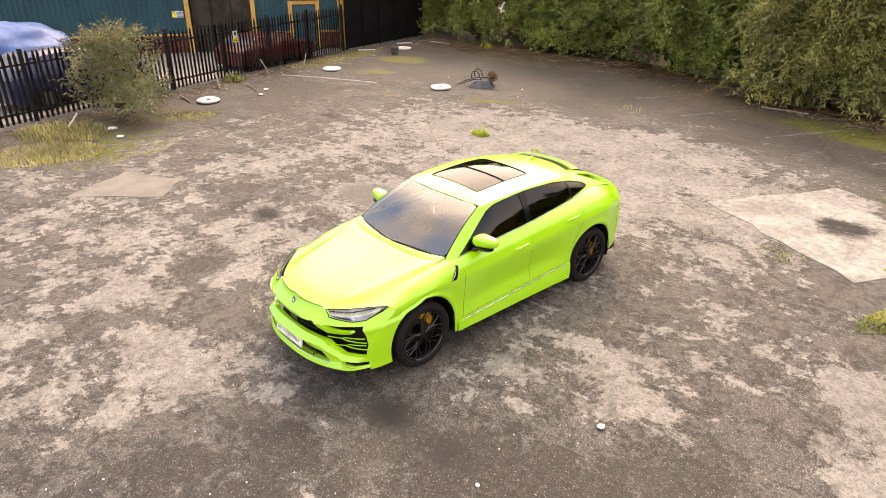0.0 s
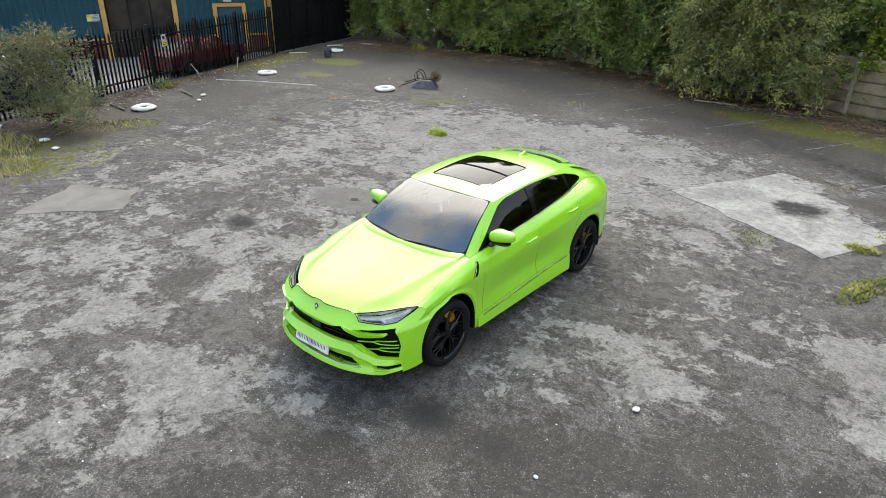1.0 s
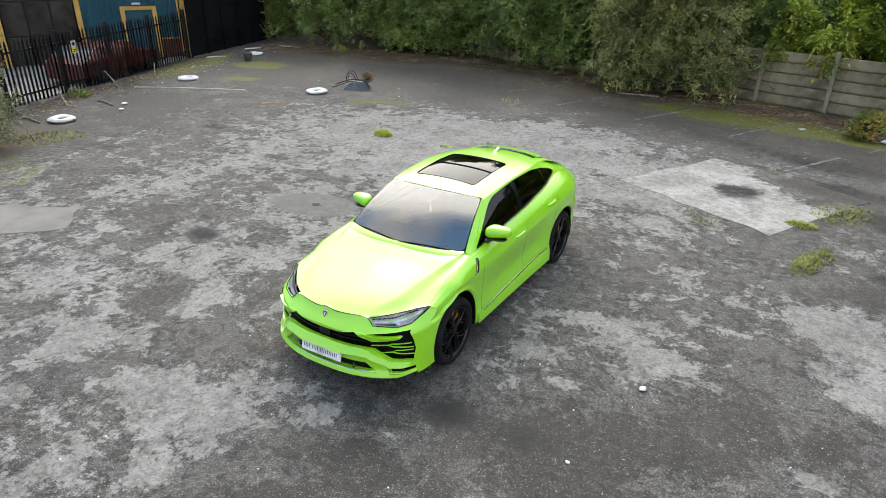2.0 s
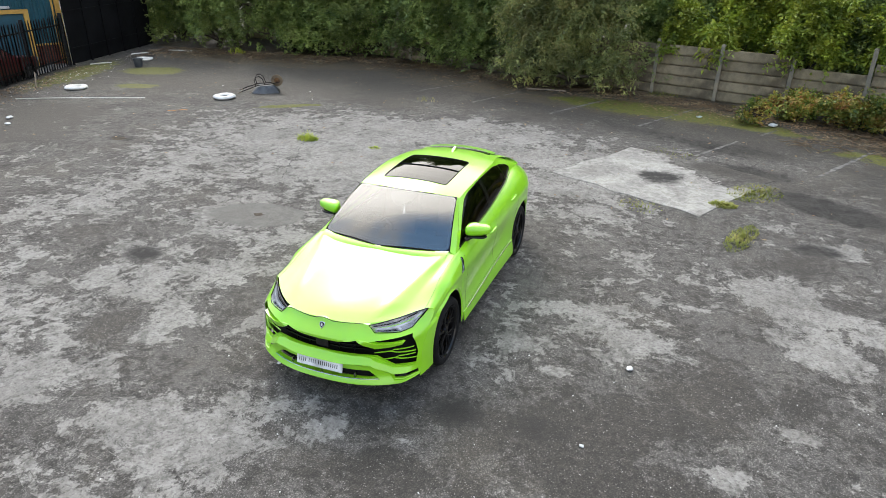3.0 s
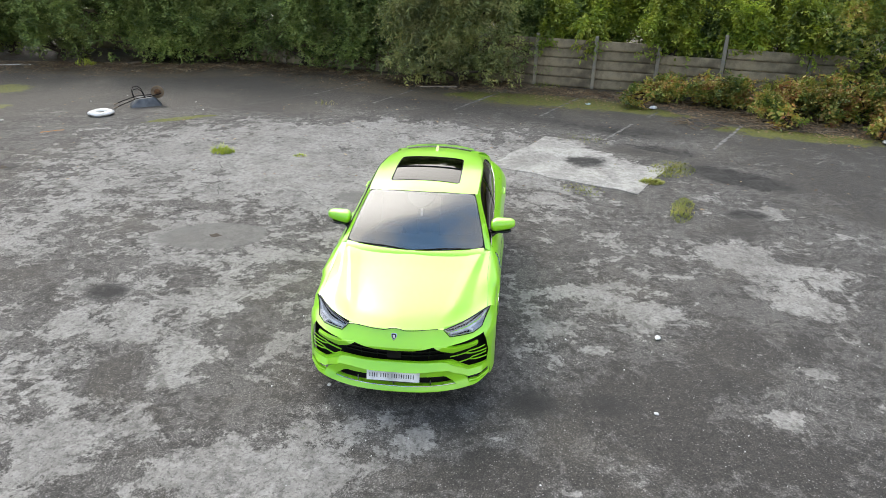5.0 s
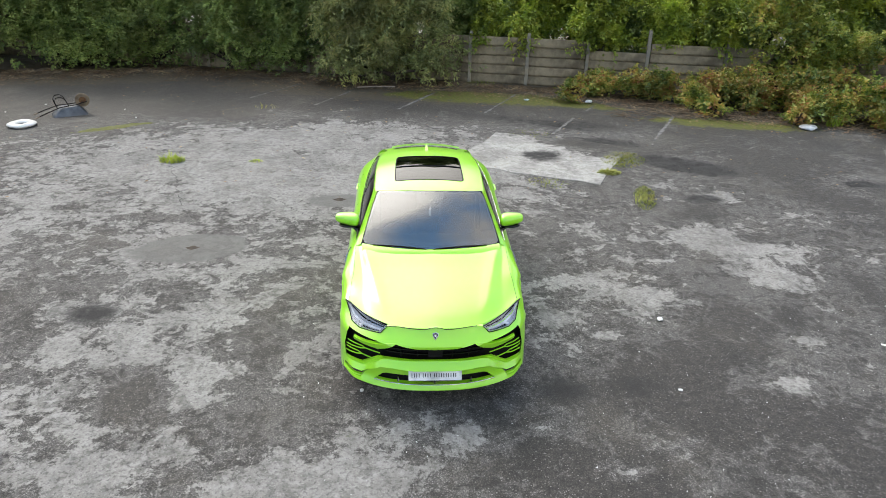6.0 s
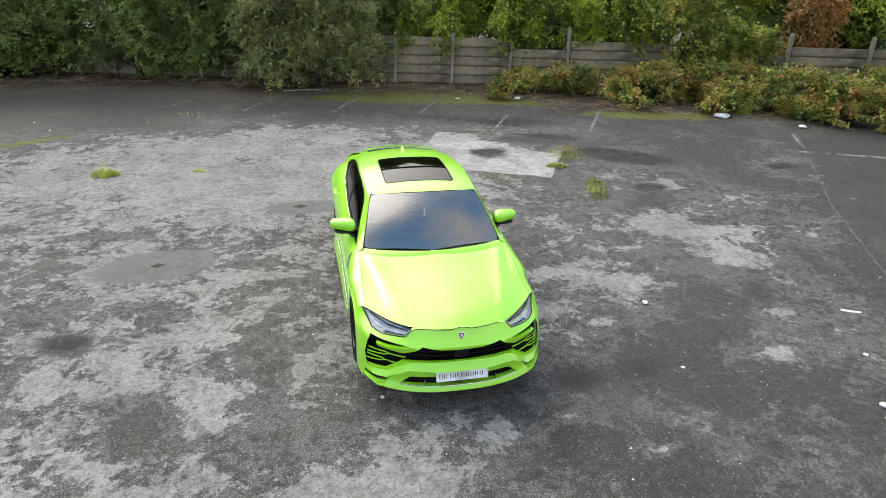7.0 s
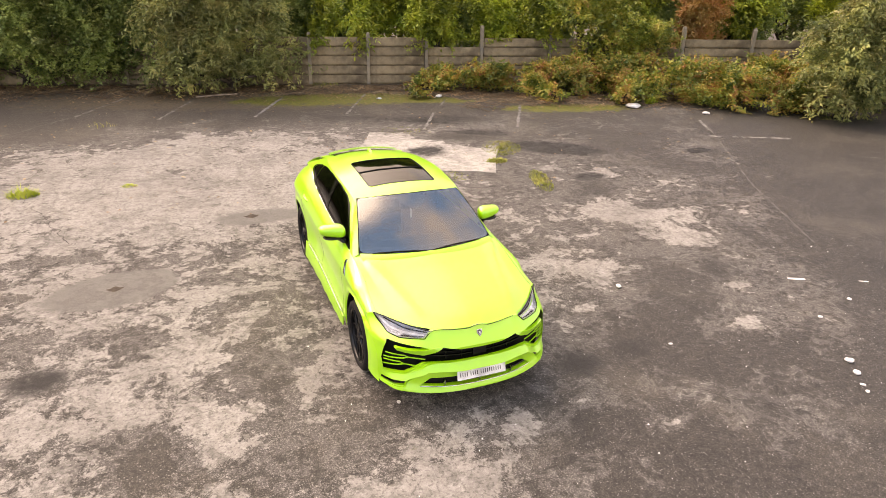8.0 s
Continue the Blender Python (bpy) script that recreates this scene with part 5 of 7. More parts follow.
c_zc = curve((-2.5, 0.83), (-1.9, 0.905), (-1.5, 0.935), (-1.0, 0.925), (0, 0.94), (1.0, 0.99), (1.5, 1.02), (2.1, 1.03), (2.5, 1.0))
c_xb = curve((-2.5, 0.905), (-1.95, 0.885), (-1.5, 0.865), (-1.0, 0.865), (0, 0.865), (1.0, 0.835), (1.6, 0.765), (2.1, 0.735), (2.5, 0.70))
c_zb = curve((-2.5, 0.905), (-1.95, 0.975), (-1.5, 1.03), (-1.0, 1.105), (0, 1.165), (1.0, 1.235), (1.6, 1.29), (2.1, 1.235), (2.5, 1.12))
c_xi = curve((-2.5, 0.485), (-1.9, 0.60), (-1.5, 0.67), (-1.0, 0.76), (1.6, 0.60), (2.5, 0.50))
c_zi = curve((-2.5, 0.868), (-2.2, 0.938), (-1.9, 0.984), (-1.5, 1.040), (-1.2, 1.095), (-1.0, 1.125), (1.6, 1.30), (2.15, 1.235), (2.5, 1.14))
c_zm = curve((-2.5, 0.882), (-2.3, 0.943), (-1.9, 1.004), (-1.5, 1.060), (-1.2, 1.118), (-1.0, 1.142), (1.6, 1.32), (2.15, 1.245), (2.5, 1.15))
c_dent = curve((-1.3, 0.0), (-0.9, 0.016), (-0.3, 0.048), (0.6, 0.056), (0.95, 0.016), (1.2, 0.0))


def z_low(y):
    z = c_sill(y)
    for yc in (FA, RA):
        d = abs(y - yc)
        if d < AR:
            z = max(z, HZ + math.sqrt(AR * AR - d * d))
    return z


def bowed(ys, x):
    x = abs(x)
    return ys + 0.75 * smooth01((-1.25 - ys) / 1.25) * x**2.43 - 0.42 * smooth01((ys - 1.6) / 0.9) * x**3


SEG = 6


def section(ys):
    """Half a cross-section from the arch or sill up to the middle."""
    xl, xc, zc, xb, zb, xi, zi, zm = (f(ys) for f in (c_xl, c_xc, c_zc, c_xb, c_zb, c_xi, c_zi, c_zm))
    z0 = min(z_low(bowed(ys, xl)), zc - 0.06)
    k = [(xl, z0), (xl + 0.016, lerp(z0, zc, 0.17)), (xc - c_dent(ys) - 0.006, lerp(z0, zc, 0.5)), (xc, zc), (lerp(xc, xb, 0.42) + 0.014, lerp(zc, zb, 0.58)), (xb, zb), (lerp(xi, xb, 0.5), lerp(zi, zb, 0.5) - 0.010 * smooth01((-1.0 - ys) / 0.4)), (xi, zi + 0.015 * smooth01((-1.0 - ys) / 0.3) * smooth01((ys + 2.5) / 0.3)), (xi * 0.8, lerp(zi, zm, 0.4) - 0.004 * smooth01((-1.0 - ys) / 0.3)), (0.0, zm)]
    d = [0.0]
    for a, b in zip(k, k[1:]):
        d.append(d[-1] + math.hypot(b[0] - a[0], b[1] - a[1]) + 1e-4)
    fx, fz = curve(*zip(d, [p[0] for p in k])), curve(*zip(d, [p[1] for p in k]))
    out = []
    for a, b in zip(d, d[1:]):
        i = len(out) // SEG
        for j in range(SEG):
            t = j / SEG
            out.append((lerp(fx(lerp(a, b, t)), lerp(k[i][0], k[i + 1][0], t), 0.5), lerp(fz(lerp(a, b, t)), lerp(k[i][1], k[i + 1][1], t), 0.5)))
    out.append((0.0, zm))
    return [(x, bowed(ys, x), z) for x, z in out]


STATIONS = np.linspace(-2.5, 2.5, 241)
LOFT = [section(float(s)) for s in STATIONS]
BELT = 5 * SEG


def loft_panel(y0, y1, c0, c1, both=True):
    """A panel cut from the body's surface: stations y0 to y1, columns c0 to c1."""
    bm = bmesh.new()
    i0, i1 = (int(round((y + 2.5) * 48)) for y in (y0, y1))
    rows = LOFT[i0:i1 + 1]
    for side in (1, -1) if both is True else (both,):
        vs = [[bm.verts.new((side * x, y, z)) for x, y, z in r[c0:c1 + 1]] for r in rows]
        for r, s in zip(vs, vs[1:]):
            for k in range(len(r) - 1):
                q = (r[k], s[k], s[k + 1], r[k + 1])
                bm.faces.new(q if side > 0 else q[::-1])
    if both is True:
        bmesh.ops.remove_doubles(bm, verts=bm.verts, dist=0.0005)
    return bm


for sd in (1, -1):
    wing = part("front_wing", loft_panel(-2.5, -0.92, 0, BELT + 1, sd), M["wrap"], car)
    part("front_door", loft_panel(-0.92, 0.27, 0, BELT, sd), M["wrap"], car)
    part("rear_door", loft_panel(0.27, 1.19, 0, BELT, sd), M["wrap"], car)
    part("rear_quarter", loft_panel(1.19, 2.5, 0, BELT + 1, sd), M["wrap"], car)
hood = part("bonnet", loft_panel(-2.48, -1.10, BELT + 1, 9 * SEG), M["wrap"], car)
for sd in (1, -1):
    part("cowl_corner", loft_panel(-1.10, -0.92, BELT, 7 * SEG, sd), M["wrap"], car)
part("tailgate_deck", loft_panel(2.1, 2.5, BELT + 1, 9 * SEG), M["wrap"], car)


def side_pt(y, z, off=0.0, sd=1):
    """A point on the body's flank."""
    s = section(y)[: BELT + 1]
    for a, b in zip(s, s[1:]):
        if a[2] <= z <= b[2]:
            return (sd * (lerp(a[0], b[0], (z - a[2]) / max(1e-6, b[2] - a[2])) + off), y, z)
    e = s[0] if z < s[0][2] else s[-1]
    return (sd * (e[0] + off), y, z)


# shut lines
for sd in (1, -1):
    for pts in ([(-0.92 + 0.03 * math.sin(3 * t), lerp(0.33, 1.105, t)) for t in np.linspace(0, 1, 14)],
                [(0.27 - 0.03 * t, lerp(0.33, 1.18, t)) for t in np.linspace(0, 1, 14)],
                [(1.19 - 0.24 * math.sin(math.pi * min(1.0, t * 1.25)) * (1 - t) + 0.08 * t, lerp(0.36, 1.24, t)) for t in np.linspace(0, 1, 16)],
                [(lerp(-0.92, 1.0, t), lerp(0.40, 0.47, t)) for t in np.linspace(0, 1, 18)]):
        part("shut_line", tube(bmesh.new(), [side_pt(y, z, -0.001, sd) for y, z in pts], 0.0022, 5), M["black"], car)
    edge = [(sd * r[BELT + 1][0], r[BELT + 1][1], r[BELT + 1][2] + 0.001) for i, r in enumerate(LOFT) if STATIONS[i] < -1.0][::4]
    part("shut_line", tube(bmesh.new(), edge, 0.0016, 5), M["black"], car)
# front
def front(x, z, off=0.0):
    """The front of the car as a field over its width and height."""
    a = abs(x)
    low = -2.555 + 0.40 * a**2.6 + lerp(0.09, 0.25, smooth01((z - 0.5) / 0.3)) * (a / 0.97) ** 14
    high = -2.476 + 0.75 * a**2.43 - 0.045 * smooth01((a - 0.38) / 0.1)
    k = smooth01((a - 0.15) / 0.35)
    y = lerp(low, high, smooth01((z - lerp(0.70, 0.70, k)) / lerp(0.215, 0.2, k)))
    y -= 0.045 * smooth01((0.36 - z) / 0.1)
    y -= 0.025 * math.exp(-((z - 0.735) / 0.045) ** 2)
    return (x, y - off, z)


def mirrored(half):
    """A closed outline from its half with x >= 0, given from top to bottom."""
    return list(half) + [(-x, z) for x, z in reversed(half) if x > 1e-6]


def flip(poly):
    return [(-x, z) for x, z in poly]


corner = [(x, z) for x, y, z in LOFT[0][:BELT + 1]]
bumper_half = [(0, 0.897), (0.05, 0.893), (0.10, 0.877), (0.30, 0.878), (0.465, 0.871), (0.53, 0.806), (0.745, 0.788), (0.83, 0.800), (0.88, 0.86)] + corner[::-1][::3] + [(0.935, 0.60), (0.932, 0.39), (0.925, 0.30), (0.80, 0.272), (0.40, 0.268), (0, 0.268)]
for sd in (1, -1):
    part("wing_corner", grid_mesh(bmesh.new(), lambda c, w: Vector((sd * LOFT[0][c][0], lerp(LOFT[0][c][1] + 0.004, front(LOFT[0][c][0], LOFT[0][c][2])[1], w), LOFT[0][c][2])), range(0, BELT + 1), (0, 0.5, 1)), M["wrap"], car)
    part("bumper_side", grid_mesh(bmesh.new(), lambda z, w: Vector(front(sd * 0.930, z)).lerp(Vector((sd * 0.972, FA - math.sqrt(AR * AR - (z - HZ) ** 2), z)), w) + Vector((sd * 0.012 * math.sin(math.pi * w), 0, 0)), np.linspace(0.27, 0.74, 16), (0, 0.33, 0.67, 1)), M["wrap"], car)
bonnet_line = [(-0.465, 0.871), (-0.30, 0.878), (-0.10, 0.877), (-0.045, 0.893), (0.0, 0.898), (0.045, 0.893), (0.10, 0.877), (0.30, 0.878), (0.465, 0.871)]
part("bonnet_lip", grid_mesh(bmesh.new(), lambda i, w: Vector(LOFT[1][int(i)]).lerp(Vector(front(LOFT[1][int(i)][0], LOFT[1][int(i)][2] - 0.045, -0.005)), w), range(BELT + 1, 9 * SEG + 1), (0, 0.5, 1)), M["wrap"], car)
part("shut_line", tube(bmesh.new(), [front(lerp(a[0], b[0], t), lerp(a[1], b[1], t), 0.003) for a, b in zip(bonnet_line, bonnet_line[1:]) for t in (0, 0.33, 0.67)], 0.0032, 5), M["black"], car)
mouth = mirrored([(0, 0.700), (0.20, 0.708), (0.385, 0.744), (0.43, 0.738), (0.50, 0.736), (0.56, 0.746), (0.70, 0.754), (0.85, 0.762), (0.873, 0.715), (0.905, 0.56), (0.892, 0.43), (0.72, 0.445), (0.56, 0.560), (0.45, 0.566), (0.25, 0.562), (0, 0.560)])
low_hole = mirrored([(0, 0.392), (0.48, 0.394), (0.52, 0.380), (0.585, 0.322), (0.33, 0.309), (0, 0.305)])
slot = [(0.66, 0.372), (0.73, 0.376), (0.905, 0.360), (0.915, 0.325), (0.81, 0.298), (0.70, 0.310)]
part("front_bumper", run_back(patch(mirrored(bumper_half), front, 0.03, [mouth, low_hole, slot, flip(slot)]), 0.035), M["wrap"], car, angle=20)
part("bumper_backing", patch(mirrored([(0, 0.74), (0.55, 0.75), (0.84, 0.76), (0.90, 0.6), (0.90, 0.32), (0.6, 0.27), (0, 0.27)]), lambda x, z: front(x, z, -0.13), 0.06), M["black"], car)


def strip(pts, w):
    """The outline of a band of width w along points."""
    a, b = [], []
    for i, p in enumerate(pts):
        q, r = pts[max(0, i - 1)], pts[min(len(pts) - 1, i + 1)]
        d = Vector((r[0] - q[0], r[1] - q[1])).normalized()
        a.append((p[0] - d.y * w / 2, p[1] + d.x * w / 2))
        b.append((p[0] + d.y * w / 2, p[1] - d.x * w / 2))
    return a + b[::-1]


def relief(name, poly, out, thick, material, step=0.03, label=""):
    return part(name, run_back(patch(poly, lambda x, z: front(x, z, out * (1 - smooth01((abs(x) - 0.82) / 0.10)) if out > 0 else out), step), thick), material, car, label, angle=25)


chevron = mirrored([(0, 0.568), (0.30, 0.570), (0.45, 0.573), (0.525, 0.558), (0.712, 0.424), (0.895, 0.402), (0.915, 0.392), (0.915, 0.360), (0.895, 0.356), (0.725, 0.374), (0.535, 0.505), (0.42, 0.512), (0.22, 0.500), (0, 0.498)])
c_ridge = curve((0, 0.534), (0.44, 0.549), (0.53, 0.540), (0.72, 0.388), (0.92, 0.364))
part("chevron_bar", run_back(patch(chevron, lambda x, z: front(x, z, (0.042 + 1.0 * (c_ridge(abs(x)) - z)) * (1 - smooth01((abs(x) - 0.82) / 0.10))), 0.03), 0.03), M["wrap"], car, angle=25)
for f in (lambda p: p, flip):
    relief("bumper_blade", f([(0.415, 0.512), (0.545, 0.500), (0.61, 0.440), (0.69, 0.372), (0.735, 0.300), (0.72, 0.275), (0.68, 0.272), (0.61, 0.318), (0.53, 0.388)]), 0.030, 0.05, M["wrap"])
    relief("upper_wing_slat", f([(0.375, 0.752), (0.47, 0.744), (0.58, 0.716), (0.70, 0.713), (0.79, 0.720), (0.803, 0.704), (0.792, 0.687), (0.70, 0.672), (0.560, 0.656), (0.465, 0.690)]), 0.006, 0.05, M["wrap"])
    for a, b, c, d, e in ((0, 0.600, 0.612, 0.610, 0.560), (0.075, 0.520, 0.534, 0.532, 0.480)):
        relief("intake_slat", f(strip([(0.54 + a, b), (0.69 + 0.5 * a, b + 0.014), (0.72 + 0.5 * a, c + 0.016), (0.87 + 0.2 * a, d + 0.012)], 0.009)), -0.012, 0.010, M["wrap"])
        relief("intake_slat", f(strip([(0.69 + 0.5 * a, b + 0.012), (0.738 + 0.5 * a, b - 0.006), (0.885 + 0.1 * a, e + 0.014)], 0.009)), -0.012, 0.010, M["wrap"])
relief("splitter_lip", mirrored([(0, 0.306), (0.33, 0.310), (0.60, 0.312), (0.70, 0.302), (0.80, 0.290), (0.915, 0.308), (0.925, 0.292), (0.80, 0.262), (0.40, 0.262), (0, 0.262)]), 0.022, 0.07, M["wrap"])
part("splitter_trim", tube(bmesh.new(), [front(x, 0.311 + 0.008 * x * x / 0.36, 0.020) for x in np.linspace(-0.60, 0.60, 17)], 0.005, 6), M["chrome"], car)
for z in (0.612, 0.655):
    relief("grille_bar", strip([(-0.48, z + 0.012), (-0.2, z), (0.2, z), (0.48, z + 0.012)], 0.010), -0.045, 0.02, M["gloss_black"])
for x in (-0.33, -0.17, 0.17, 0.33):
    relief("grille_rib", strip([(x, 0.565), (x * 1.04, 0.715)], 0.014), -0.06, 0.02, M["gloss_black"])
relief("sensor_panel", rounded([(-0.07, 0.595), (0.07, 0.595), (0.07, 0.69), (-0.07, 0.69)], 0.01), -0.02, 0.02, M["gloss_black"])
for x in (-0.36, 0.0, 0.36):
    part("intake_fin", boxed(x - 0.006, x + 0.006, front(x, 0.33)[1] - 0.012, front(x, 0.33)[1] + 0.03, 0.300, 0.366, 0.002), M["chrome"], car, "bright metal fin in the lower intake")

# headlamps
lamp_poly = [(0.468, 0.870), (0.532, 0.806), (0.745, 0.790), (0.828, 0.802), (0.900, 0.914), (0.82, 0.918)]
for f in (lambda p: p, flip):
    unit = part("headlamp", patch(f(lamp_poly), lambda x, z: front(x, z, -0.010), 0.03), M["lamp_in"], car, "grey headlamp under clear lens")
    part("lens", patch(f(lamp_poly), lambda x, z: front(x, z, 0.008), 0.03), M["lens"], unit)
    part("light_guide", patch(f(strip([(0.535, 0.830), (0.70, 0.828), (0.80, 0.842), (0.862, 0.890)], 0.014)), lambda x, z: front(x, z, 0.002), 0.03, (), 0.010), M["lamp_white"], unit)
    part("light_guide", patch(f(strip([(0.70, 0.828), (0.745, 0.805)], 0.010)), lambda x, z: front(x, z, 0.002), 0.03, (), 0.010), M["lamp_white"], unit)
    part("bezel", patch(f(strip([(0.50, 0.856), (0.68, 0.858), (0.83, 0.896)], 0.012)), lambda x, z: front(x, z, -0.003), 0.03, (), 0.008), M["gloss_black"], unit)
    part("bezel", patch(f([(0.545, 0.815), (0.70, 0.812), (0.735, 0.797), (0.60, 0.806)]), lambda x, z: front(x, z, -0.003), 0.03, (), 0.008), M["gloss_black"], unit)
    part("seal", tube(bmesh.new(), [front(x, z, 0.006) for x, z in resample(f(lamp_poly), 0.04)], 0.0045, 5, True), M["black"], unit)

# badge and plate
bd = part("badge", patch([(0, 0.858), (0.028, 0.852), (0.027, 0.825), (0, 0.798), (-0.027, 0.825), (-0.028, 0.852)], lambda x, z: front(x, z, 0.012), 0.01, (), 0.01), M["chrome"], car, "small shield-shaped badge")
part("badge_face", patch([(0, 0.852), (0.022, 0.847), (0.021, 0.827), (0, 0.806), (-0.021, 0.827), (-0.022, 0.847)], lambda x, z: front(x, z, 0.014), 0.01, (), 0.004), M["ink"], bd)
part("badge_figure", patch([(-0.008, 0.842), (0.01, 0.84), (0.006, 0.828), (0.01, 0.816), (-0.006, 0.82), (-0.012, 0.832)], lambda x, z: front(x, z, 0.016), 0.01, (), 0.003), M["plate"], bd)
plate = part("number_plate", boxed(-0.26, 0.26, -2.612, -2.602, 0.382, 0.493, 0.004), M["plate"], car, "white front plate with black lettering bars", smooth=False)
plate.matrix_basis = Matrix.Translation((0, -2.607, 0.437)) @ Matrix.Rotation(radians(-14), 4, "X") @ Matrix.Translation((0, 2.607, -0.437))
part("plate_holder", boxed(-0.20, 0.20, -2.603, -2.51, 0.40, 0.47, 0.01), M["black"], plate)
x = -0.232
for word in (4, 4, 10):
    for k in range(word):
        part("letter_bar", boxed(x + 0.002, x + 0.0095, -2.6135, -2.6122, 0.416, 0.458), M["ink"], plate, smooth=False)
        x += 0.0232
    x += 0.016

# greenhouse
c_xr = curve((-0.5, 0.645), (-0.2, 0.665), (0.4, 0.675), (1.0, 0.645), (1.6, 0.55), (2.2, 0.52))
c_zr = curve((-1.0, 1.30), (-0.36, 1.515), (0.0, 1.55), (0.4, 1.565), (1.0, 1.535), (1.5, 1.475), (2.2, 1.30))


def cabin_side(y, t, off=0.0, sd=1):
    xb, zb, xr, zr = c_xb(y), c_zb(y), c_xr(y), c_zr(y)
    bulge = 0.022 * math.sin(math.pi * t)
    return (sd * (lerp(xb, xr, t) + bulge * 0.9 + off), y, lerp(zb, zr, t) + bulge * 0.4 + off * 0.4)


def screen(a, b, off=0.0):
    k = 1 - a * a
    x, y, z = lerp(0.80, 0.635, b) * a, lerp(-1.04 - 0.17 * k, -0.37 - 0.10 * k, b), lerp(1.128 - 0.004 * k, 1.532 + 0.035 * k, b)
    s = 0.03 * math.sin(math.pi * b) + off
    return (x, y - 0.5 * s, z + 0.86 * s)


def roof(a, y, off=0.0):
    return (a * c_xr(y), y, c_zr(y) + (0.075 - 0.02 * smooth01((y - 1.0) / 0.6)) * (1 - abs(a) ** 2.4) + off)


window = [(-0.90, 0.05), (-0.62, 0.46), (-0.31, 0.86), (-0.18, 0.93), (0.35, 0.95), (0.95, 0.92), (1.28, 0.76), (1.52, 0.50), (1.60, 0.27), (1.54, 0.14), (1.30, 0.08), (0.40, 0.05)]
win = rounded(window, 0.05)
for sd in (1, -1):
    part("cabin_frame", patch([(-1.04, 0), (-0.70, 0.5), (-0.37, 1.0), (1.58, 1.0), (1.88, 0.5), (2.14, 0)], lambda y, t: cabin_side(y, t, 0.0, sd), 0.06, [win]), M["wrap"], car, "green window surround and pillars")
    inner = [(lerp(p[0], 0.35, 0.02), lerp(p[1], 0.5, 0.07)) for p in win]
    part("window_seal", patch(win, lambda y, t: cabin_side(y, t, 0.003, sd), 0.06, [inner], 0.006), M["gloss_black"], car)
    for nm, cut in (("front_side_window", lambda y: y < 0.27), ("rear_side_window", lambda y: 0.27 <= y < 1.2), ("quarter_window", lambda y: y >= 1.2)):
        lo, hi = {"f": (-2, 0.24), "r": (0.33, 1.17), "q": (1.20, 3)}[nm[0]]
        poly = [(min(max(p[0], lo), hi), p[1]) for p in resample(inner, 0.05)]
        clean = [p for i, p in enumerate(poly) if math.hypot(p[0] - poly[i - 1][0], p[1] - poly[i - 1][1]) > 1e-4]
        keep = []
        for p in clean:
            if lo < p[0] < hi or (p[0] in (lo, hi)):
                keep.append(p)
        ends = [p for p in keep if p[0] in (lo, hi)]
        if ends:
            e = ends[0][0]
            real = [p for p in resample(inner, 0.02) if abs(p[0] - e) < 0.03]
            t0, t1 = min(p[1] for p in real), max(p[1] for p in real)
            keep = [p for p in keep if p[0] != e]
        if nm[0] == "r":
            top_e = [(y, max(p[1] for p in resample(inner, 0.02) if abs(p[0] - y) < 0.03)) for y in np.linspace(lo, hi, 12)]
            bot_e = [(y, min(p[1] for p in resample(inner, 0.02) if abs(p[0] - y) < 0.03)) for y in np.linspace(lo, hi, 12)]
            keep = top_e + bot_e[::-1]
        elif ends:
            i = max(range(len(keep)), key=lambda j: math.hypot(keep[j][0] - keep[j - 1][0], keep[j][1] - keep[j - 1][1]))
            first, second = ((e, t0), (e, t1)) if abs(keep[i - 1][1] - t0) < abs(keep[i - 1][1] - t1) else ((e, t1), (e, t0))
            keep = keep[:i] + [first, second] + keep[i:]
        g = part(nm, patch(keep, lambda y, t: cabin_side(y, t, -0.004, sd), 0.07), M["privacy"], car)
    for y0, y1 in ((0.235, 0.335), (1.165, 1.205)):
        part("pillar_trim", patch([(y0, 0.05), (y1, 0.06), (y1 + 0.015, 0.93 if y0 < 1 else 0.79), (y0 + 0.015, 0.93 if y0 < 1 else 0.79)], lambda y, t: cabin_side(y, t, 0.002, sd), 0.06), M["gloss_black"], car)
    bm = grid_mesh(bmesh.new(), lambda b, w: Vector(screen(sd, b)).lerp(Vector(cabin_side(lerp(-1.04, -0.37, b), b, 0, sd)), w), np.linspace(0, 1, 14), (0, 0.5, 1))
    part("windscreen_pillar", bm, M["wrap"], car)
    part("window_trim", tube(bmesh.new(), [cabin_side(y, 0.03, 0.004, sd) for y in np.linspace(-0.92, 1.5, 20)], 0.005, 5), M["chrome"], car)

glass_poly = rounded([(-0.985, 0.02), (0.985, 0.02), (0.985, 0.985), (-0.985, 0.985)], 0.08)
frit_poly = rounded([(-0.95, 0.055), (0.95, 0.055), (0.965, 0.96), (-0.965, 0.96)], 0.08)
shield = part("windscreen", patch(glass_poly, lambda a, b: screen(a, b, 0.002), 0.08), M["windscreen"], car)
part("windscreen_band", patch([(-1, 0), (1, 0), (1, 1), (-1, 1)], lambda a, b: screen(a, b, -0.003), 0.07, [frit_poly]), M["gloss_black"], car)
for x0, x1 in ((-0.66, -0.06), (0.02, 0.64)):
    arm = [screen(lerp(x0, x1, t) / 0.8, 0.012 + 0.025 * math.sin(math.pi * t), 0.008) for t in np.linspace(0, 1, 8)]
    part("wiper", tube(bmesh.new(), arm, 0.006, 6), M["black"], car)
part("dash_shelf", grid_mesh(bmesh.new(), lambda a, b: screen(a, b, -0.025), np.linspace(-0.97, 0.97, 18), (0.0, 0.06, 0.13)), M["dash"], car)
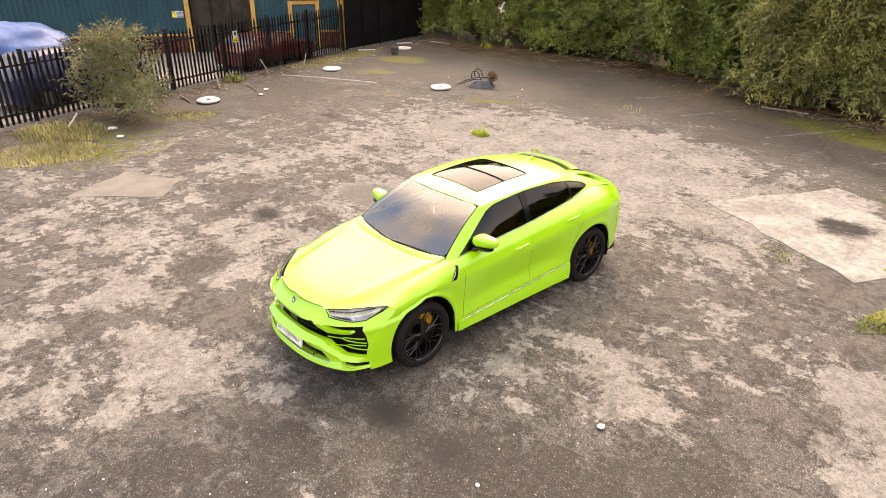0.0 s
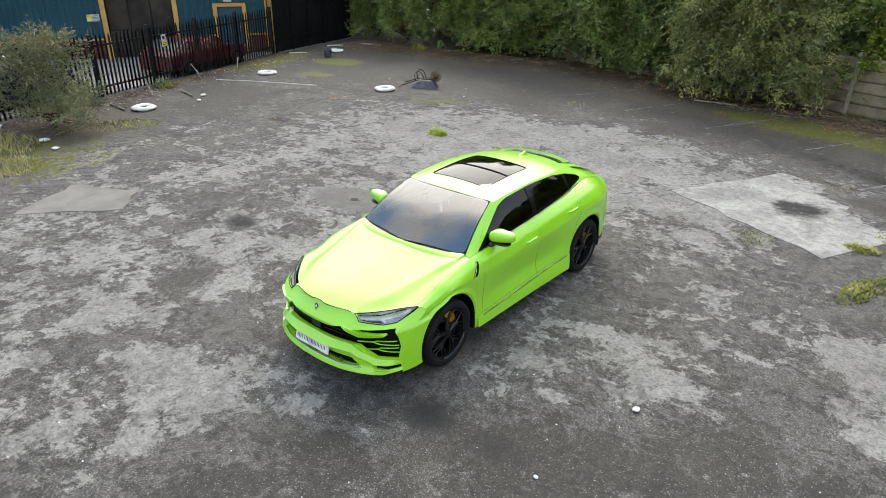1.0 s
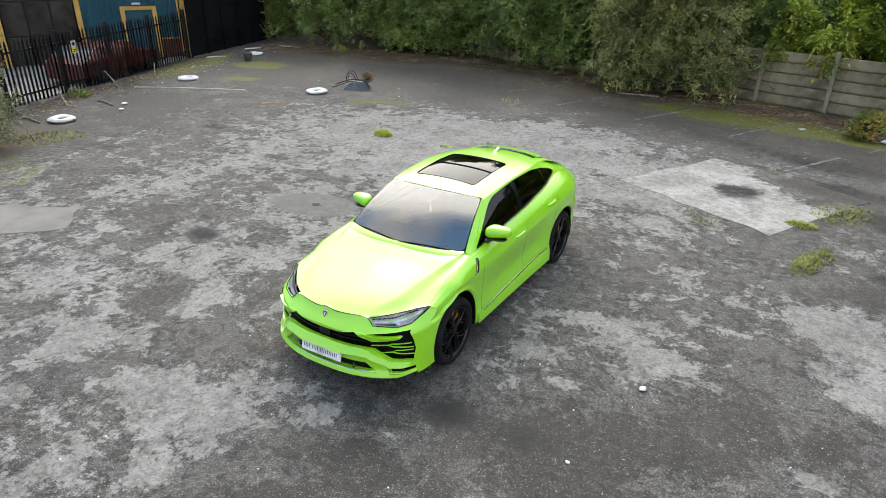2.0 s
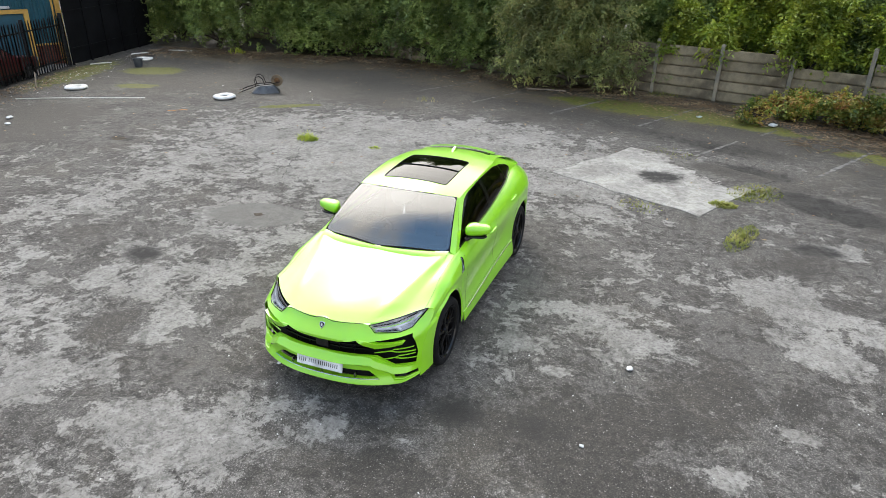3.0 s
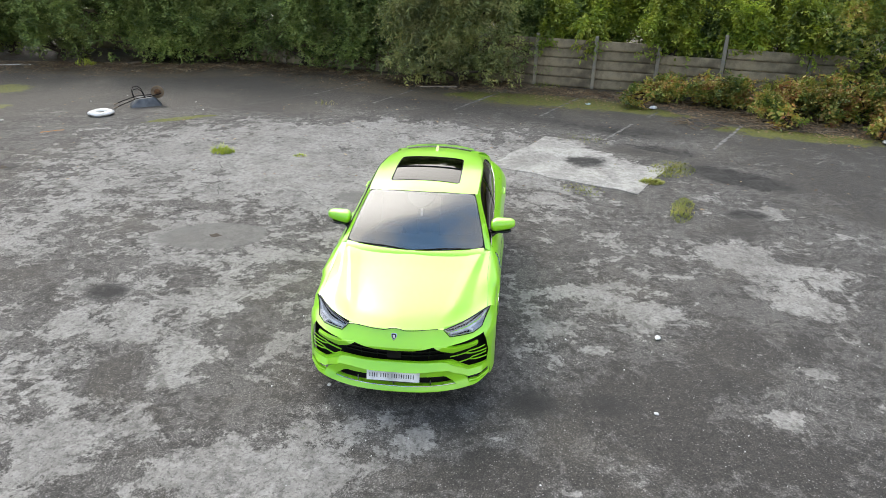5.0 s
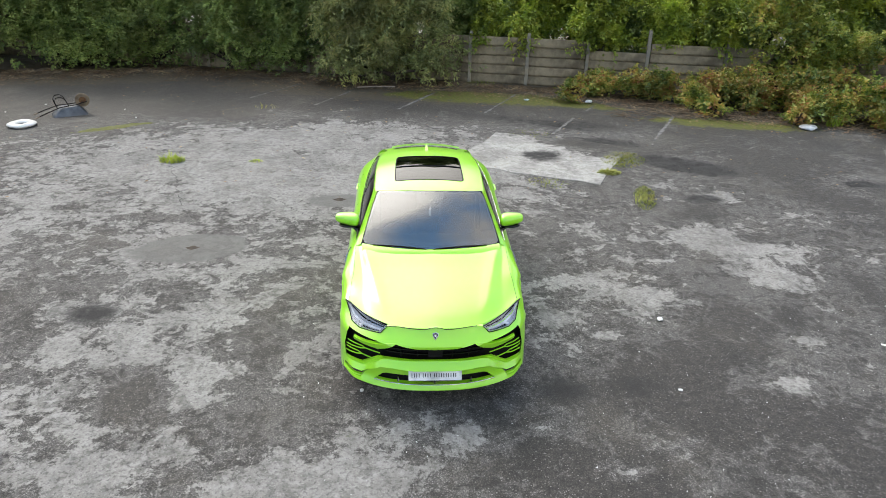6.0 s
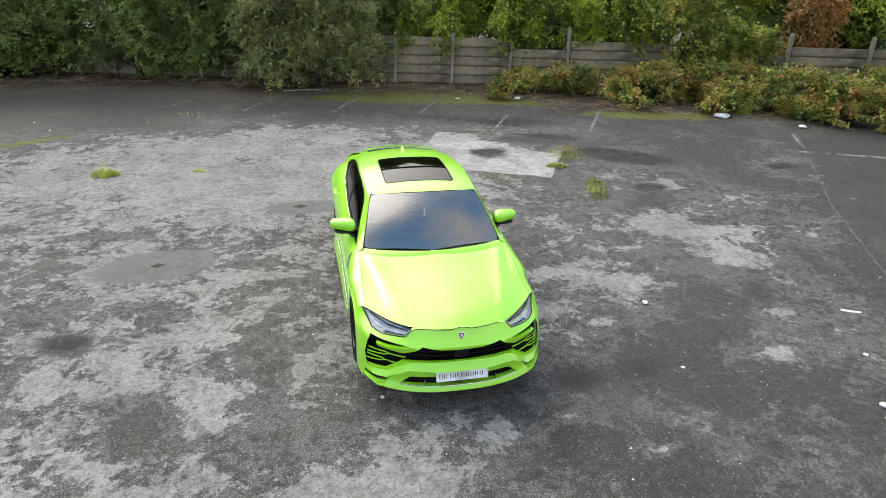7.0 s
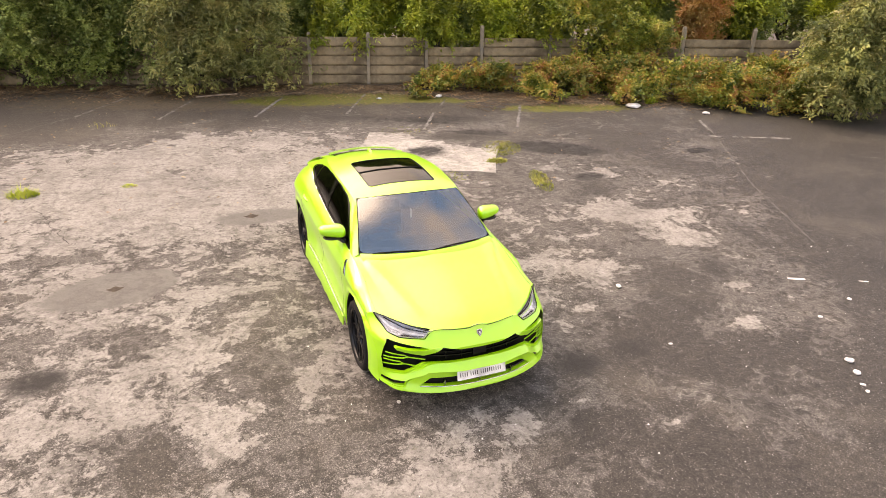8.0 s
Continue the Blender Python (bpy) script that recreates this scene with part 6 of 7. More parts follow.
cowl = grid_mesh(bmesh.new(), lambda a, w: Vector(screen(a, 0.012, 0.003)) + Vector((0, -0.07 * w - 0.06 * w * a * a, -0.008 * w - 0.030 * w * w)), np.linspace(-0.985, 0.985, 26), (0, 0.25, 0.5, 0.75, 1))
part("cowl_panel", cowl, M["wrap"], car)

front_edge = [(a, -0.37 - 0.10 * (1 - a * a)) for a in np.linspace(-1, 1, 15)]
rear_edge = [(a, 1.50 + 0.10 * (1 - a * a)) for a in np.linspace(1, -1, 15)]
sun_hole = rounded([(-0.635, -0.19), (0.635, -0.19), (0.62, 0.74), (-0.62, 0.74)], 0.07)
part("roof_panel", patch(front_edge + rear_edge, roof, 0.06, [sun_hole]), M["wrap"], car)
pano = part("sunroof", patch(sun_hole, lambda a, y: roof(a, y, -0.004), 0.07), M["privacy"], car, "dark glass panoramic sunroof")
part("sunroof_seal", tube(bmesh.new(), [roof(a, y, 0.0) for a, y in resample(sun_hole, 0.06)], 0.006, 5, True), M["black"], pano)
part("sunroof_bar", tube(bmesh.new(), [roof(a, 0.29, 0.0) for a in np.linspace(-0.62, 0.62, 9)], 0.008, 5), M["black"], pano)
for y in (-0.19 + 0.035, 0.74 - 0.035):
    part("sunroof_band", grid_mesh(bmesh.new(), lambda a, w: roof(a, y + w, -0.009), np.linspace(-0.63, 0.63, 10), (-0.035, 0.035)), M["gloss_black"], pano)


def hatch(a, b, off=0.0):
    top, low = Vector(roof(a, 1.50 + 0.10 * (1 - a * a))), Vector((a * 0.735, 2.14 + 0.06 * (1 - a * a), 1.232))
    p = top.lerp(low, b)
    p.z += 0.045 * math.sin(math.pi * b) + off
    return tuple(p)


rear_hole = rounded([(-0.82, 0.10), (0.82, 0.10), (0.80, 0.86), (-0.80, 0.86)], 0.08)
part("tailgate", patch([(-1, 0), (1, 0), (1, 1), (-1, 1)], hatch, 0.08, [rear_hole]), M["wrap"], car)
part("rear_window", patch(rear_hole, lambda a, b: hatch(a, b, -0.004), 0.08), M["privacy"], car)
# roof spoiler with its dark slot, and the aerial fin
part("spoiler_slot", grid_mesh(bmesh.new(), lambda a, w: roof(a, 1.44 + 0.10 * (1 - a * a) + w, 0.005), np.linspace(-0.82, 0.82, 16), (0, 0.05, 0.09)), M["gloss_black"], car)
sp = bmesh.new()
grid_mesh(sp, lambda a, w: Vector(roof(a, 1.53 + 0.10 * (1 - a * a), 0.0)) + Vector((0, w, 0.022 - 0.10 * w)), np.linspace(-0.9, 0.9, 18), (0, 0.07, 0.14))
bmesh.ops.solidify(sp, geom=sp.faces[:], thickness=0.02)
part("roof_spoiler", sp, M["wrap"], car)
fin = bmesh.new()
prof = [(-0.09, 0.0, 0.02), (-0.03, 0.03, 0.018), (0.04, 0.062, 0.009), (0.07, 0.055, 0.006), (0.06, 0.0, 0.02)]
sides = [[fin.verts.new((sx * w, 1.27 + y, roof(0, 1.27 + y)[2] - 0.003 + z)) for y, z, w in prof] for sx in (1, -1)]
fin.faces.new(sides[0])
fin.faces.new(sides[1][::-1])
for k in range(5):
    fin.faces.new((sides[0][k], sides[1][k], sides[1][(k + 1) % 5], sides[0][(k + 1) % 5]))
part("aerial_fin", fin, M["wrap"], car, smooth=False)

# door mirrors
for sd in (1, -1):
    bm = bmesh.new()
    bmesh.ops.create_uvsphere(bm, u_segments=28, v_segments=18, radius=1)
    for v in bm.verts:
        u = [math.copysign(abs(c) ** 0.62, c) for c in v.co]
        t = (u[0] + 1) / 2
        v.co = Vector((sd * (0.985 + 0.145 * u[0]), -0.60 + 0.055 * t + 0.098 * u[1] * (1 - 0.35 * t) - 0.02 * (1 - u[2] * u[2]), 1.245 + 0.080 * u[2] * (1 - 0.30 * t) + 0.014 * t))
        v.co.y = min(v.co.y, -0.54)
    shell = part("door_mirror", bm, M["wrap"], car)
    base = bmesh.new()
    bmesh.ops.create_uvsphere(base, u_segments=16, v_segments=8, radius=1, matrix=Matrix.LocRotScale((sd * 0.965, -0.595, 1.178), None, (0.128, 0.085, 0.026)))
    part("mirror_base", base, M["gloss_black"], shell)
    part("mirror_arm", tube(bmesh.new(), [(sd * 0.845, -0.66, 1.125), (sd * 0.89, -0.62, 1.15), (sd * 0.95, -0.59, 1.175)], [0.035, 0.026, 0.03], 8), M["gloss_black"], shell)
    gm = bmesh.new()
    bmesh.ops.create_circle(gm, cap_ends=True, segments=20, radius=1, matrix=Matrix.LocRotScale((sd * 0.975, -0.537, 1.245), Euler((radians(90), 0, 0)), (0.105, 0.06, 1)))
    part("mirror_glass", gm, M["chrome"], shell)
    # door handles, wing vent, sill strip
    for y, z in ((0.05, 0.985), (1.04, 1.075)):
        h = bmesh.new()
        tube(h, [side_pt(y - 0.11, z, -0.004, sd), side_pt(y - 0.08, z + 0.004, 0.018, sd), side_pt(y + 0.08, z + 0.012, 0.018, sd), side_pt(y + 0.11, z + 0.012, -0.004, sd)], [0.010, 0.014, 0.014, 0.010], 8)
        hd = part("door_handle", h, M["wrap"], car)
        part("handle_recess", patch(rounded([(y - 0.09, z - 0.035), (y + 0.09, z - 0.025), (y + 0.09, z + 0.035), (y - 0.09, z + 0.025)], 0.03), lambda a, b: side_pt(a, b, 0.0015, sd), 0.03), M["wrap"], hd)
    vent = part("wing_vent", patch([(-1.00, 1.07), (-0.965, 1.06), (-1.03, 0.93), (-1.12, 0.925)], lambda a, b: side_pt(a, b, 0.004, sd), 0.03), M["gloss_black"], car)
    part("vent_strip", tube(bmesh.new(), [side_pt(y, z, 0.006, sd) for y, z in ((-1.0, 1.06), (-1.05, 0.985), (-1.10, 0.93))], 0.005, 5), M["chrome"], vent)
    skirt = part("sill_skirt", patch([(-0.99, 0.245), (-0.985, 0.36), (0.2, 0.40), (0.9, 0.45), (1.03, 0.46), (1.0, 0.25)], lambda a, b: side_pt(a, b, 0.010 + 0.22 * max(0.0, 0.40 + 0.05 * a - b), sd), 0.05, (), 0.012), M["wrap"], car)
    part("sill_strip", tube(bmesh.new(), [side_pt(y, lerp(0.372, 0.452, (y + 0.9) / 1.85), 0.014, sd) for y in np.linspace(-0.9, 0.95, 16)], 0.008, 6), M["chrome"], skirt, "bright metal strip along the sill")

# rear end
def back(x, z, off=0.0):
    return (x, 2.50 - 0.42 * abs(x) ** 3 + 0.03 * math.sin(math.pi * min(1, max(0, (z - 0.3) / 0.8))) + off, z)


rear_half = [(0, 1.15), (0.50, 1.14), (0.70, 1.12), (0.82, 1.06), (0.88, 1.0), (0.885, 0.8), (0.875, 0.5), (0.86, 0.36), (0.5, 0.34), (0, 0.34)]
part("rear_bumper", patch(mirrored(rear_half), back, 0.06, (), -0.02), M["wrap"], car)
part("rear_panel", patch(mirrored([(0, 0.98), (0.84, 0.985), (0.86, 0.90), (0.4, 0.87), (0, 0.865)]), lambda x, z: back(x, z, 0.004), 0.06), M["gloss_black"], car)
part("diffuser", patch(mirrored([(0, 0.50), (0.6, 0.50), (0.84, 0.44), (0.84, 0.37), (0.6, 0.30), (0, 0.28)]), lambda x, z: back(x, z, 0.012), 0.06, (), -0.02), M["black"], car)
for sd in (1, -1):
    part("tail_lamp", patch([(sd * a, b) for a, b in ((0.42, 0.955), (0.86, 0.965), (0.87, 0.90), (0.70, 0.91), (0.60, 0.935))], lambda x, z: back(x, z, 0.012), 0.04), M["tail_red"], car)
    for x in (0.48, 0.60):
        part("exhaust_tip", lathe(bmesh.new(), [(2.45, 0.0), (2.46, 0.04), (2.53, 0.042), (2.53, 0.047), (2.40, 0.047)], 20, "z"), M["chrome"], car).matrix_basis = Matrix.Translation((sd * x, 0, 0.39)) @ Matrix.Rotation(radians(-90), 4, "X")

# underside and wheel housings
# plain black box, unseen, added to block light under the shell
part("underbody_light_block", boxed(-0.86, 0.86, -2.2, 2.3, 0.22, 0.36, 0.05), M["black"], car)
part("engine_tray", boxed(-0.62, 0.62, -2.25, -1.05, 0.36, 0.80, 0.03), M["black"], car)
part("boot_tub", boxed(-0.62, 0.62, 1.1, 2.3, 0.36, 0.90, 0.03), M["black"], car)
for yc in (FA, RA):
    for sd in (1, -1):
        bm = bmesh.new()
        arc = [(yc + (AR + 0.006) * math.cos(t), HZ + (AR + 0.006) * math.sin(t)) for t in np.linspace(-0.32, math.pi + 0.32, 24)]
        rows = [[bm.verts.new((sd * x, y, z)) for y, z in arc] for x in (0.60, 0.95)]
        for k in range(len(arc) - 1):
            bm.faces.new((rows[0][k], rows[0][k + 1], rows[1][k + 1], rows[1][k]))
        cen = bm.verts.new((sd * 0.60, yc, HZ))
        for k in range(len(arc) - 1):
            bm.faces.new((cen, rows[0][k + 1], rows[0][k]))
        part("wheel_housing", bm, M["black"], car)

# wheels
TR, TW = 0.39, 0.285


def wheel(name, m):
    w = new(name)
    w.empty_display_size = 0.1
    w.parent = car
    w.matrix_basis = m
    h = TW / 2
    tyre = [(-h + 0.03, 0.285), (-h + 0.004, 0.31), (-h, 0.345), (-h + 0.018, 0.375), (-h + 0.05, 0.387), (-0.04, TR), (-0.036, TR - 0.008), (-0.028, TR - 0.008), (-0.024, TR), (0.024, TR), (0.028, TR - 0.008), (0.036, TR - 0.008), (0.04, TR), (h - 0.05, 0.387), (h - 0.018, 0.375), (h, 0.345), (h - 0.004, 0.31), (h - 0.03, 0.285)]
    part("tyre", lathe(bmesh.new(), tyre, 56), M["rubber"], w)
    rim = part("rim", lathe(bmesh.new(), [(h - 0.025, 0.286), (h - 0.012, 0.298), (h - 0.02, 0.302), (h - 0.03, 0.298), (h - 0.035, 0.275), (0.02, 0.262), (-h + 0.03, 0.27), (-h + 0.02, 0.29)], 56), M["rim"], w)
    sp = bmesh.new()
    for k in range(5):
        a = 2 * math.pi * k / 5
        for da, r1 in ((0.0, 0.19),):
            tube(sp, [(h - 0.055, r * math.cos(a), r * math.sin(a)) for r in (0.03, 0.10, 0.19)], [0.030, 0.018, 0.014], 6)
        for da in (-0.26, 0.26):
            tube(sp, [(h - 0.055 + 0.012 * t, lerp(0.13, 0.28, t) * math.cos(a + da * t), lerp(0.13, 0.28, t) * math.sin(a + da * t)) for t in (0, 0.5, 1)], [0.014, 0.010, 0.010], 6)
        for da in (-0.52, 0.52):
            tube(sp, [(h - 0.06 + 0.012 * t, lerp(0.06, 0.28, t) * math.cos(a + da * t), lerp(0.06, 0.28, t) * math.sin(a + da * t)) for t in (0, 0.5, 1)], [0.012, 0.008, 0.008], 6)
    part("spokes", sp, M["rim"], rim)
    part("hub_cap", lathe(bmesh.new(), [(h - 0.05, 0.055), (h - 0.03, 0.05), (h - 0.022, 0.035), (h - 0.02, 0.001)], 20), M["gloss_black"], rim)
    part("brake_disc", lathe(bmesh.new(), [(0.005, 0.09), (0.005, 0.205), (-0.03, 0.205), (-0.03, 0.09)], 40), M["disc"], w)
    cal = bmesh.new()
    arc = [(t, 0.165, 0.235) for t in np.linspace(-0.55, 0.55, 9)]
    rows = [[cal.verts.new((x, r * math.cos(t + 0.5), r * math.sin(t + 0.5))) for x, r in ((-0.05, 0.15), (0.03, 0.15), (0.036, 0.2), (0.025, 0.24), (-0.05, 0.24))] for t, _, _ in arc]
    for r, s in zip(rows, rows[1:]):
        for k in range(5):
            cal.faces.new((r[k], r[(k + 1) % 5], s[(k + 1) % 5], s[k]))
    cal.faces.new(rows[0])
    cal.faces.new(rows[-1][::-1])
    part("brake_caliper", cal, M["caliper"], w, "yellow brake caliper")


for yc in (FA, RA):
    for sd in (1, -1):
        wheel("wheel", pose(sd * 0.835, yc, TR, 20 if yc < 0 else -35, 0, 0 if sd > 0 else 180))

# inside
part("cabin_floor", boxed(-0.82, 0.82, -1.0, 1.9, 0.36, 0.42), M["dash"], car, smooth=False)
for sd in (1, -1):
    part("door_lining", boxed(sd * 0.80, sd * 0.84, -0.95, 1.5, 0.40, 1.10, 0.01), M["dash"], car)
dash = bmesh.new()
grid_mesh(dash, lambda a, w: (a * 0.79, -1.16 + 0.13 * a * a + 0.62 * w, 1.085 + 0.02 * math.sin(math.pi * w) - 0.35 * max(0, w - 0.8)), np.linspace(-1, 1, 18), np.linspace(0, 1, 10))
bmesh.ops.solidify(dash, geom=dash.faces[:], thickness=0.05)
part("dashboard", dash, M["dash"], car)
part("firewall", boxed(-0.78, 0.78, -1.02, -0.98, 0.40, 1.06), M["dash"], car, smooth=False)
part("instrument_hood", boxed(-0.56, -0.22, -0.72, -0.52, 1.07, 1.13, 0.03), M["dash"], car)
wheel_rim = [(-0.39 + 0.18 * math.cos(t), -0.40 - 0.07 * math.sin(t), 1.0 + 0.165 * math.sin(t)) for t in np.linspace(0, 2 * math.pi, 29)[:-1]]
st = part("steering_wheel", tube(bmesh.new(), wheel_rim, 0.016, 8, True), M["dash"], car)
part("steering_boss", boxed(-0.47, -0.31, -0.44, -0.39, 0.94, 1.03, 0.02), M["dash"], st)


def seat(x, y, w, nm):
    s = part(nm, boxed(x - w / 2, x + w / 2, y - 0.32, y + 0.22, 0.55, 0.70, 0.05), M["leather"], car, "red-brown leather seat")
    bm = boxed(-w / 2, w / 2, -0.07, 0.07, 0, 0.62, 0.055)
    bmesh.ops.transform(bm, matrix=pose(x, y + 0.22, 0.64, -16), verts=bm.verts)
    part("seat_back", bm, M["leather"], s)
    for dx in ((0,) if w < 0.7 else (-0.38, 0.38)):
        bm = boxed(-0.13, 0.13, -0.05, 0.05, 0, 0.2, 0.045)
        bmesh.ops.transform(bm, matrix=pose(x + dx, y + 0.42, 1.24, -14), verts=bm.verts)
        part("headrest", bm, M["leather"], s)


seat(-0.39, 0.0, 0.50, "front_seat")
seat(0.39, 0.0, 0.50, "front_seat")
seat(0.0, 0.95, 1.20, "rear_seat")
pod = part("mirror_pod", patch(rounded([(-0.27, 0.98), (0.27, 0.98), (0.22, 0.84), (0.05, 0.72), (-0.05, 0.72), (-0.22, 0.84)], 0.04), lambda a, b: screen(a, b, -0.02), 0.05, (), 0.02), M["gloss_black"], car, "black sensor housing behind the windscreen")
rv = boxed(-0.12, 0.12, -0.02, 0.02, -0.035, 0.035, 0.015)
bmesh.ops.transform(rv, matrix=pose(0, -0.50, 1.42, -12), verts=rv.verts)
part("rear_view_mirror", rv, M["black"], pod)
part("hanging_tag", boxed(-0.012, 0.012, -0.505, -0.5, 1.26, 1.38), M["plate"], pod, smooth=False)

# ---- slabs, lines and joints in the yard ----
def flat_slab(name, poly, h, material, label, step=0.12):
    bm = patch(poly, lambda x, y: (x, y, h), step)
    bmesh.ops.solidify(bm, geom=bm.faces[:], thickness=h + 0.01)
    ob = part(name, bm, material, None, label, smooth=False)
    return tagged(ob, label, "slab", kind="structure")


def rough_edge(poly, step, amount, seed):
    rng = random.Random(seed)
    return [(x + rng.uniform(-amount, amount), y + rng.uniform(-amount, amount)) for x, y in resample(poly, step)]


def spots(ob, name, blobs):
    co = np.array([ob.matrix_basis @ v.co for v in ob.data.vertices])
    val = np.zeros(len(co))
    for x, y, rx, ry, a, k in blobs:
        c, s = math.cos(radians(a)), math.sin(radians(a))
        u, v = (co[:, 0] - x) * c + (co[:, 1] - y) * s, -(co[:, 0] - x) * s + (co[:, 1] - y) * c
        val += k * np.exp(-((u / rx) ** 2 + (v / ry) ** 2) ** 1.5)
    ob.data.attributes.new(name, "FLOAT", "POINT").data.foreach_set("value", val.astype(np.float32))


slab_mat = ground_material("old_concrete", (0.30, 0.29, 0.268), (0.43, 0.417, 0.39), 0.3)
slab = flat_slab("concrete_slab", rough_edge([(-4.81, 11.23), (-3.5, 13.72), (-2.6, 13.5), (-0.55, 12.5), (-1.15, 11.3), (-1.98, 9.83)], 0.35, 0.05, 3), 0.012, slab_mat, "pale worn concrete slab with dark oil stains")
spots(slab, "pale", [(-2.8, 11.6, 4, 4, 0, 0.60), (-3.7, 11.4, 1.5, 1.3, 0, 0.12), (-2.3, 10.5, 1.1, 0.7, 60, 0.12), (-1.3, 12.4, 1.0, 0.8, -25, -0.22), (-2.0, 13.0, 1.0, 0.5, -25, -0.18), (-1.9, 11.7, 0.6, 0.3, 0, -0.06)])
spots(slab, "oil", [(-2.78, 11.75, 0.50, 0.46, 0, 1.15), (-1.6, 12.75, 1.0, 0.4, -27, 0.62), (-1.0, 12.0, 0.5, 0.4, -30, 0.34), (-2.4, 12.0, 0.5, 0.3, 0, 0.3)])
flat_slab("repair_patch", rough_edge([(-12.9, 2.75), (-11.75, 4.1), (-12.4, 4.75), (-13.6, 4.1)], 0.3, 0.05, 5), 0.008, M["repair"], "pale smooth concrete repair patch in the tarmac")


def painted(p, q, w, seed, name="bay_line", label="worn white parking bay line", material="white_paint", gaps=0.05):
    """A worn strip of road paint with ragged edges."""
    rng = random.Random(seed)
    p, q = Vector(p), Vector(q)
    d = (q - p).normalized()
    nrm = Vector((-d.y, d.x))
    n = max(4, int((q - p).length / 0.12))
    bm = bmesh.new()
    rows = []
    for i in range(n + 1):
        c = p.lerp(q, i / n) + nrm * rng.uniform(-0.008, 0.008)
        a = w / 2 * rng.uniform(0.4, 1.1)
        rows.append([bm.verts.new((*(c + nrm * a), 0.004)), bm.verts.new((*(c - nrm * a), 0.004))])
    for i, (r, s) in enumerate(zip(rows, rows[1:])):
        if rng.random() > gaps:
            bm.faces.new((r[0], r[1], s[1], s[0]))
    bmesh.ops.delete(bm, geom=[v for v in bm.verts if not v.link_faces], context="VERTS")
    return tagged(part(name, bm, M[material], None, smooth=False), label, "road marking", kind="structure")


for k, (p, q) in enumerate((((-4.7, 18.7), (-5.9, 16.28)), ((-2.2, 18.4), (-3.5, 15.87)), ((-1.1, 15.35), (-2.06, 13.66)), ((1.8, 15.56), (0.3, 13.02)), ((-7.35, 18.8), (-8.3, 16.7)), ((-9.1, 19.8), (-10.3, 17.6)), ((5.75, 12.3), (5.17, 11.3)), ((-0.1, 16.9), (-0.5, 16.2)))):
    painted(p, q, 0.10, k)
painted((-0.28, 4.13), (0.15, 3.90), 0.06, 21, "paint_streak", "white broken paint streak on the tarmac", "ring", 0.2)
painted((0.62, 3.70), (1.10, 3.46), 0.05, 23, "paint_streak", "white broken paint streak on the tarmac", "ring", 0.3)
painted((4.7, 10.85), (6.6, 9.95), 0.16, 22, "paint_streak", "pale worn paint band on the tarmac")


def seam(pts, w, name, label, material, z=0.003):
    bm = bmesh.new()
    pts = [Vector(p) for p in pts]
    rows, rng = [], random.Random(len(pts))
    for i, p in enumerate(pts):
        d = (pts[min(i + 1, len(pts) - 1)] - pts[max(0, i - 1)]).normalized()
        n_ = Vector((-d.y, d.x)) * w / 2 * rng.uniform(0.5, 1.2)
        rows.append((bm.verts.new((*(p + n_), z)), bm.verts.new((*(p - n_), z))))
    for r, s in zip(rows, rows[1:]):
        bm.faces.new((r[0], r[1], s[1], s[0]))
    return tagged(part(name, bm, material, None, smooth=False), label, "joint", kind="structure")


def wavy(a, b, n, amp, seed):
    rng = random.Random(seed)
    return [(lerp(a[0], b[0], i / n) + rng.uniform(-amp, amp), lerp(a[1], b[1], i / n) + rng.uniform(-amp, amp)) for i in range(n + 1)]


seam(wavy((5.95, 12.4), (2.61, 7.34), 30, 0.015, 1) + wavy((2.55, 7.2), (1.35, 4.9), 14, 0.02, 2), 0.04, "tarmac_joint", "pale joint between two layings of tarmac", M["joint"])
seam(wavy((-16.8, 11.3), (-15.1, 12.75), 12, 0.04, 3) + wavy((-15.0, 12.85), (-12.9, 14.6), 20, 0.04, 4) + wavy((-12.8, 14.7), (-10.4, 17.5), 18, 0.05, 5), 0.06, "tarmac_joint", "pale joint between two layings of tarmac", M["joint"])
for k, (a, b) in enumerate((((-10.6, 11.1), (-9.65, 8.65)), ((-8.3, 9.2), (-6.9, 7.6)), ((-12.2, 9.6), (-10.8, 10.8)), ((-9.6, 8.3), (-10.4, 7.7)))):
    seam(wavy(a, b, 26, 0.05, 40 + k), 0.010, "crack", "dark crack in the tarmac", M["black"])
for x, y, r, k in ((-9.05, 7.0, 0.10, 0), (-7.0, 9.05, 0.12, 1), (-14.66, 9.7, 0.2, 2)):
    bm = bmesh.new()
    ring_pts = [(x + (r + 0.02 * math.sin(5 * a)) * math.cos(a), y + (r * 0.6 + 0.02 * math.cos(4 * a)) * math.sin(a)) for a in np.linspace(0, 2 * math.pi, 25)[:-1]]
    tagged(part("pothole", patch(ring_pts, lambda a, b: (a, b, 0.0035), 0.08), M["bark"], None, smooth=False), "shallow dark pothole in the tarmac", "pothole", kind="structure")
seam(wavy((-15.5, 12.3), (-15.1, 12.55), 8, 0.06, 77), 0.09, "stain", "orange stain on the tarmac", M["orange"])

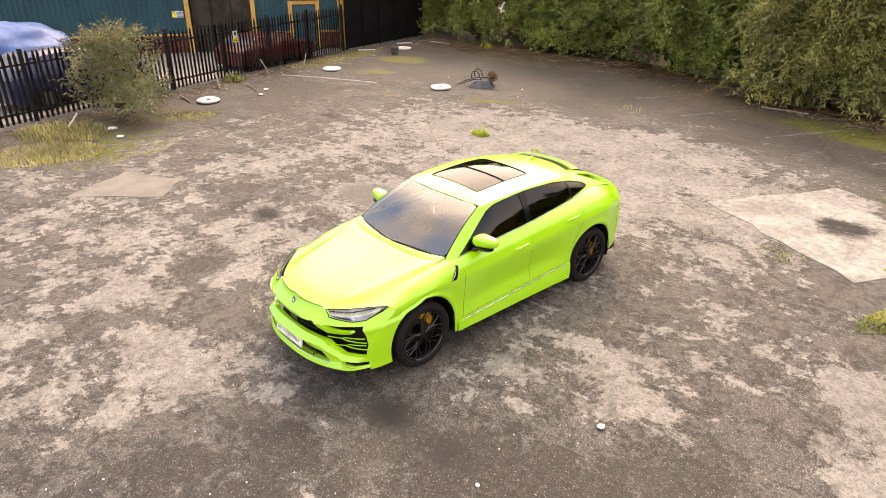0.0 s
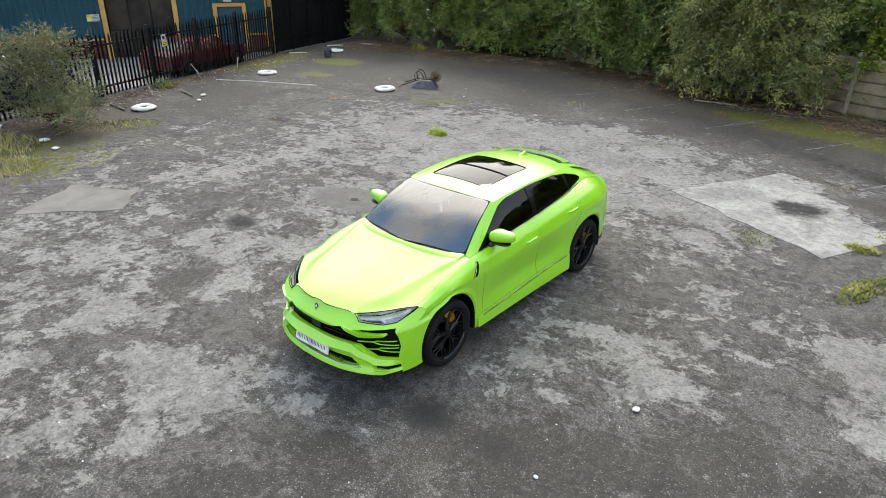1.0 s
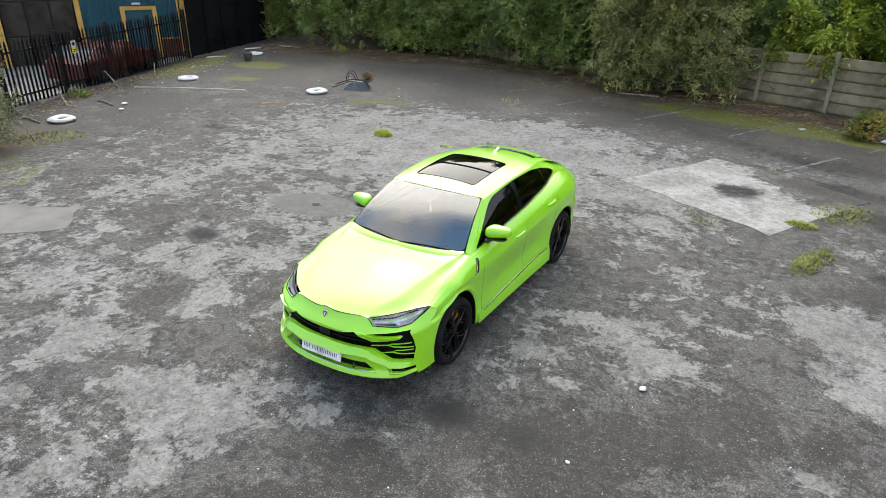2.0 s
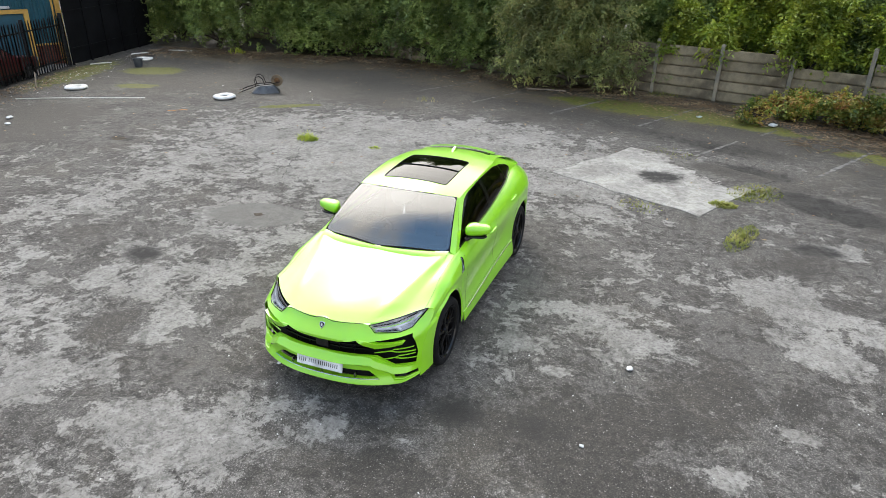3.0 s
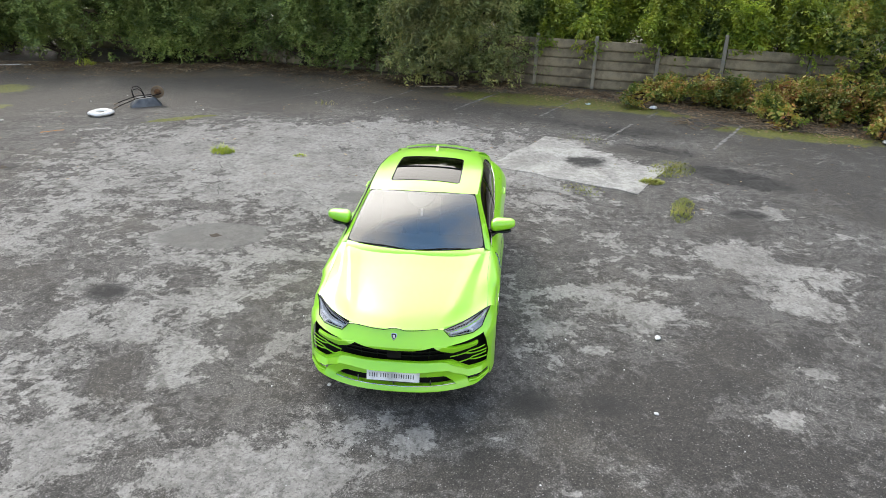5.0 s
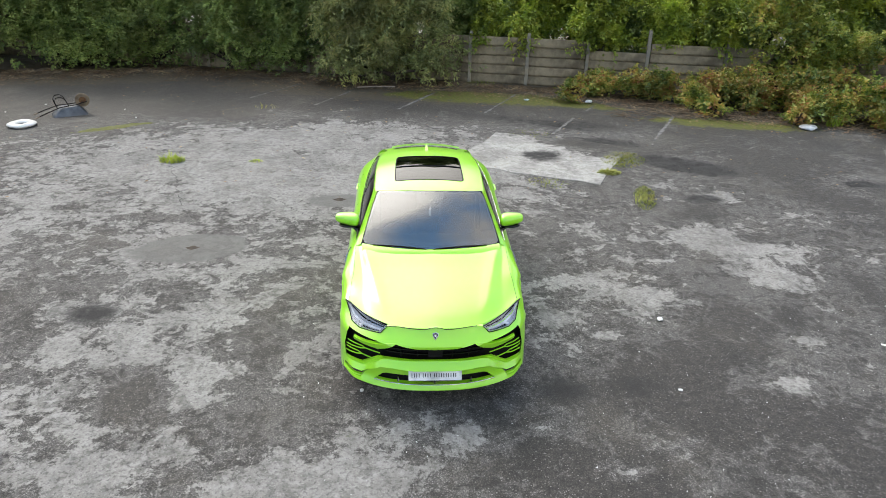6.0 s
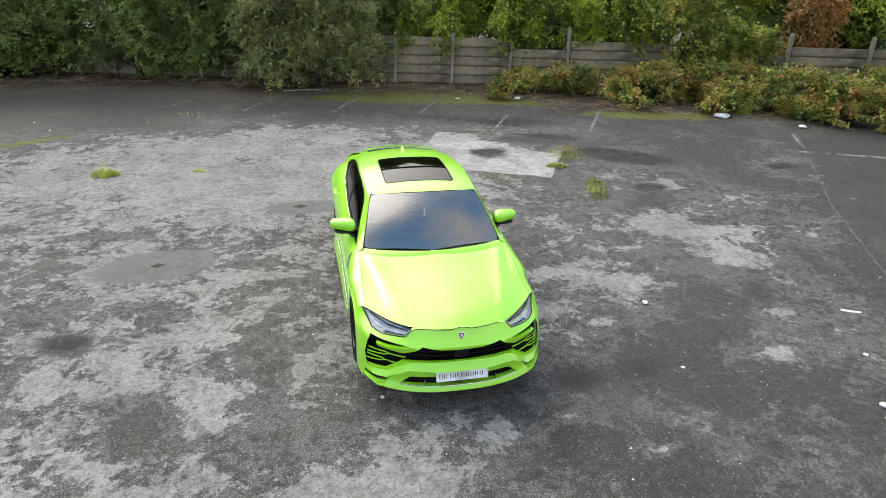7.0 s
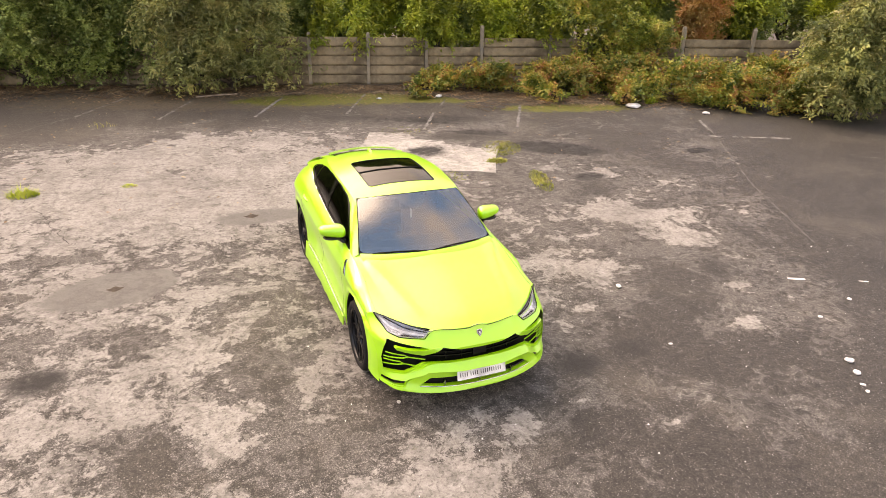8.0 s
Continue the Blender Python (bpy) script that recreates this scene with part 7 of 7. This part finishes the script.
# ---- white rings, bucket and pole ----
def white_ring(m, tilt=0.0, sag=1.0):
    bm = bmesh.new()
    n, k = 32, 12
    rows = []
    for i in range(n):
        a = 2 * math.pi * i / n
        rows.append([bm.verts.new(((0.225 + 0.10 * math.cos(b)) * math.cos(a), (0.225 + 0.10 * math.cos(b)) * math.sin(a), 0.055 * sag + 0.055 * sag * math.sin(b) + 0.006 * math.sin(3 * a))) for b in (2 * math.pi * j / k for j in range(k))])
    for i in range(n):
        for j in range(k):
            bm.faces.new((rows[i][j], rows[(i + 1) % n][j], rows[(i + 1) % n][(j + 1) % k], rows[i][(j + 1) % k]))
    ob = part("white_ring", bm, M["ring"])
    ob.matrix_basis = m
    return tagged(ob, "white painted tyre lying flat on the tarmac", "tyre", "white tyres in the yard")


white_ring(pose(-18.19, 8.04, 0, 0, 0, 0))
white_ring(pose(-19.87, 13.42, 0, 0, 0, 40), sag=0.9)
white_ring(pose(-15.07, 14.18, 0, 0, 0, 80))
white_ring(pose(-21.75, 18.32, 0, 0, 0, 10), sag=0.8)
bucket = thing("bucket", pose(-20.95, 17.17, 0), "dented grey metal bucket standing on moss", "bucket")
part("pail", lathe(bmesh.new(), [(0.004, 0.001), (0.004, 0.125), (0.27, 0.165), (0.275, 0.172), (0.268, 0.160), (0.02, 0.118)], 24, "z"), M["grey_steel"], bucket)
part("rim", lathe(bmesh.new(), [(0.262, 0.164), (0.262, 0.176), (0.280, 0.176), (0.280, 0.164)], 24, "z"), M["grey_steel"], bucket)
pole = part("pole", tube(bmesh.new(), [(-20.15, 11.6, 0.03), (-19.1, 12.2, 0.035), (-18.0, 12.75, 0.03), (-17.05, 13.17, 0.03)], 0.011, 8), M["ring"])
tagged(pole, "long thin white pole lying on the tarmac", "pole")
for k, (a, b, mt) in enumerate((((-21.1, 11.35, 0.45), (-20.5, 11.3, 0.03), "wood"), ((-20.3, 9.3, 0.35), (-19.7, 9.1, 0.03), "wood"), ((-19.4, 7.7, 0.03), (-18.4, 7.6, 0.03), "wood"), ((-19.4, 9.9, 0.03), (-18.6, 9.75, 0.03), "wood"), ((-21.3, 13.3, 0.4), (-20.9, 12.9, 0.03), "wood"), ((-22.6, 16.6, 0.04), (-22.2, 17.2, 0.04), "ring"), ((-22.9, 18.9, 0.05), (-22.6, 19.5, 0.05), "ring"), ((-22.4, 20.4, 0.04), (-21.4, 20.6, 0.04), "ring"), ((-7.2, 19.1, 0.05), (-6.0, 19.2, 0.06), "wood"), ((-18.2, 4.6, 0.25), (-17.6, 4.2, 0.1), "ring"))):
    tagged(part("loose_batten", tube(bmesh.new(), [a, tuple(lerp(i, j, 0.5) + 0.01 for i, j in zip(a, b)), b], 0.022, 6), M[mt]), "pale loose batten lying by the yard's edge", "batten", "loose battens")

# ---- wheelbarrow lying upside down ----
barrow = thing("wheelbarrow", pose(-14.48, 15.42, 0, 0, 0, 30) @ Matrix.Diagonal((0.86, 0.86, 0.86, 1)), "upturned grey wheelbarrow with black tube handles", "wheelbarrow")
tray = bmesh.new()
lev = [(0.0, 0.48, 0.34, 0.0), (0.03, 0.47, 0.33, 0.0), (0.22, 0.30, 0.22, 0.03), (0.26, 0.24, 0.17, 0.03)]
rows = []
for z, a, b, dx in lev:
    rows.append([tray.verts.new((dx + x, y, z)) for x, y in rounded([(-a, -b), (a, -b * 0.8), (a, b * 0.8), (-a, b)], 0.12)])
for r, s in zip(rows, rows[1:]):
    for k in range(len(r)):
        tray.faces.new((r[k], r[(k + 1) % len(r)], s[(k + 1) % len(r)], s[k]))
tray.faces.new(rows[-1])
part("tray", tray, M["grey_steel"], barrow, angle=50)
for y in (-0.2, 0.2):
    part("handle", tube(bmesh.new(), [(-0.92, y * 1.4, 0.04), (-0.65, y * 1.3, 0.14), (-0.25, y, 0.27), (0.20, y * 0.7, 0.30), (0.50, y * 0.45, 0.36)], 0.014, 8), M["black"], barrow)
    part("leg", tube(bmesh.new(), [(-0.32, y * 1.1, 0.26), (-0.36, y * 1.1, 0.46), (-0.30, y * 1.1, 0.56), (-0.18, y * 1.1, 0.58), (-0.08, y * 1.1, 0.50), (0.0, y, 0.28)], 0.014, 8), M["black"], barrow)
    part("grip", tube(bmesh.new(), [(-0.95, y * 1.41, 0.035), (-0.82, y * 1.37, 0.07)], 0.020, 8), M["wood"], barrow)
wl_ = part("wheel", lathe(bmesh.new(), [(-0.04, 0.10), (-0.045, 0.16), (-0.025, 0.20), (0.025, 0.20), (0.045, 0.16), (0.04, 0.10)], 28), M["twig"], barrow, "faded brown tyre")
wl_.matrix_basis = pose(0.40, 0, 0.40, 0, 0, 90)
hubw = part("hub", lathe(bmesh.new(), [(-0.045, 0.001), (-0.045, 0.03), (-0.02, 0.10), (0.02, 0.10), (0.045, 0.03), (0.045, 0.001)], 20), M["rust"], wl_)

# ---- vehicles behind the palisade ----
def parked_car(m, paint, label):
    c = thing("parked_car", m, label, "car", "cars behind the fence")
    top = curve((-2.1, 0.72), (-1.9, 0.80), (-0.95, 0.95), (-0.35, 1.36), (0.5, 1.44), (1.2, 1.40), (1.85, 1.02), (2.1, 0.85))
    wide = curve((-2.1, 0.70), (-1.7, 0.84), (0, 0.87), (1.7, 0.85), (2.1, 0.72))
    bm = bmesh.new()
    rows = []
    for y in np.linspace(-2.1, 2.1, 43):
        h, w = top(y), wide(y)
        belt = min(h - 0.02, 0.92)
        sh = 0.02 + 0.20 * max(0.0, h - 0.95) / 0.45
        half = [(w * 0.95, 0.24), (w, 0.5), (w * 0.98, belt - 0.05), (w - 0.03, belt), (w - sh - 0.02, h - 0.05), (w - sh - 0.12, h), (0, h + 0.02)]
        for yc in (-1.3, 1.3):
            d = abs(y - yc)
            if d < 0.36:
                half[0] = (half[0][0], max(half[0][1], 0.30 + math.sqrt(0.36**2 - d * d)))
        rows.append([bm.verts.new((x, y, z)) for x, z in half] + [bm.verts.new((-x, y, z)) for x, z in half[-2::-1]])
    for r, s in zip(rows, rows[1:]):
        for k in range(len(r) - 1):
            bm.faces.new((r[k], r[k + 1], s[k + 1], s[k]))
    bm.faces.new(rows[0])
    bm.faces.new(rows[-1][::-1])
    part("body", bm, paint, c, angle=35)
    for sd in (1, -1):
        part("side_window", patch(rounded([(-0.62, 0.95), (-0.28, 1.28), (0.5, 1.35), (1.05, 1.31), (1.35, 0.98)], 0.06), lambda y, z: (sd * (wide(y) + 0.002 - 0.05 - (0.02 + 0.20 * max(0.0, top(y) - 0.95) / 0.45) * (z - 0.92) / max(0.1, top(y) - 0.97)), y, z), 0.12), M["car_glass"], c)
        for yc in (-1.3, 1.3):
            w = part("wheel", lathe(bmesh.new(), [(-0.1, 0.18), (-0.1, 0.29), (-0.07, 0.315), (0.07, 0.315), (0.1, 0.29), (0.1, 0.18)], 28), M["rubber"], c)
            w.matrix_basis = pose(sd * 0.76, yc, 0.315)
            part("hubcap", lathe(bmesh.new(), [(0.085, 0.2), (0.105, 0.19), (0.11, 0.001)], 20), M["grey_steel"], w).scale.x = sd
        part("headlamp", boxed(sd * 0.45, sd * 0.74, -2.08, -1.86, 0.60, 0.74, 0.04), M["lamp_in"], c)
    part("windscreen", grid_mesh(bmesh.new(), lambda a, t: (a * lerp(0.74, 0.60, t), lerp(-0.90, -0.36, t), top(lerp(-0.90, -0.36, t)) + 0.026), np.linspace(-1, 1, 9), np.linspace(0, 1, 6)), M["car_glass"], c)
    part("rear_window", grid_mesh(bmesh.new(), lambda a, t: (a * lerp(0.58, 0.70, t), lerp(1.3, 1.8, t), top(lerp(1.3, 1.8, t)) + 0.026), np.linspace(-1, 1, 9), np.linspace(0, 1, 6)), M["car_glass"], c)
    return c


parked_car(pose(-22.75, 12.6, 0.006, 0, 0, 18 + 180) @ Matrix.Diagonal((0.95, 0.95, 0.76, 1)), M["red_paint"], "dull red hatchback parked behind the palisade fence")
parked_car(pose(-21.3, 5.5, 0.006, 0, 0, 16 + 180), M["blue_paint"], "dark blue car parked behind the palisade fence")
tp = bmesh.new()
bmesh.ops.create_icosphere(tp, subdivisions=4, radius=1)
for v in tp.verts:
    k = 1 + 0.16 * noise.noise(v.co * 2.3) + 0.05 * noise.noise(v.co * 7)
    v.co = Vector((v.co.x * 1.2 * k, v.co.y * 1.9 * k, max(-0.02, 0.9 + v.co.z * 0.95 * k)))
tarp = part("tarpaulin", tp, M["tarp"])
tarp.matrix_basis = pose(-24.2, 4.7, 0.006, 0, 0, 20)
tagged(tarp, "heap covered by a creased blue tarpaulin", "tarpaulin")

# ---- litter ----
def lump(name, x, y, r, h, material, label, category, seed, group=""):
    bm = bmesh.new()
    bmesh.ops.create_icosphere(bm, subdivisions=2, radius=1)
    off = Vector((seed * 3.1, seed * 1.7, 0))
    for v in bm.verts:
        k = 1 + 0.35 * noise.noise(v.co * 1.6 + off)
        v.co = Vector((v.co.x * r * k * 1.25, v.co.y * r * k, h / 2 + v.co.z * h / 2 * k))
    low = min(v.co.z for v in bm.verts)
    for v in bm.verts:
        v.co.z -= low
    ob = part(name, bm, material, None, angle=60)
    ob.matrix_basis = pose(x, y, 0, 0, 0, seed * 77)
    return tagged(ob, label, category, group)


lump("white_stone", -2.66, 4.71, 0.036, 0.035, M["litter_white"], "white stone on the tarmac", "stone", 1, "white stones")
for k, (x, y, r) in enumerate(((-1.27, 2.25, 0.045), (-1.41, 2.05, 0.04), (-1.55, 1.87, 0.025), (-1.61, 1.77, 0.022), (-18.47, 10.03, 0.08), (-17.99, 9.58, 0.06), (-6.34, 3.4, 0.022), (-2.97, 3.28, 0.02), (0.1, 3.3, 0.03), (-0.7, 3.1, 0.025), (-12.7, 15.1, 0.02), (-16.2, 15.6, 0.022), (-15.6, 16.5, 0.02), (-13.3, 16.0, 0.02))):
    lump("white_stone", x, y, r, r * 0.9, M["litter_white"], "white stone on the tarmac", "stone", k + 2, "white stones")
lump("plastic_bag", 5.0, 14.3, 0.22, 0.10, M["sign_white"], "crumpled white plastic bag at the brambles' foot", "bag", 31)
lump("crumpled_paper", 6.5, 12.85, 0.09, 0.08, M["litter_white"], "crumpled white paper at the brambles' foot", "paper", 32)
lump("crumpled_paper", -0.16, 17.25, 0.09, 0.10, M["litter_white"], "crumpled white paper on the leaf litter", "paper", 33)
lump("crumpled_paper", -17.0, 5.0, 0.10, 0.07, M["litter_white"], "crumpled white paper under the shrub", "paper", 34)
lump("crumpled_paper", -16.2, 4.9, 0.08, 0.05, M["litter_white"], "crumpled white paper under the shrub", "paper", 35)
lump("crumpled_paper", -2.0, 17.6, 0.09, 0.03, M["packet"], "flattened pale blue packet on the tarmac", "packet", 36)


def scatter(name, seed, n, where, size, material, label, flat=0.3):
    """Loose leaves or bits on the ground."""
    rng = np.random.default_rng(seed)
    v, f = [], []
    while len(f) < n:
        x, y = where(rng)
        s, a, t = size * rng.uniform(0.5, 1.4), rng.uniform(0, 6.283), rng.uniform(-flat, flat)
        ca, sa = math.cos(a) * s, math.sin(a) * s
        o = len(v)
        z = 0.012 + s * abs(t) + rng.uniform(0, 0.02)
        v += [(x - ca, y - sa, z - s * t), (x + sa * 0.5, y - ca * 0.5, z), (x + ca, y + sa, z + s * t), (x - sa * 0.5, y + ca * 0.5, z + 0.01)]
        f.append((o, o + 1, o + 2, o + 3))
    return tagged(raw(name, v, f, material), label, "leaves", kind="stuff")


def edge_north(rng):
    x = rng.uniform(-23, 9)
    d = abs(rng.normal()) * 1.0
    y0 = 20.3 - 0.263 * (x + 3.46) if x > -15 else 22.3 + 0.1 * (x + 15)
    if x > 0:
        y0 -= 1.6 * min(1, x / 3)
    return x, y0 - 0.2 - d


scatter("leaf_litter", 1, 22000, edge_north, 0.045, M["litter"], "brown leaf litter along the hedge and fence")
scatter("leaf_litter", 2, 1800, lambda r: (lambda s: (-18.4 - 4.65 * s + 0.3 + abs(r.normal()) * 0.6, 1.85 + 14.4 * s))(r.random()), 0.045, M["litter"], "brown leaf litter along the palisade fence")
scatter("white_grit", 3, 180, lambda r: (lambda s: (-21.2 - 2.2 * s + 0.35 + abs(r.normal()) * 0.7, 11.2 + 7.8 * s))(r.random()), 0.03, M["litter_white"], "pale grit and scraps along the fence")
scatter("white_grit", 4, 300, lambda r: (r.uniform(-7, 2), r.uniform(-1, 5)), 0.010, M["litter_white"], "small white chips on the tarmac", 0.1)
scatter("leaf_litter", 5, 500, lambda r: (r.uniform(-19, 4), r.uniform(9, 19)), 0.035, M["litter"], "scattered fallen leaves on the tarmac")


def twigs(name, seed, n, where, label):
    rng = np.random.default_rng(seed)
    bm = bmesh.new()
    for _ in range(n):
        x, y = where(rng)
        a, l_ = rng.uniform(0, math.pi), rng.uniform(0.25, 0.9)
        c, s = math.cos(a) * l_ / 2, math.sin(a) * l_ / 2
        z = rng.uniform(0.01, 0.09)
        tube(bm, [(x - c, y - s, z), (x + rng.normal() * 0.03, y + rng.normal() * 0.03, z + 0.02), (x + c, y + s, 0.012)], [0.009, 0.008, 0.004], 4)
    return tagged(part(name, bm, M["twig"], None, smooth=False), label, "twigs", kind="stuff")


twigs("twigs", 1, 260, edge_north, "dry twigs along the hedge and fence")
twigs("twigs", 2, 90, lambda r: (r.uniform(0, 4), 16.3 - 0.35 * r.random() - 0.25 * r.uniform(0, 4)), "dry bramble stems on the ground")

# ---- beyond the fence ----
far_shed = thing("far_building", pose(34, 40, 0, 0, 0, -30), "pale low building with blue graffiti beyond the trees", "building")
part("wall", boxed(-9, 9, 0, 6, 0, 4.5), M["sign_white"], far_shed, smooth=False)
part("roof", boxed(-9.3, 9.3, -0.3, 6.3, 4.5, 4.8, 0.05), M["grey_steel"], far_shed, smooth=False)
for k in range(5):
    part("painted_panel", boxed(-8 + 3.3 * k, -5.4 + 3.3 * k, -0.02, 0.0, 0.6, 3.4), M["sign_blue"], far_shed, smooth=False)

# ---- bricks of the building's plinth ----
bk = boxed(-0.1075, 0.1075, -0.03, 0.02, 0.0, 0.065, 0.004)
bk_me = bpy.data.meshes.new("brick")
bk.to_mesh(bk_me)
bk.free()
bk_me.materials.append(M["brick_wall"])
rest = bmesh.new()
for x0, x1, near in ((S0, BAY0, 0.2), (BAY1, DR0, 4), (DR1, BD_L, 6)):
    for row in range(-2, 9):
        z = row * 0.075 + 0.02
        x = x0 + 0.115 - (0.1125 if row % 2 else 0)
        while x < x1 - 0.05:
            if x > x0 + 0.1 and x + 0.11 < x1:
                if x > 0.4 and row > 1:
                    share("brick", bk_me, hall, pose(x, 0.012 + random.uniform(-0.003, 0.003), z))
                else:
                    box(rest, x - 0.1075, x + 0.1075, -0.012, 0.02, z, z + 0.065)
            x += 0.225
ob = part("brickwork", rest, M["brick_wall"], hall, smooth=False)
ob["kind"] = "stuff"
